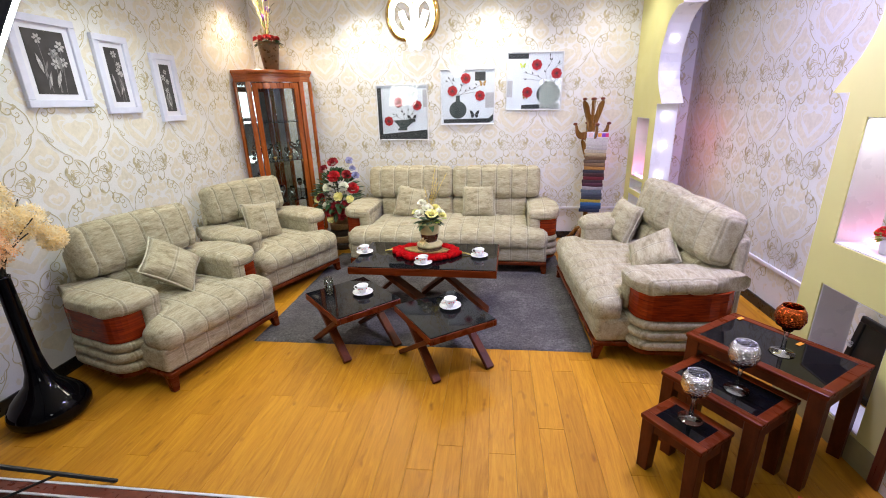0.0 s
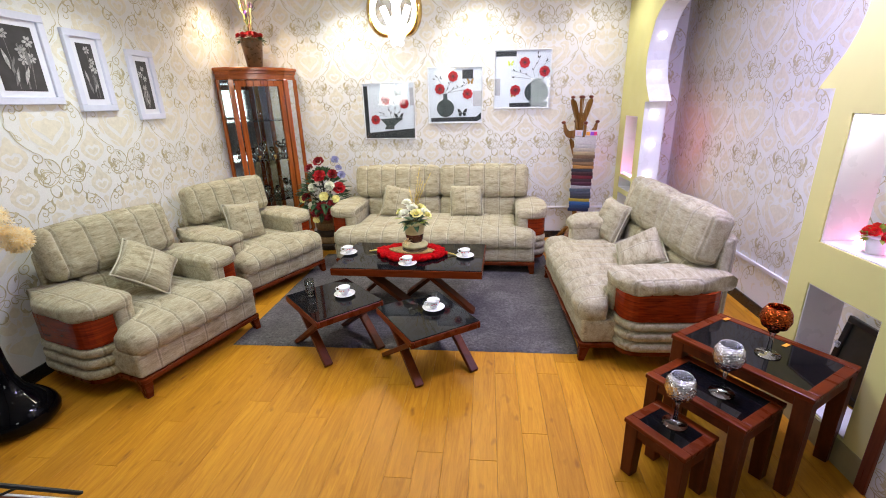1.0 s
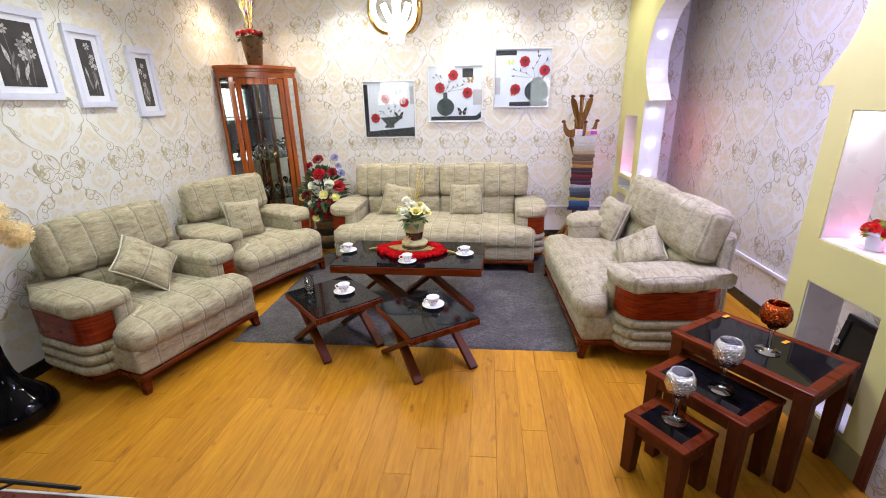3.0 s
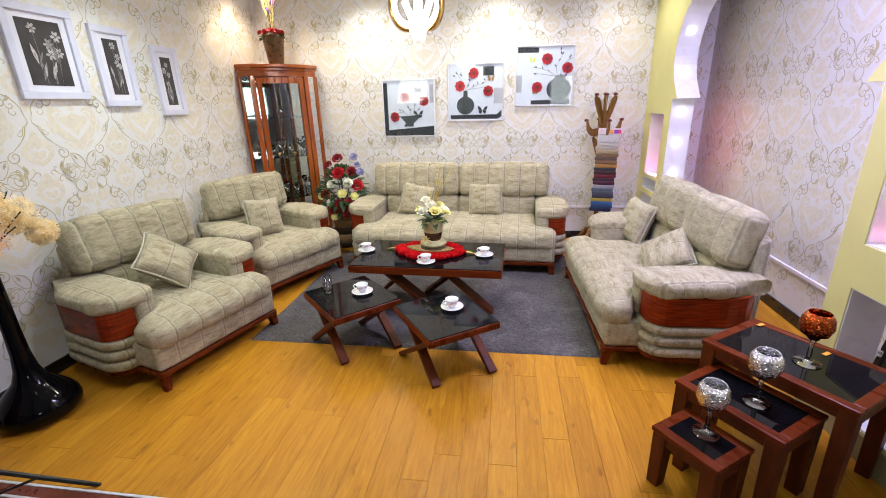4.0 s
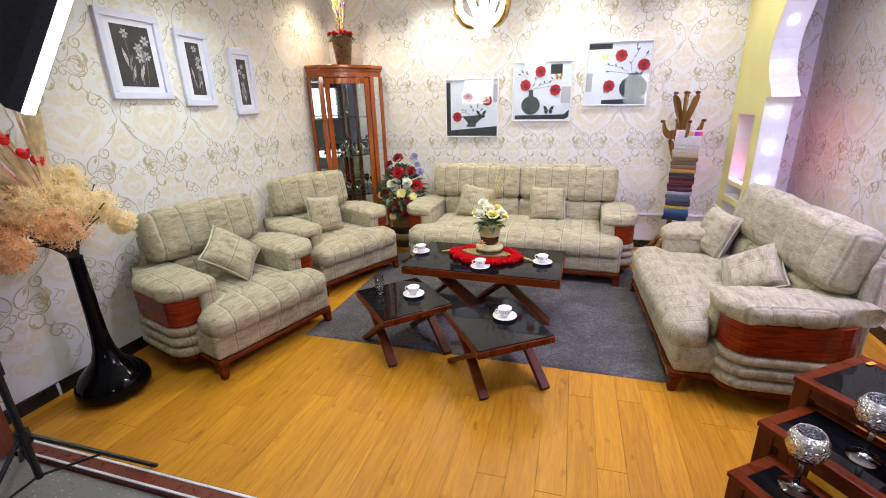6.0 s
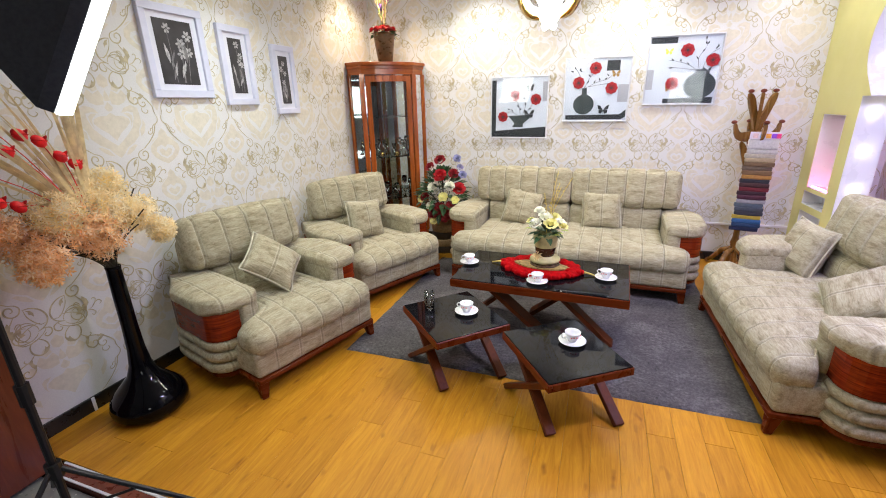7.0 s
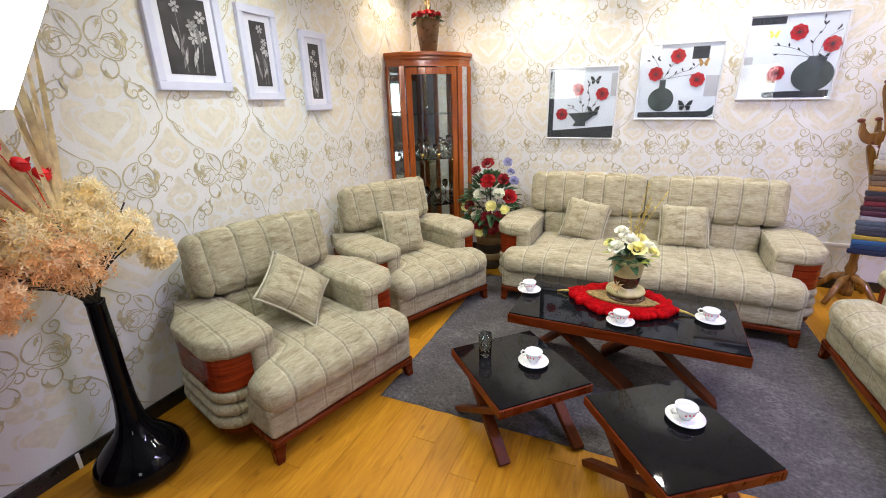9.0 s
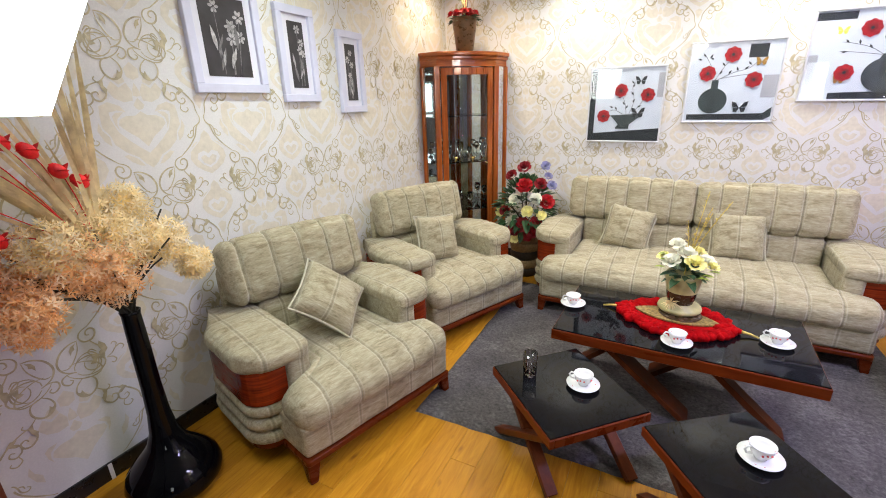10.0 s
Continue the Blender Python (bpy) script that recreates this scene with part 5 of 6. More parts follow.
def cluster(c, r, count, size, seed, mat, name):
    """A cloud of five-pointed blossoms."""
    rr = random.Random(seed)
    bm = bmesh.new()
    for k in range(count):
        d = Vector((rr.gauss(0, 1), rr.gauss(0, 1), rr.gauss(0, 1))).normalized()
        p = Vector(c) + d * r * (rr.uniform(0.02, 1.0) ** 0.45) * (1 + 0.25 * noise.noise(d * 2.2 + Vector((seed, 0, 0))))
        q = (d + 0.5 * Vector((rr.uniform(-1, 1), rr.uniform(-1, 1), rr.uniform(-1, 1)))).to_track_quat("Z", "Y").to_matrix()
        s = size * rr.uniform(0.7, 1.2)
        mid = bm.verts.new(p)
        spin = rr.uniform(0, 6)
        for a in range(5):
            t = spin + a * 2 * math.pi / 5
            f = [mid]
            for da, l in ((-0.26, 0.6), (0.0, 1.0), (0.26, 0.6)):
                f.append(bm.verts.new(p + q @ Vector((s * l * math.cos(t + da), s * l * math.sin(t + da), s * 0.45 * l))))
            bm.faces.new(f)
    return part(name, bm, mat, fv)


for k, (dx, dy, dz, r, mat) in enumerate(((0.02, 0.02, 1.13, 0.13, CREAM_PETAL), (0.04, 0.16, 1.09, 0.095, CREAM_PETAL), (0.02, -0.13, 1.09, 0.13, PEACH_PETAL), (0.0, -0.27, 1.05, 0.125, PEACH_PETAL), (0.06, -0.05, 1.02, 0.11, PEACH_PETAL),
                                          (-0.04, 0.10, 1.24, 0.085, CREAM_PETAL), (-0.05, -0.02, 1.22, 0.10, CREAM_PETAL), (0.08, 0.24, 0.98, 0.065, CREAM_PETAL), (0.05, -0.19, 1.16, 0.10, CREAM_PETAL), (-0.03, -0.36, 1.12, 0.10, PEACH_PETAL), (0.10, -0.32, 0.98, 0.09, PEACH_PETAL))):
    cluster((dx, dy, dz), r, 430, 0.022, 20 + k, mat, "hydrangea_bloom")
bm = bmesh.new()
for k in range(26):
    tip = Vector((rnd.uniform(-0.08, 0.12), rnd.uniform(-0.38, 0.22), rnd.uniform(0.98, 1.2)))
    tube(bezier((rnd.uniform(-0.015, 0.015), rnd.uniform(-0.015, 0.015), 0.83), (tip.x * 0.3, tip.y * 0.25, 0.98), tip, 6), 0.0035, 5, bm)
tagged(part("wiry_stem", bm, STEM, fv, "dark wiry stems"), kind="stuff")
bm = bmesh.new()
for k in range(34):
    tip = Vector((rnd.uniform(-0.16, 0.12), rnd.uniform(-0.52, 0.06), rnd.uniform(1.42, 1.72)))
    if k < 9:
        tip = Vector((rnd.uniform(-0.12, 0.02), rnd.uniform(-0.04, 0.12), rnd.uniform(1.62, 1.98)))
    pts = bezier((0, -0.03, 1.05), (tip.x * 0.35, tip.y * 0.35, 1.05 + (tip.z - 1.05) * 0.5), tip, 9)
    for a, b, t in zip(pts, pts[1:], range(9)):
        w = 0.008 * math.sin(math.pi * (t + 0.7) / 10)
        w2 = 0.008 * math.sin(math.pi * (t + 1.7) / 10)
        sd = Vector((0.5, 0.8, 0.2)).normalized()
        bm.faces.new([bm.verts.new(a - sd * w), bm.verts.new(a + sd * w), bm.verts.new(b + sd * w2), bm.verts.new(b - sd * w2)])
tagged(part("dried_grass", bm, STRAW, fv, "long dried straw blades"), kind="stuff")
for k, (dy, dz) in enumerate(((-0.10, 1.40), (-0.16, 1.47), (-0.22, 1.50), (-0.28, 1.44), (-0.33, 1.55), (-0.05, 1.36), (-0.30, 1.22), (-0.36, 1.25), (-0.40, 1.37))):
    bm = bmesh.new()
    c = Vector((0.03, dy, dz))
    bmesh.ops.create_icosphere(bm, subdivisions=2, radius=0.026, matrix=Matrix.Translation(c) @ Matrix.Rotation(0.7, 4, "X") @ Matrix.Diagonal((0.85, 0.85, 1.2, 1)))
    for a in range(4):
        leaf(bm, c + Vector((0, 0.012, -0.012)), (math.cos(a * 1.6), -0.6 + math.sin(a * 1.6), 0.8), 0.05, 0.8)
    tube(bezier(c, c * 0.6 + Vector((0, 0, 0.5)), (0, -0.03, 1.05), 5), 0.002, 4, bm)
    part("red_bud", bm, BRIGHT_RED_PETAL, fv, "red poppy bud", True)

# ---------------------------------------------------------------- studio softboxes


def softbox(label, a, b, tilt, height, pole, hub, light=None):
    """A lamp in a black hood; a and b: lower corners of the white front, seen from behind the lamp."""
    a, b = Vector(a), Vector(b)
    ob = thing("softbox_lamp", label, "studio lamp")
    u = (b - a)
    wide = u.length
    u.normalize()
    n = Vector((-u.y, u.x, 0))
    up = Vector((0, 0, 1)) * math.cos(radians(tilt)) + n * math.sin(radians(tilt))
    front = up.cross(u) * -1
    if front.dot(n) < 0:
        front = -front
    c = [a, b, b + up * height, a + up * height]
    mid = sum(c, Vector()) / 4
    bm = bmesh.new()
    lo = [bm.verts.new(p + front * 0.0) for p in c]
    bk = [bm.verts.new(p - front * 0.012) for p in c]
    bm.faces.new(lo)
    bm.faces.new(bk[::-1])
    for i in range(4):
        bm.faces.new((lo[i], bk[i], bk[(i + 1) % 4], lo[(i + 1) % 4]))
    part("diffuser", bm, light or DIFFUSER, ob, "glowing white diffuser")
    bm = bmesh.new()
    rings = []
    for back, k in ((0.014, 1.0), (0.05, 1.0), (0.20, 0.72), (0.32, 0.30), (0.34, 0.16)):
        rings.append([bm.verts.new(mid + (p - mid) * k - front * back) for p in c])
    for r, s in zip(rings, rings[1:]):
        for i in range(4):
            bm.faces.new((r[i], r[(i + 1) % 4], s[(i + 1) % 4], s[i]))
    bm.faces.new(rings[-1])
    bm.faces.new(rings[0][::-1])
    part("hood", bm, BLACK_CLOTH, ob, "black cloth hood")
    top = mid - front * 0.36
    part("lamp_head", tube([mid - front * 0.33, mid - front * 0.50], 0.05, 14), BLACK_METAL, ob)
    px, py = pole
    part("pole", tube([(px, py, 0.12), (px, py, 1.2)], 0.014, 10), BLACK_METAL, ob)
    part("upper_pole", tube([(px, py, 1.18), (px, py, max(1.5, top.z - 0.05)), tuple(mid - front * 0.42)], 0.010, 10), BLACK_METAL, ob)
    part("clamp", tube([(px, py, 0.62), (px, py, 0.70)], 0.022, 10), BLACK_METAL, ob)
    part("collar", tube([(px, py, hub - 0.03), (px, py, hub + 0.03)], 0.026, 10), BLACK_METAL, ob)
    for k in range(3):
        t = radians(42 + 120 * k)
        end = Vector((px + 0.40 * math.cos(t), py + 0.40 * math.sin(t), -0.002))
        part("stand_leg", tube([(px + 0.02 * math.cos(t), py + 0.02 * math.sin(t), hub), end], 0.010, 8), BLACK_METAL, ob)
        part("brace", tube([(px, py, 0.13), Vector((px, py, hub)).lerp(end, 0.55)], 0.006, 6), BLACK_METAL, ob)
    return ob


softbox("black studio softbox glowing white beside the dried flowers", (-2.035, 1.748, 1.57), (-1.56, 1.43, 1.57), 27, 0.75, (-1.99, 1.32), 0.33)
softbox("black studio softbox glowing white in the front room", (1.20, -1.58, 1.38), (1.86, -1.42, 1.38), 4, 0.72, (1.65, -1.98), 0.33, DIFFUSER_SOFT)

# ---------------------------------------------------------------- corner display cabinet
CAB = [(-2.725, 4.85), (-2.55, 4.83), (-2.14, 5.22), (-2.10, 5.405)]
CORNER = (-2.725, 5.405)
cab = thing("display_cabinet", "orange mahogany corner cabinet with glass door", "cabinet")


def grown(d):
    out = []
    cx, cy = CORNER
    for x, y in CAB:
        v = Vector((x - cx, y - cy))
        if abs(v.x) > 0.03:
            v.x += d
        if abs(v.y) > 0.03:
            v.y -= d
        out.append((cx + v.x, cy + v.y))
    return [CORNER] + out


def bowed(pts, bulge):
    """Replace the long front edge by a shallow bow."""
    a, b = Vector(pts[2]), Vector(pts[3])
    n = Vector(((b - a).y, -(b - a).x)).normalized()
    mid = [tuple(a.lerp(b, k / 8) + n * bulge * math.sin(math.pi * k / 8)) for k in range(1, 8)]
    return pts[:3] + mid + pts[3:]


part("cornice", slab(bowed(grown(0.025), 0.04), 1.965, 2.0, 0.008), CORNICE_WOOD, cab, "moulded cornice")
part("cornice_step", slab(bowed(grown(0.010), 0.035), 1.935, 1.967, 0.008), CORNICE_WOOD, cab)
part("head_board", slab(bowed(grown(-0.004), 0.03), 1.88, 1.936), CORNICE_WOOD, cab)
part("plinth", slab(bowed(grown(-0.004), 0.03), 0.0, 0.12), CORNICE_WOOD, cab)
part("bottom_board", slab(bowed(grown(-0.02), 0.03), 0.12, 0.14), CABINET_WOOD, cab)
part("mirror_back", box((-2.722, 4.87, 0.14), (-2.714, 5.402, 1.88)), MIRROR, cab, "mirrored back panel")
part("mirror_back", box((-2.712, 5.392, 0.14), (-2.12, 5.400, 1.88)), MIRROR, cab, "mirrored back panel")
for (x, y), w in ((CAB[0], 0.035), (CAB[1], 0.05), (CAB[2], 0.05), (CAB[3], 0.035)):
    dx = 0.018 if x < -2.7 else -0.004
    dy = -0.018 if y > 5.38 else 0.004
    part("post", moved(box((-w / 2, -w / 2, 0.12), (w / 2, w / 2, 1.885), 0.006), pose(x + dx, y + dy, 0, 0, 0, 44 if w > 0.04 else 0)), CABINET_WOOD, cab)


def bow_line(k, n=8, bulge=0.03):
    a, b = Vector(CAB[1]), Vector(CAB[2])
    nn = Vector(((b - a).y, -(b - a).x)).normalized()
    return a.lerp(b, k / n) + nn * bulge * math.sin(math.pi * k / n)


door = part("cabinet_door", bmesh.new(), CABINET_WOOD, cab, "bowed glazed door")
bm = bmesh.new()
for k0, k1 in ((0.5, 1.25), (6.75, 7.5)):
    a, b = bow_line(k0), bow_line(k1)
    beam((*((a + b) / 2), 0.15), (*((a + b) / 2), 1.87), (b - a).length, 0.022, 0.004, bm, up=(b - a).to_3d().cross(Vector((0, 0, 1))).to_tuple())
me_door = mesh_of(bm, "door_stiles", CABINET_WOOD)
door.data = me_door
for z0, z1 in ((0.15, 0.22), (1.81, 1.87)):
    bm = bmesh.new()
    for k in range(1, 7):
        a, b = bow_line(k + 0.1), bow_line(k + 0.9 + 0.15)
        beam((*a, (z0 + z1) / 2), (*b, (z0 + z1) / 2), 0.02, z1 - z0, 0.002, bm)
    part("door_rail", bm, CABINET_WOOD, door)
bm = bmesh.new()
vs = [(bm.verts.new((*bow_line(1.1 + 5.8 * k / 8), 0.2)), bm.verts.new((*bow_line(1.1 + 5.8 * k / 8), 1.83))) for k in range(9)]
for a, b in zip(vs, vs[1:]):
    bm.faces.new((a[0], b[0], b[1], a[1]))
pane = part("door_pane", bm, PANE, door, "clear bowed glass", True)
pane.visible_shadow = False
for (a, b) in ((CAB[0], CAB[1]), (CAB[2], CAB[3])):
    a, b = Vector(a), Vector(b)
    bm = bmesh.new()
    f = [bm.verts.new((*p, z)) for p, z in ((a.lerp(b, 0.12), 0.14), (a.lerp(b, 0.88), 0.14), (a.lerp(b, 0.88), 1.88), (a.lerp(b, 0.12), 1.88))]
    bm.faces.new(f)
    p = part("side_pane", bm, PANE, cab, "clear side glass")
    p.visible_shadow = False
part("door_handle", lathe([(0.0, 0.0), (0.010, 0.0), (0.012, 0.010), (0.0, 0.018)], 12, at=(0, 0, 0)), GOLD, door, "small brass knob", True, at=pose(-2.20, 5.145, 1.02, 90, 0, 44))
for z in (0.55, 1.02, 1.45):
    part("glass_shelf", slab(bowed(grown(-0.05), 0.02), z, z + 0.008), pane_material("shelf_glass", (0.80, 0.90, 0.87), 0.05), cab, "green-edged glass shelf")


def wine_glass(x, y, z, k=1.0):
    ob = thing("stem_glass", "clear stemmed glass on the cabinet shelf", "glass", pose(x, y, z), "glasses in the cabinet")
    part("stem_glass_bowl", lathe([(0.0, 0.0), (0.03 * k, 0.0), (0.004, 0.006), (0.004, 0.07 * k), (0.030 * k, 0.095 * k), (0.034 * k, 0.14 * k), (0.028 * k, 0.17 * k), (0.027 * k, 0.17 * k), (0.032 * k, 0.14 * k), (0.0, 0.085 * k)], 16), CLEAR, ob, "", True)


for x, y, z, k in ((-2.55, 5.05, 1.029, 0.8), (-2.46, 5.10, 1.029, 1.1), (-2.40, 5.19, 1.029, 0.8), (-2.62, 4.98, 1.029, 0.9), (-2.30, 5.28, 1.029, 0.8), (-2.5, 5.15, 0.559, 1.0), (-2.4, 5.2, 0.559, 0.9)):
    wine_glass(x, y, z, k)
for x, y in ((-2.52, 5.08), (-2.38, 5.17)):
    cc = thing("gold_trinket", "small gold cup on the glass shelf", "ornament", pose(x + 0.05, y - 0.06, 1.029), "gold trinkets")
    part("trinket_body", lathe([(0.0, 0.0), (0.014, 0.0), (0.008, 0.01), (0.022, 0.03), (0.024, 0.055), (0.0, 0.05)], 14), GOLD, cc, "", True)
bead = thing("bead_pendant", "orange and white bead ornament hung in the cabinet", "ornament", pose(-2.40, 5.02, 1.86))
bm = bmesh.new()
for k in range(5):
    bmesh.ops.create_icosphere(bm, subdivisions=1, radius=0.014, matrix=Matrix.Translation((0.016 * math.cos(k * 1.26), 0.016 * math.sin(k * 1.26), -0.03)))
part("orange_beads", bm, STICKER, bead)

# bronze pot of red flowers on the cabinet
rnd = random.Random(21)
pot = thing("cabinet_planter", "bronze tapered pot of red flowers on the cabinet", "flower pot", pose(-2.385, 5.08, 2.0))
part("pot_body", lathe([(0.0, 0.0), (0.070, 0.0), (0.078, 0.02), (0.108, 0.24), (0.116, 0.275), (0.108, 0.278), (0.095, 0.24), (0.0, 0.235)], 28), BRONZE, pot, "", True)
bm = bmesh.new()
for k in range(40):
    a = rnd.uniform(0, 6.28)
    leaf(bm, (0.06 * math.cos(a), 0.06 * math.sin(a), 0.265), (math.cos(a), math.sin(a), rnd.uniform(-0.2, 0.6)), rnd.uniform(0.06, 0.11), 0.5)
part("foliage", bm, LEAF, pot, "dark green leaves")
for k in range(13):
    a = k * 2.4
    r = 0.028 * math.sqrt(k)
    part("red_flower", rose(bmesh.new(), (r * 1.15 * math.cos(a), r * 1.15 * math.sin(a), 0.325 - 0.25 * r), 0.034, (r * 8 * math.cos(a), r * 8 * math.sin(a), 1), k), RED_PETAL, pot)
for k in range(16):
    a = rnd.uniform(0, 6.28)
    tip = (0.13 * math.cos(a) * rnd.uniform(0.3, 1), 0.13 * math.sin(a) * rnd.uniform(0.3, 1), rnd.uniform(0.62, 0.95))
    pts = bezier((0, 0, 0.26), (0.03 * math.cos(a), 0.03 * math.sin(a), 0.5), tip, 12)
    if k % 3 == 1:
        pts = [p + Vector((0.018 * math.sin(i * 2.2), 0.018 * math.cos(i * 2.2), 0)) for i, p in enumerate(pts)]
    part("branch", tube(pts, 0.0045, 5, taper=0.5), (STRAW, RED_PETAL, LIGHT_LEAF, STEM)[k % 4], pot, "coloured dried twig", True)
for k in range(5):
    bm = bmesh.new()
    bmesh.ops.create_icosphere(bm, subdivisions=2, radius=0.026, matrix=Matrix.Translation((rnd.uniform(-0.09, 0.05), rnd.uniform(-0.05, 0.05), rnd.uniform(0.50, 0.78))) @ Matrix.Diagonal((1, 1, 1.3, 1)))
    part("purple_ball", bm, plain("violet_felt", (0.10, 0.02, 0.22), 0.8, 0, 0.2, 30, 0.2), pot, "violet ball", True)

# ---------------------------------------------------------------- flower basket in the corner
rnd = random.Random(31)
bas = thing("flower_basket", "banded wicker basket with red, white and yellow roses", "flower basket", pose(-1.755, 5.00, 0) @ Matrix.Scale(1.16, 4))
for k, (z0, z1) in enumerate(((0.0, 0.07), (0.07, 0.14), (0.14, 0.21), (0.21, 0.28), (0.28, 0.40))):
    r0, r1 = 0.10 + 0.05 * z0, 0.10 + 0.05 * z1
    part("basket_band", lathe([(0.0, z0), (r0, z0), (r0 + 0.006, z0 + 0.02), (r1 + 0.006, z1 - 0.02), (r1, z1), (0.0, z1)], 24), (BASKET_DARK, BASKET_TAN)[k % 2 if k < 4 else 1], bas, "dark band" if k in (0, 2) else "", True)
bm = bmesh.new()
for k in range(220):
    p, v = dome(rnd, (0, 0, 0.55), 0.20, 1.2)
    leaf(bm, p.lerp(Vector((0, 0, 0.5)), 0.15), v, rnd.uniform(0.07, 0.12), 0.5)
part("foliage", bm, LEAF, bas, "dark green leaves")
bm = bmesh.new()
for k in range(12):
    p, v = dome(rnd, (0, 0, 0.55), 0.2, 1.2)
    tube(bezier((0, 0, 0.36), (v.x * 0.05, v.y * 0.05, 0.5), p, 4), 0.004, 4, bm)
part("flower_stems", bm, STEM, bas)
BLOOMS = [(-0.02, 0.0, 0.86, 0.050, 0), (-0.11, -0.02, 0.80, 0.045, 0), (0.02, -0.12, 0.74, 0.058, 1), (0.12, -0.05, 0.75, 0.045, 0), (-0.05, -0.14, 0.64, 0.042, 2), (0.11, -0.13, 0.65, 0.044, 2), (0.18, -0.08, 0.62, 0.055, 1),
          (-0.16, -0.10, 0.53, 0.048, 3), (0.06, -0.17, 0.56, 0.042, 3), (-0.12, -0.15, 0.55, 0.04, 0), (0.02, -0.16, 0.45, 0.055, 0), (-0.04, -0.15, 0.40, 0.052, 0), (0.09, -0.16, 0.40, 0.05, 0), (0.12, -0.15, 0.48, 0.042, 0),
          (-0.08, -0.14, 0.47, 0.036, 2), (0.16, -0.14, 0.53, 0.036, 3), (-0.03, -0.17, 0.34, 0.04, 3), (0.14, 0.0, 0.88, 0.036, 4), (0.20, -0.03, 0.74, 0.036, 4), (0.16, 0.02, 0.80, 0.03, 4), (0.06, -0.14, 0.36, 0.045, 0)]
for k, (x, y, z, r, c) in enumerate(BLOOMS):
    part("rose", rose(bmesh.new(), (x, y, z), r, (x * 2, y * 2 - 0.6, 0.6), 50 + k), (DARK_RED_PETAL, RED_PETAL, WHITE_PETAL, YELLOW_PETAL, BLUE_PETAL)[c], bas)

# ---------------------------------------------------------------- pictures


def bar_frame(w, h, b, t, parent, mat):
    for lo, hi in (((-w / 2, -t, -h / 2), (w / 2, 0, -h / 2 + b)), ((-w / 2, -t, h / 2 - b), (w / 2, 0, h / 2)), ((-w / 2, -t, -h / 2 + b), (-w / 2 + b, 0, h / 2 - b)), ((w / 2 - b, -t, -h / 2 + b), (w / 2, 0, h / 2 - b))):
        part("frame_bar", box(lo, hi, 0.003, None, 1), mat, parent)


def art(name, pts, mat, parent, y, label=""):
    return part(name, plate(pts, y, 0.0015), mat, parent, label)


def flower_disc(parent, cx, cz, r, y):
    bm = plate([(cx + (r * (0.94 + 0.06 * math.cos(8 * a))) * math.cos(a), cz + (r * (0.94 + 0.06 * math.cos(8 * a))) * math.sin(a)) for a in (2 * math.pi * k / 40 for k in range(40))], y, 0.004)
    part("red_flower", bm, RED_PETAL, parent, "raised red flower")
    part("flower_ring", plate(disc(cx, cz, r * 0.48, r * 0.46, 16), y - 0.0042, 0.003), DARK_RED_PETAL, parent)
    part("flower_eye", plate(disc(cx, cz, r * 0.2, r * 0.2, 10), y - 0.0075, 0.002), ART_BLACK, parent)


def twig(parent, pts, y, w=0.003, leaves=(), lsize=0.035):
    path = smooth_path(pts, 4)
    bm = bmesh.new()
    rows = []
    for i, p in enumerate(path):
        a, b = path[max(0, i - 1)], path[min(len(path) - 1, i + 1)]
        t = Vector((b[0] - a[0], b[1] - a[1])).normalized()
        rows.append([bm.verts.new((p[0] - t.y * w / 2 * e, y - 0.0016, p[1] + t.x * w / 2 * e)) for e in (1, -1)])
    for a, b in zip(rows, rows[1:]):
        bm.faces.new((a[0], a[1], b[1], b[0]))
    for (x, z, ang) in leaves:
        d, n = Vector((math.cos(radians(ang)), math.sin(radians(ang)))), Vector((-math.sin(radians(ang)), math.cos(radians(ang))))
        q = [Vector((x, z)), Vector((x, z)) + d * lsize * 0.45 + n * lsize * 0.2, Vector((x, z)) + d * lsize, Vector((x, z)) + d * lsize * 0.45 - n * lsize * 0.2]
        bm.faces.new([bm.verts.new((p.x, y - 0.0022, p.y)) for p in q])
    part("twig", bm, ART_BLACK, parent)


def butterfly(parent, cx, cz, s, y, mat):
    bm = bmesh.new()
    for sx in (-1, 1):
        for pts in ([(0, 0), (sx * 0.5, 0.75), (sx * 1.0, 0.9), (sx * 0.85, 0.2)], [(0, 0), (sx * 0.75, 0.1), (sx * 0.7, -0.5), (sx * 0.3, -0.6)]):
            bm.faces.new([bm.verts.new((cx + px * s, y - 0.002, cz + pz * s)) for px, pz in pts])
    part("butterfly", bm, mat, parent)


def wall_art(label, cx, cz, w, h, tilt, paint):
    ob = thing("framed_picture", label, "picture", pose(cx, BACK - 0.002, cz, 0, tilt, 0), "pictures of red flowers")
    bar_frame(w, h, 0.012, 0.026, ob, SILVER_FRAME)
    part("print_board", box((-w / 2 + 0.012, -0.010, -h / 2 + 0.012), (w / 2 - 0.012, -0.004, h / 2 - 0.012)), ART_PALE, ob, "pale blue print")
    paint(ob, w - 0.024, h - 0.024, -0.0105)
    p = part("picture_glass", box((-w / 2 + 0.012, -0.023, -h / 2 + 0.012), (w / 2 - 0.012, -0.0215, h / 2 - 0.012)), PICTURE_PANE, ob, "reflecting glass")
    p.visible_shadow = False
    return ob


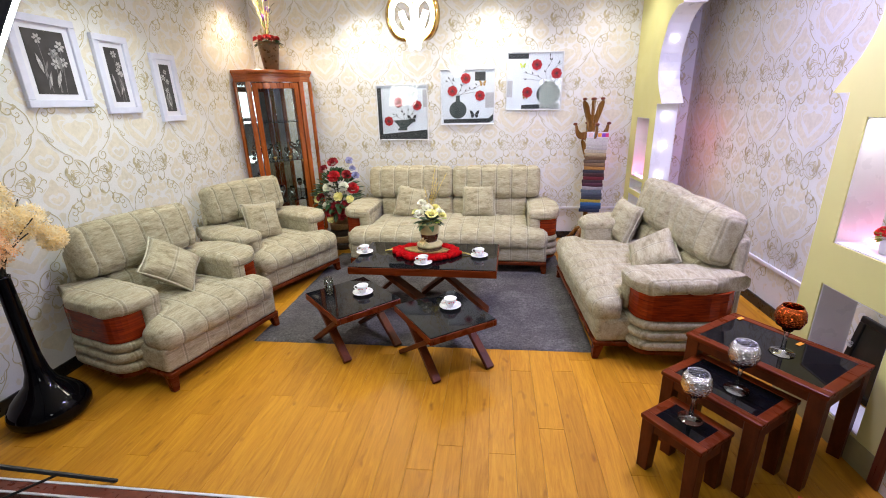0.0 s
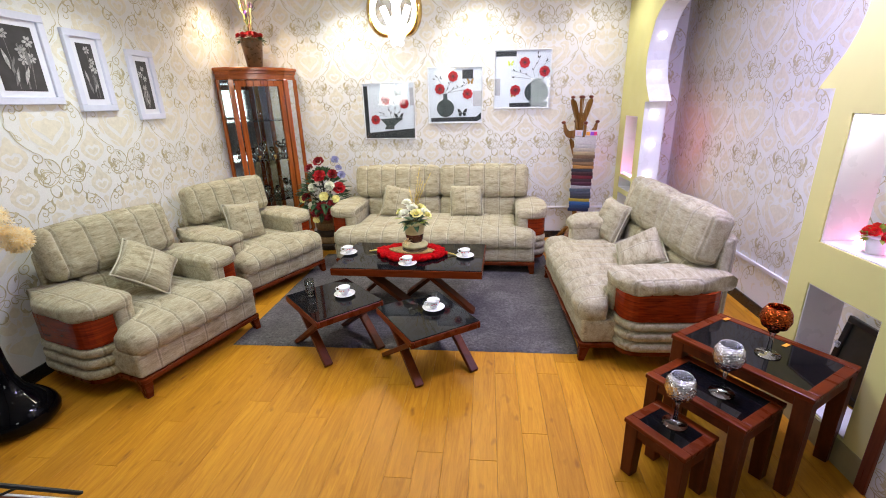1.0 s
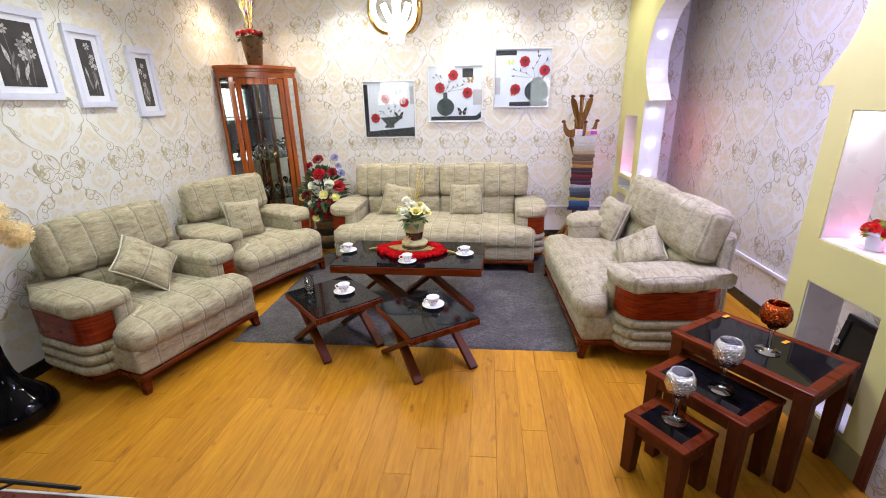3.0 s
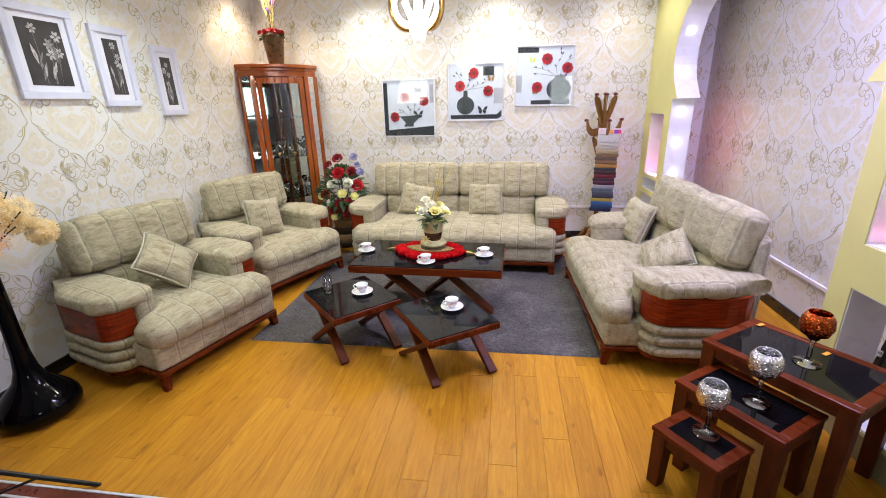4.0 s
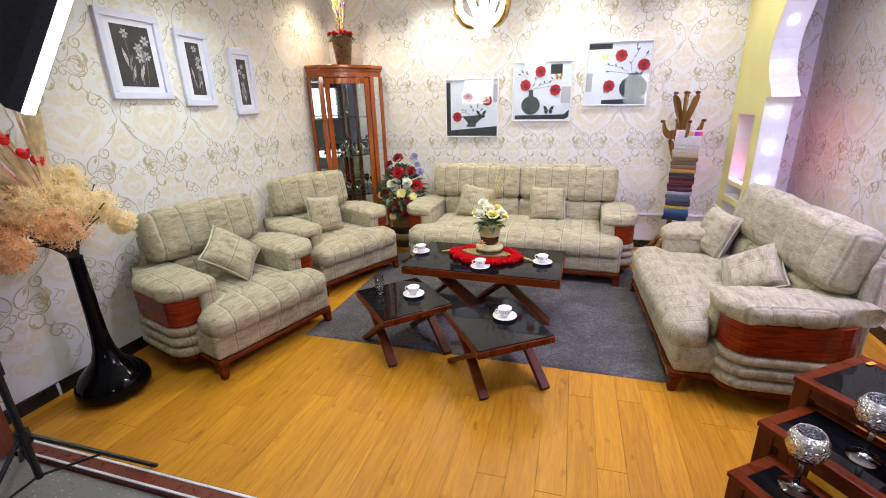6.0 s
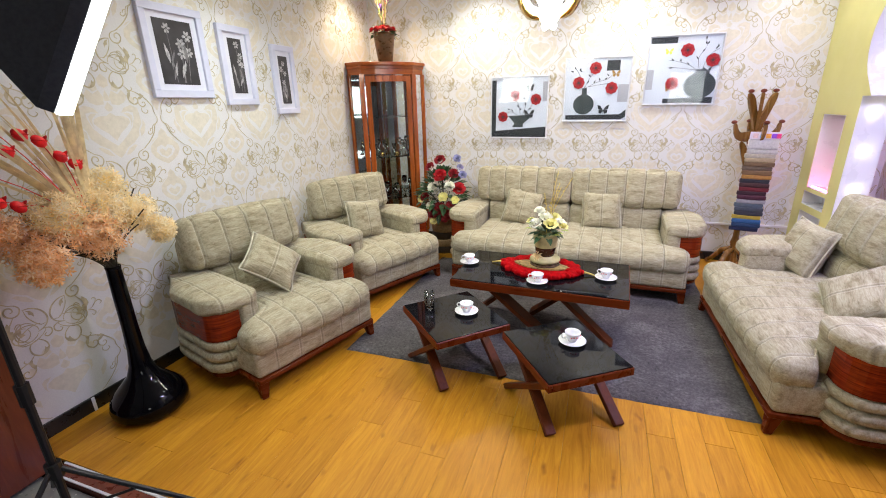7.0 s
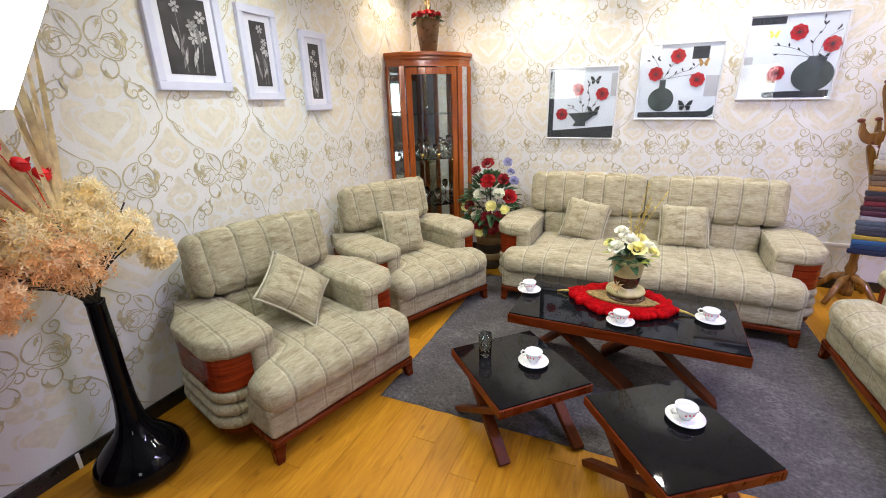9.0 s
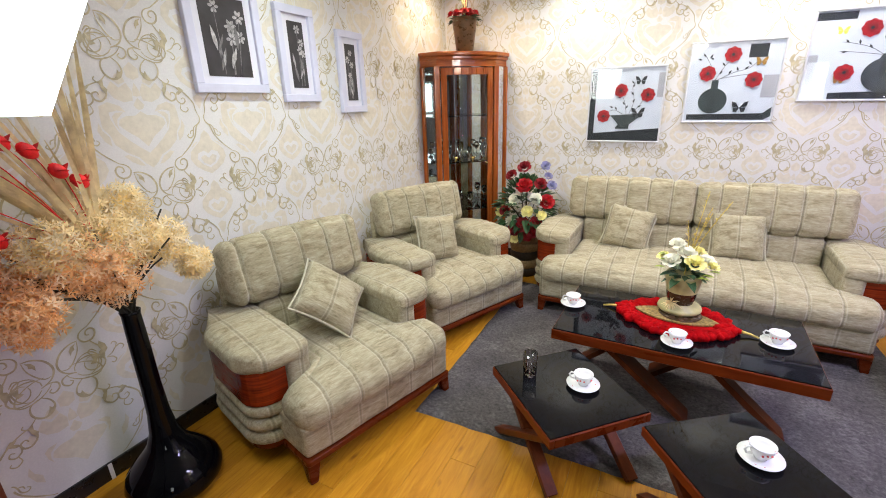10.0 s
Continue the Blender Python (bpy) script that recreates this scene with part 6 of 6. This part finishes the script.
def paint_bowl(ob, w, h, y):
    art("dark_block", [(-w / 2, -h / 2), (w / 2, -h / 2), (w / 2, -h * 0.32), (-w / 2 + 0.02, -h * 0.40)], ART_BLACK, ob, y)
    art("dark_band", [(-w / 2, -h / 2), (-w * 0.42, -h / 2), (-w * 0.42, h * 0.46), (-w / 2, h * 0.46)], ART_BLACK, ob, y - 0.001)
    art("grey_block", [(w * 0.42, h * 0.1), (w / 2, h * 0.1), (w / 2, h * 0.42), (w * 0.42, h * 0.42)], ART_GREY, ob, y)
    art("bowl", [(-0.06 * 1, -h * 0.33), (0.05, -h * 0.33), (0.05, -h * 0.27), (0.13, -h * 0.16), (0.15, -h * 0.12), (-0.11, -h * 0.14), (-0.07, -h * 0.21), (-0.04, -h * 0.27), (-0.06, -h * 0.31)], ART_SLATE, ob, y - 0.003)
    twig(ob, [(0.02, -0.08), (0.0, 0.02), (-0.04, 0.10)], y, leaves=((0.0, 0.0, 120), (-0.03, 0.06, 170), (0.01, -0.03, 60)))
    twig(ob, [(0.04, -0.08), (0.07, 0.03), (0.05, 0.14), (0.07, 0.18)], y, leaves=((0.06, 0.02, 60), (0.06, 0.08, 120), (0.05, 0.14, 60), (0.06, 0.17, 130)))
    twig(ob, [(0.0, -0.08), (-0.08, -0.04), (-0.14, -0.06)], y, leaves=((-0.06, -0.04, 120), (-0.09, -0.02, 160)))
    twig(ob, [(0.05, -0.08), (0.12, 0.0), (0.16, 0.08)], y, leaves=((0.10, -0.02, 30),))
    flower_disc(ob, -0.04, 0.12, 0.057, y - 0.004)
    flower_disc(ob, 0.175, 0.08, 0.057, y - 0.004)
    flower_disc(ob, -0.165, -0.09, 0.055, y - 0.004)
    butterfly(ob, 0.11, 0.19, 0.045, y - 0.004, ART_BLACK)
    butterfly(ob, 0.11, -0.07, 0.055, y - 0.006, ART_BLACK)


def paint_vase(ob, w, h, y):
    art("dark_shelf", [(-w / 2 + 0.02, -h / 2 + 0.01), (w * 0.42, -h / 2 + 0.01), (w * 0.42, -h * 0.40), (-w / 2 + 0.02, -h * 0.41)], ART_BLACK, ob, y)
    art("shelf_end", [(w * 0.42, -h / 2 + 0.01), (w * 0.49, -h * 0.44), (w * 0.49, -h * 0.32), (w * 0.40, -h * 0.40)], ART_SLATE, ob, y - 0.001)
    art("grey_block", [(w * 0.34, -h * 0.2), (w / 2, -h * 0.2), (w / 2, h * 0.08), (w * 0.34, h * 0.08)], ART_GREY, ob, y)
    art("dark_square", [(w * 0.14, h * 0.30), (w * 0.34, h * 0.30), (w * 0.34, h * 0.46), (w * 0.14, h * 0.46)], ART_BLACK, ob, y)
    art("vase_shape", disc(-0.11, -0.135, 0.098, 0.095, 26), ART_SLATE, ob, y - 0.003)
    art("vase_neck", [(-0.135, -0.06), (-0.085, -0.06), (-0.088, 0.02), (-0.132, 0.02)], ART_SLATE, ob, y - 0.0045)
    twig(ob, [(-0.11, 0.02), (-0.08, 0.09), (-0.02, 0.18)], y, leaves=((-0.09, 0.06, 60), (-0.06, 0.12, 130)))
    twig(ob, [(-0.11, 0.02), (-0.14, 0.10), (-0.20, 0.20)], y, leaves=((-0.14, 0.17, 150), (-0.17, 0.18, 60), (-0.20, 0.19, 120), (-0.22, 0.17, 160)))
    twig(ob, [(-0.10, 0.02), (0.0, 0.07), (0.10, 0.10), (0.16, 0.16)], y, leaves=((-0.03, 0.06, 60), (0.03, 0.08, 110), (0.07, 0.09, 40), (0.11, 0.12, 130)))
    twig(ob, [(-0.08, 0.03), (0.05, 0.05), (0.14, 0.06)], y)
    for p in ((-0.02, 0.20), (-0.17, 0.07), (0.14, 0.015)):
        flower_disc(ob, *p, 0.058, y - 0.004)
    butterfly(ob, 0.08, -0.19, 0.055, y - 0.004, ART_BLACK)
    butterfly(ob, 0.17, 0.14, 0.04, y - 0.004, ART_GOLD)


def paint_jar(ob, w, h, y):
    art("dark_bar", [(-w / 2 + 0.005, h * 0.40), (-w * 0.12, h * 0.40), (-w * 0.12, h * 0.485), (-w / 2 + 0.005, h * 0.485)], ART_BLACK, ob, y)
    art("grey_block", [(-w / 2, -h * 0.28), (-w * 0.40, -h * 0.28), (-w * 0.40, h * 0.02), (-w / 2, h * 0.02)], ART_GREY, ob, y)
    art("dark_shelf", [(-w * 0.22, -h / 2 + 0.005), (w * 0.48, -h / 2 + 0.005), (w * 0.48, -h * 0.40), (-w * 0.22, -h * 0.42)], ART_BLACK, ob, y)
    art("jar", disc(0.16, -0.13, 0.13, 0.115, 26), ART_SLATE, ob, y - 0.003)
    art("jar_neck", [(0.10, -0.04), (0.215, -0.04), (0.20, 0.005), (0.115, 0.005)], ART_SLATE, ob, y - 0.0045)
    twig(ob, [(0.14, 0.0), (0.12, 0.10), (0.17, 0.20), (0.15, 0.26)], y, leaves=((0.12, 0.09, 130), (0.14, 0.15, 50), (0.17, 0.21, 120), (0.17, 0.21, 60), (0.16, 0.25, 100)))
    twig(ob, [(0.12, 0.0), (0.04, 0.05), (-0.06, 0.08), (-0.12, 0.09)], y, leaves=((0.05, 0.04, 120), (-0.02, 0.07, 100), (-0.08, 0.08, 130), (-0.08, 0.03, 200)))
    twig(ob, [(0.11, 0.0), (-0.02, 0.02), (-0.12, 0.03)], y)
    twig(ob, [(0.16, 0.0), (0.20, 0.12), (0.28, 0.18)], y, leaves=((0.19, 0.08, 100), (0.24, 0.17, 50), (0.26, 0.18, 90)))
    for p in ((0.02, 0.17), (0.235, 0.08), (-0.07, -0.11)):
        flower_disc(ob, *p, 0.058, y - 0.004)
    butterfly(ob, -0.13, 0.16, 0.035, y - 0.004, ART_LIME)
    butterfly(ob, 0.20, -0.01, 0.035, y - 0.006, ART_BLACK)
    butterfly(ob, -0.09, -0.16, 0.035, y - 0.004, ART_GOLD)


wall_art("framed picture of red flowers in a bowl", -1.030, 1.512, 0.60, 0.62, 0.6, paint_bowl)
wall_art("framed picture of red flowers in a round vase", -0.272, 1.660, 0.615, 0.60, 0.6, paint_vase)
wall_art("framed picture of red flowers beside a jar", 0.464, 1.802, 0.61, 0.605, 1.2, paint_jar)


def white_frame(label, y0, y1, z0, z1, inner, seed):
    w, h = y1 - y0, z1 - z0
    ob = thing("white_framed_photo", label, "picture", pose(LEFT + 0.002, (y0 + y1) / 2, (z0 + z1) / 2, 0, 0, 90), "white framed photographs")
    b = 0.045
    bar_frame(w, h, b, 0.030, ob, WHITE_FRAME)
    part("mat_board", box((-w / 2 + b, -0.012, -h / 2 + b), (w / 2 - b, -0.004, h / 2 - b)), MAT_BOARD, ob, "white mat board")
    iw, ih = inner
    part("photo_print", plate([(-iw / 2, -ih / 2), (iw / 2, -ih / 2), (iw / 2, ih / 2), (-iw / 2, ih / 2)], -0.0125, 0.0015), PHOTO_DARK, ob, "black and white flower photograph")
    rr = random.Random(seed)
    n = 6 if iw > 0.2 else 4
    for k in range(n):
        cx = rr.uniform(-0.34, 0.34) * iw
        cz = ih * (0.36 - 0.50 * k / n) + rr.uniform(-0.02, 0.02)
        r = rr.uniform(0.026, 0.036) if iw > 0.2 else rr.uniform(0.020, 0.028)
        bm = bmesh.new()
        for j in range(6):
            a = j * math.pi / 3 + rr.uniform(-0.15, 0.15)
            ca, sa = math.cos(a), math.sin(a)
            lens = [(0.12, 0.0), (0.5, 0.24), (0.85, 0.20), (1.0, 0.0), (0.85, -0.20), (0.5, -0.24)]
            join(bm, plate([(cx + r * (p * ca - q * sa), cz + r * (p * sa + q * ca)) for p, q in lens], -0.0142 - 0.0001 * j, 0.0008))
        part("pale_flower", bm, PHOTO_LIGHT, ob)
        foot = cx * 0.6 + rr.uniform(-0.01, 0.01)
        part("flower_stem", plate([(cx - 0.0014, cz - r * 0.6), (cx + 0.0014, cz - r * 0.6), (foot + 0.0018, -0.47 * ih), (foot - 0.0018, -0.47 * ih)], -0.0136, 0.0005), PHOTO_GREY, ob)
    for k in range(9 if iw > 0.2 else 5):
        cx, cz, tilt = rr.uniform(-0.30, 0.30) * iw, rr.uniform(-0.30, 0.02) * ih, rr.uniform(-0.5, 0.5)
        long = rr.uniform(0.035, 0.060)
        pts = [(cx + long * (p * math.sin(tilt) + q), cz + long * p * math.cos(tilt)) for p, q in ((-1, 0.0), (-0.3, 0.20), (0.4, 0.16), (1, 0.0), (0.4, -0.14), (-0.3, -0.18))]
        part("pale_leaf", plate(pts, -0.0150 - 0.0001 * k, 0.0007), PHOTO_GREY if k % 2 else PHOTO_LIGHT, ob)
    return ob


white_frame("wide white framed black and white flower photograph", 2.638, 3.078, 1.655, 2.185, (0.265, 0.37), 3)
white_frame("narrow white framed black and white flower photograph", 3.195, 3.500, 1.606, 2.140, (0.125, 0.37), 5)
white_frame("narrow white framed flower photograph beside the cabinet", 3.715, 3.990, 1.530, 2.063, (0.110, 0.37), 9)

# ---------------------------------------------------------------- chandelier over the coffee table
ch = thing("chandelier", "gold ring chandelier with glowing white bands", "chandelier", pose(-0.53, 3.52, 0))
for k, (cx, turn, lean, r) in enumerate(((-0.072, 16, 12, 0.104), (0.072, -18, -12, 0.104))):
    m = pose(cx, 0, 2.185, 90, 0, turn) @ pose(0, 0, 0, 0, lean, 0)
    n = 40
    ring_o, ring_g = bmesh.new(), bmesh.new()
    for bmx, r0, r1, hw in ((ring_o, r, r + 0.018, 0.024), (ring_g, r - 0.030, r - 0.001, 0.018)):
        rows = []
        for i in range(n):
            a = 2 * math.pi * i / n
            rows.append([bmx.verts.new(m @ Vector((rr * math.cos(a), rr * 1.30 * math.sin(a), z))) for rr, z in ((r0, -hw), (r1, -hw), (r1, hw), (r0, hw))])
        # the gold bow stays open on its inner side
        shown = [i for i in range(n) if bmx is ring_g or (math.cos(2 * math.pi * i / n) * (-1, 1)[k] > -0.30)]
        for i in shown:
            a, b = rows[i], rows[(i + 1) % n]
            for j in range(4):
                bmx.faces.new((a[j], a[(j + 1) % 4], b[(j + 1) % 4], b[j]))
            if bmx is ring_o and (i + 1) % n not in shown:
                bmx.faces.new(b)
            if bmx is ring_o and (i - 1) % n not in shown:
                bmx.faces.new(a[::-1])
    hoop = part("hoop", ring_o, GOLD, ch, "polished gold hoop", True)
    part("led_band", ring_g, LED_WARM, hoop, "glowing white LED band")
for k, sx in enumerate((-1, 1)):
    pts = [(sx * 0.10, 0.0, 2.25), (sx * 0.075, 0.01, 2.18), (sx * 0.03, 0.02, 2.08), (-sx * 0.01, 0.02, 2.00), (-sx * 0.03, 0.0, 1.985)]
    part("light_tube", tube([p for a, b, c in zip(pts, pts[1:], pts[2:]) for p in bezier(Vector(a).lerp(Vector(b), 0.5), b, Vector(b).lerp(Vector(c), 0.5), 4)[:-1]] + [pts[-1]], 0.020, 8), LED_WARM, ch, "glowing white light tube", True)
part("suspension_rod", tube([(0, 0, 2.24), (0, 0, HIGH - 0.03)], 0.008, 8), GOLD, ch)
part("ceiling_rose", lathe([(0.0, HIGH - 0.045), (0.09, HIGH - 0.04), (0.10, HIGH - 0.002), (0.0, HIGH - 0.002)], 24), GOLD, ch, "", True)
part("crystal_lamp", lathe([(0.0, 1.985), (0.03, 1.99), (0.055, 2.03), (0.05, 2.10), (0.02, 2.16), (0.02, 2.25), (0.0, 2.25)], 20), LED_WARM, ch, "glowing central lamp", True)

for dx, dy in DOWNLIGHTS:
    dl = thing("downlight", "round recessed ceiling downlight", "ceiling light", pose(dx, dy, HIGH - 0.02), "ceiling downlights")
    part("downlight_ring", lathe([(0.045, 0.019), (0.06, 0.019), (0.06, 0.012), (0.047, 0.008)], 20), WHITE_PAINT, dl, "", True)
    part("downlight_lens", lathe([(0.0, 0.017), (0.045, 0.017), (0.045, 0.0185), (0.0, 0.0185)], 20), LENS_LED, dl, "glowing lens")

# ---------------------------------------------------------------- coat stand with fabric swatches
cs = thing("coat_stand", "carved honey-brown wooden coat stand by the arch", "coat stand", pose(1.07, 5.17, 0))
part("pole", lathe([(0.0, 0.05), (0.045, 0.05), (0.05, 0.10), (0.035, 0.16), (0.028, 0.22), (0.040, 0.26), (0.026, 0.32), (0.022, 0.9), (0.024, 1.30), (0.03, 1.36), (0.02, 1.40), (0.0, 1.40)], 16), COAT_WOOD, cs, "", True)
for k in range(4):
    a = radians(45 + 90 * k)
    d = Vector((math.cos(a), math.sin(a), 0))
    part("stand_foot", tube([d * 0.02 + Vector((0, 0, 0.20)), d * 0.10 + Vector((0, 0, 0.17)), d * 0.18 + Vector((0, 0, 0.07)), d * 0.24 + Vector((0, 0, 0.02))], 0.030, 8, taper=0.6), COAT_WOOD, cs, "curved carved foot", True)


UPRIGHT = [(0.0, 1.26), (0.030, 1.27), (0.058, 1.36), (0.098, 1.46), (0.132, 1.565), (0.112, 1.585), (0.075, 1.555), (0.052, 1.49), (0.030, 1.43), (0.0, 1.40)]
SIDEWAYS = [(0.0, 1.19), (0.085, 1.185), (0.140, 1.205), (0.170, 1.255), (0.178, 1.335), (0.156, 1.335), (0.142, 1.285), (0.108, 1.258), (0.055, 1.275), (0.0, 1.295)]


def hook(outline, turn, drop=0.0, size=1.0):
    """A hook sawn from thick board with a turned knob on its tip."""
    m = Matrix.Rotation(radians(turn), 4, "Z")
    pts = [(x * size, z - drop) for x, z in smooth_path(outline, 3)]
    bm = plate(pts, 0.013, 0.026)
    bmesh.ops.bevel(bm, geom=[e for e in bm.edges if abs(e.verts[0].co.y - e.verts[1].co.y) < 0.001], offset=0.004, segments=1, affect="EDGES")
    ob = part("hook", moved(bm, m), COAT_WOOD, cs, "sawn antler-shaped hook")
    kn = bmesh.new()
    tip = max(outline, key=lambda p: p[1])
    bmesh.ops.create_icosphere(kn, subdivisions=2, radius=0.021, matrix=m @ Matrix.Translation((tip[0] * size, 0, tip[1] - drop + 0.016)) @ Matrix.Diagonal((1.15, 1.15, 0.8, 1)))
    part("hook_knob", kn, TRIM_WOOD, ob, "", True)


for turn in (20, 70, 200, 250):
    hook(UPRIGHT, turn + 5)
for turn in (5, 95, 185, 275):
    hook(SIDEWAYS, turn)
hook(UPRIGHT, 180, 0.40, 0.8)
hook(UPRIGHT, 235, 0.42, 0.8)
sw = thing("fabric_swatches", "hanging ladder of folded fabric swatches in many colours", "fabric samples", pose(1.075, 5.045, 0, 0, 1.4, -4))
COL = [(0.62, 0.60, 0.58), (0.56, 0.54, 0.51), (0.50, 0.44, 0.35), (0.44, 0.34, 0.20), (0.20, 0.12, 0.06), (0.13, 0.09, 0.06), (0.20, 0.11, 0.05), (0.45, 0.22, 0.05), (0.03, 0.03, 0.04), (0.05, 0.012, 0.015), (0.16, 0.01, 0.02), (0.04, 0.012, 0.02),
       (0.07, 0.01, 0.03), (0.40, 0.38, 0.42), (0.10, 0.13, 0.17), (0.06, 0.07, 0.10), (0.04, 0.04, 0.06), (0.50, 0.36, 0.05), (0.02, 0.10, 0.26), (0.015, 0.05, 0.14), (0.01, 0.02, 0.07)]
z = 1.215
for k, c in enumerate(COL):
    h = 0.085 if k == 0 else 0.0362
    part("swatch", moved(soft(0.215, 0.030, h, 0.006, 0.003, step=0.06, seed=k), pose(0.006 * math.sin(k * 2.1), 0.003 * (k % 3), z - h / 2)), plain("swatch_cloth", tuple(v * 0.8 for v in c), 0.75, 0, 0.15, 60, 0.2), sw, "", True)
    z -= h - 0.0005
card = part("colour_card", box((-0.108, -0.022, 1.216), (0.108, -0.010, 1.275), 0.002), plain("printed_card", (0.70, 0.62, 0.68), 0.4, 0, 0.1, 20, 0), sw, "bright printed card")
for k, (x, c) in enumerate(((-0.07, (0.7, 0.5, 0.5)), (-0.02, (0.05, 0.35, 0.6)), (0.02, (0.8, 0.35, 0.05)), (0.06, (0.25, 0.05, 0.5)), (0.09, (0.75, 0.05, 0.2)))):
    part("card_print", box((x - 0.018, -0.0245, 1.225), (x + 0.018, -0.0222, 1.262)), plain("card_ink", c, 0.4, 0, 0.2, 60, 0), card)

# ---------------------------------------------------------------- cable trunking, niche flowers, dark frame
tr = thing("cable_trunking", "slim white plastic cable trunking on the wall", "cable duct")
part("duct", box((0.62, BACK - 0.016, 0.365), (1.535, BACK - 0.0025, 0.388), 0.002), PLASTIC_WHITE, tr)
tr2 = thing("cable_trunking", "white plastic cable trunking ending in a socket box", "cable duct")
part("duct", box((ALC - 0.018, 3.0, 0.352), (ALC - 0.0025, 5.3, 0.378), 0.002), PLASTIC_WHITE, tr2)
sock = part("socket_box", box((ALC - 0.05, 2.90, 0.325), (ALC - 0.0025, 3.02, 0.40), 0.006), PLASTIC_WHITE, tr2, "white socket box")
part("socket_plate", box((ALC - 0.054, 2.915, 0.338), (ALC - 0.0505, 3.005, 0.388), 0.002), PLASTIC_WHITE, sock)

rnd = random.Random(77)
NP = PART @ Vector((0.09, -3.235, 0.933))
nf = thing("potted_flowers", "white pot of artificial red flowers in the niche", "flower pot", Matrix.Translation(NP) @ Matrix.Scale(0.76, 4))
part("pot", lathe([(0.0, 0.0), (0.040, 0.0), (0.043, 0.01), (0.056, 0.085), (0.060, 0.09), (0.053, 0.09), (0.0, 0.08)], 22), PLASTIC_WHITE, nf, "", True)
bm = bmesh.new()
for k in range(60):
    p, v = dome(rnd, (0, 0, 0.10), 0.05, 0.6)
    leaf(bm, p, v, rnd.uniform(0.03, 0.055), 0.5)
part("foliage", bm, LIGHT_LEAF, nf, "yellow-green leaves")
for k in range(16):
    p, v = dome(rnd, (0, 0, 0.118), 0.055, 0.5)
    part("flower", rose(bmesh.new(), p, 0.026, v, k), BRIGHT_RED_PETAL, nf)

df = thing("leaning_frame", "ornate black picture frame leaning in the alcove", "picture frame", pose(2.03, 2.435, 0.002, 0, 0, -90) @ pose(0, 0, 0, -9, 0, 0) @ Matrix.Scale(0.62, 4))
part("frame_panel", box((-0.26, -0.012, 0.02), (0.26, 0.0, 0.66)), plain("dark_canvas", (0.02, 0.022, 0.020), 0.4, 0, 0.4, 5, 0.05), df, "dark canvas")
for lo, hi in (((-0.31, -0.03, 0.0), (0.31, 0.008, 0.06)), ((-0.31, -0.03, 0.62), (0.31, 0.008, 0.68)), ((-0.31, -0.03, 0.06), (-0.25, 0.008, 0.62)), ((0.25, -0.03, 0.06), (0.31, 0.008, 0.62))):
    part("frame_bar", box(lo, hi, 0.008), BLACK_METAL, df)
for x, z in ((-0.28, 0.40), (-0.28, 0.10), (0.28, 0.60)):
    part("silver_boss", rose(bmesh.new(), (x, -0.03, z), 0.03, (0, -1, 0), 5), SILVER_FRAME, df, "silver floral boss")
tagged(part("red_tag", box((-0.03, -0.011, 0), (0.03, 0.011, 0.0012)), RED_STICKER, at=pose(1.330, 1.735, 0.0005, 0, 0, -38)), "red sticker on the floor by the table leg", "sticker")

# ---------------------------------------------------------------- floor planks, last
rnd = random.Random(5)
floor_ob = bpy.data.objects["floor"]
PLANK_W, PLANK_L = 0.128, 1.22
shared = {}
x = 0.015 - 22 * PLANK_W
while x < 2.18:
    left = max(x, LEFT + 0.002)
    w = min(x + PLANK_W, 2.19) - left
    y = SILL - rnd.uniform(0.05, 1.1)
    while y < BACK:
        y0, y1 = max(SILL, y), min(BACK - 0.001, y + PLANK_L)
        if y1 - y0 > 0.03:
            key = (round(w, 4), round(y1 - y0, 3))
            if key not in shared:
                shared[key] = mesh_of(box((0.0004, 0.0005, -0.012), (w - 0.0004, y1 - y0 - 0.0005, 0.0), 0.0009, None, 1), "plank", OAK)
            ob = new("plank", shared[key])
            ob.parent = floor_ob
            ob.location = (left, y0, 0)
        y += PLANK_L
    x += PLANK_W
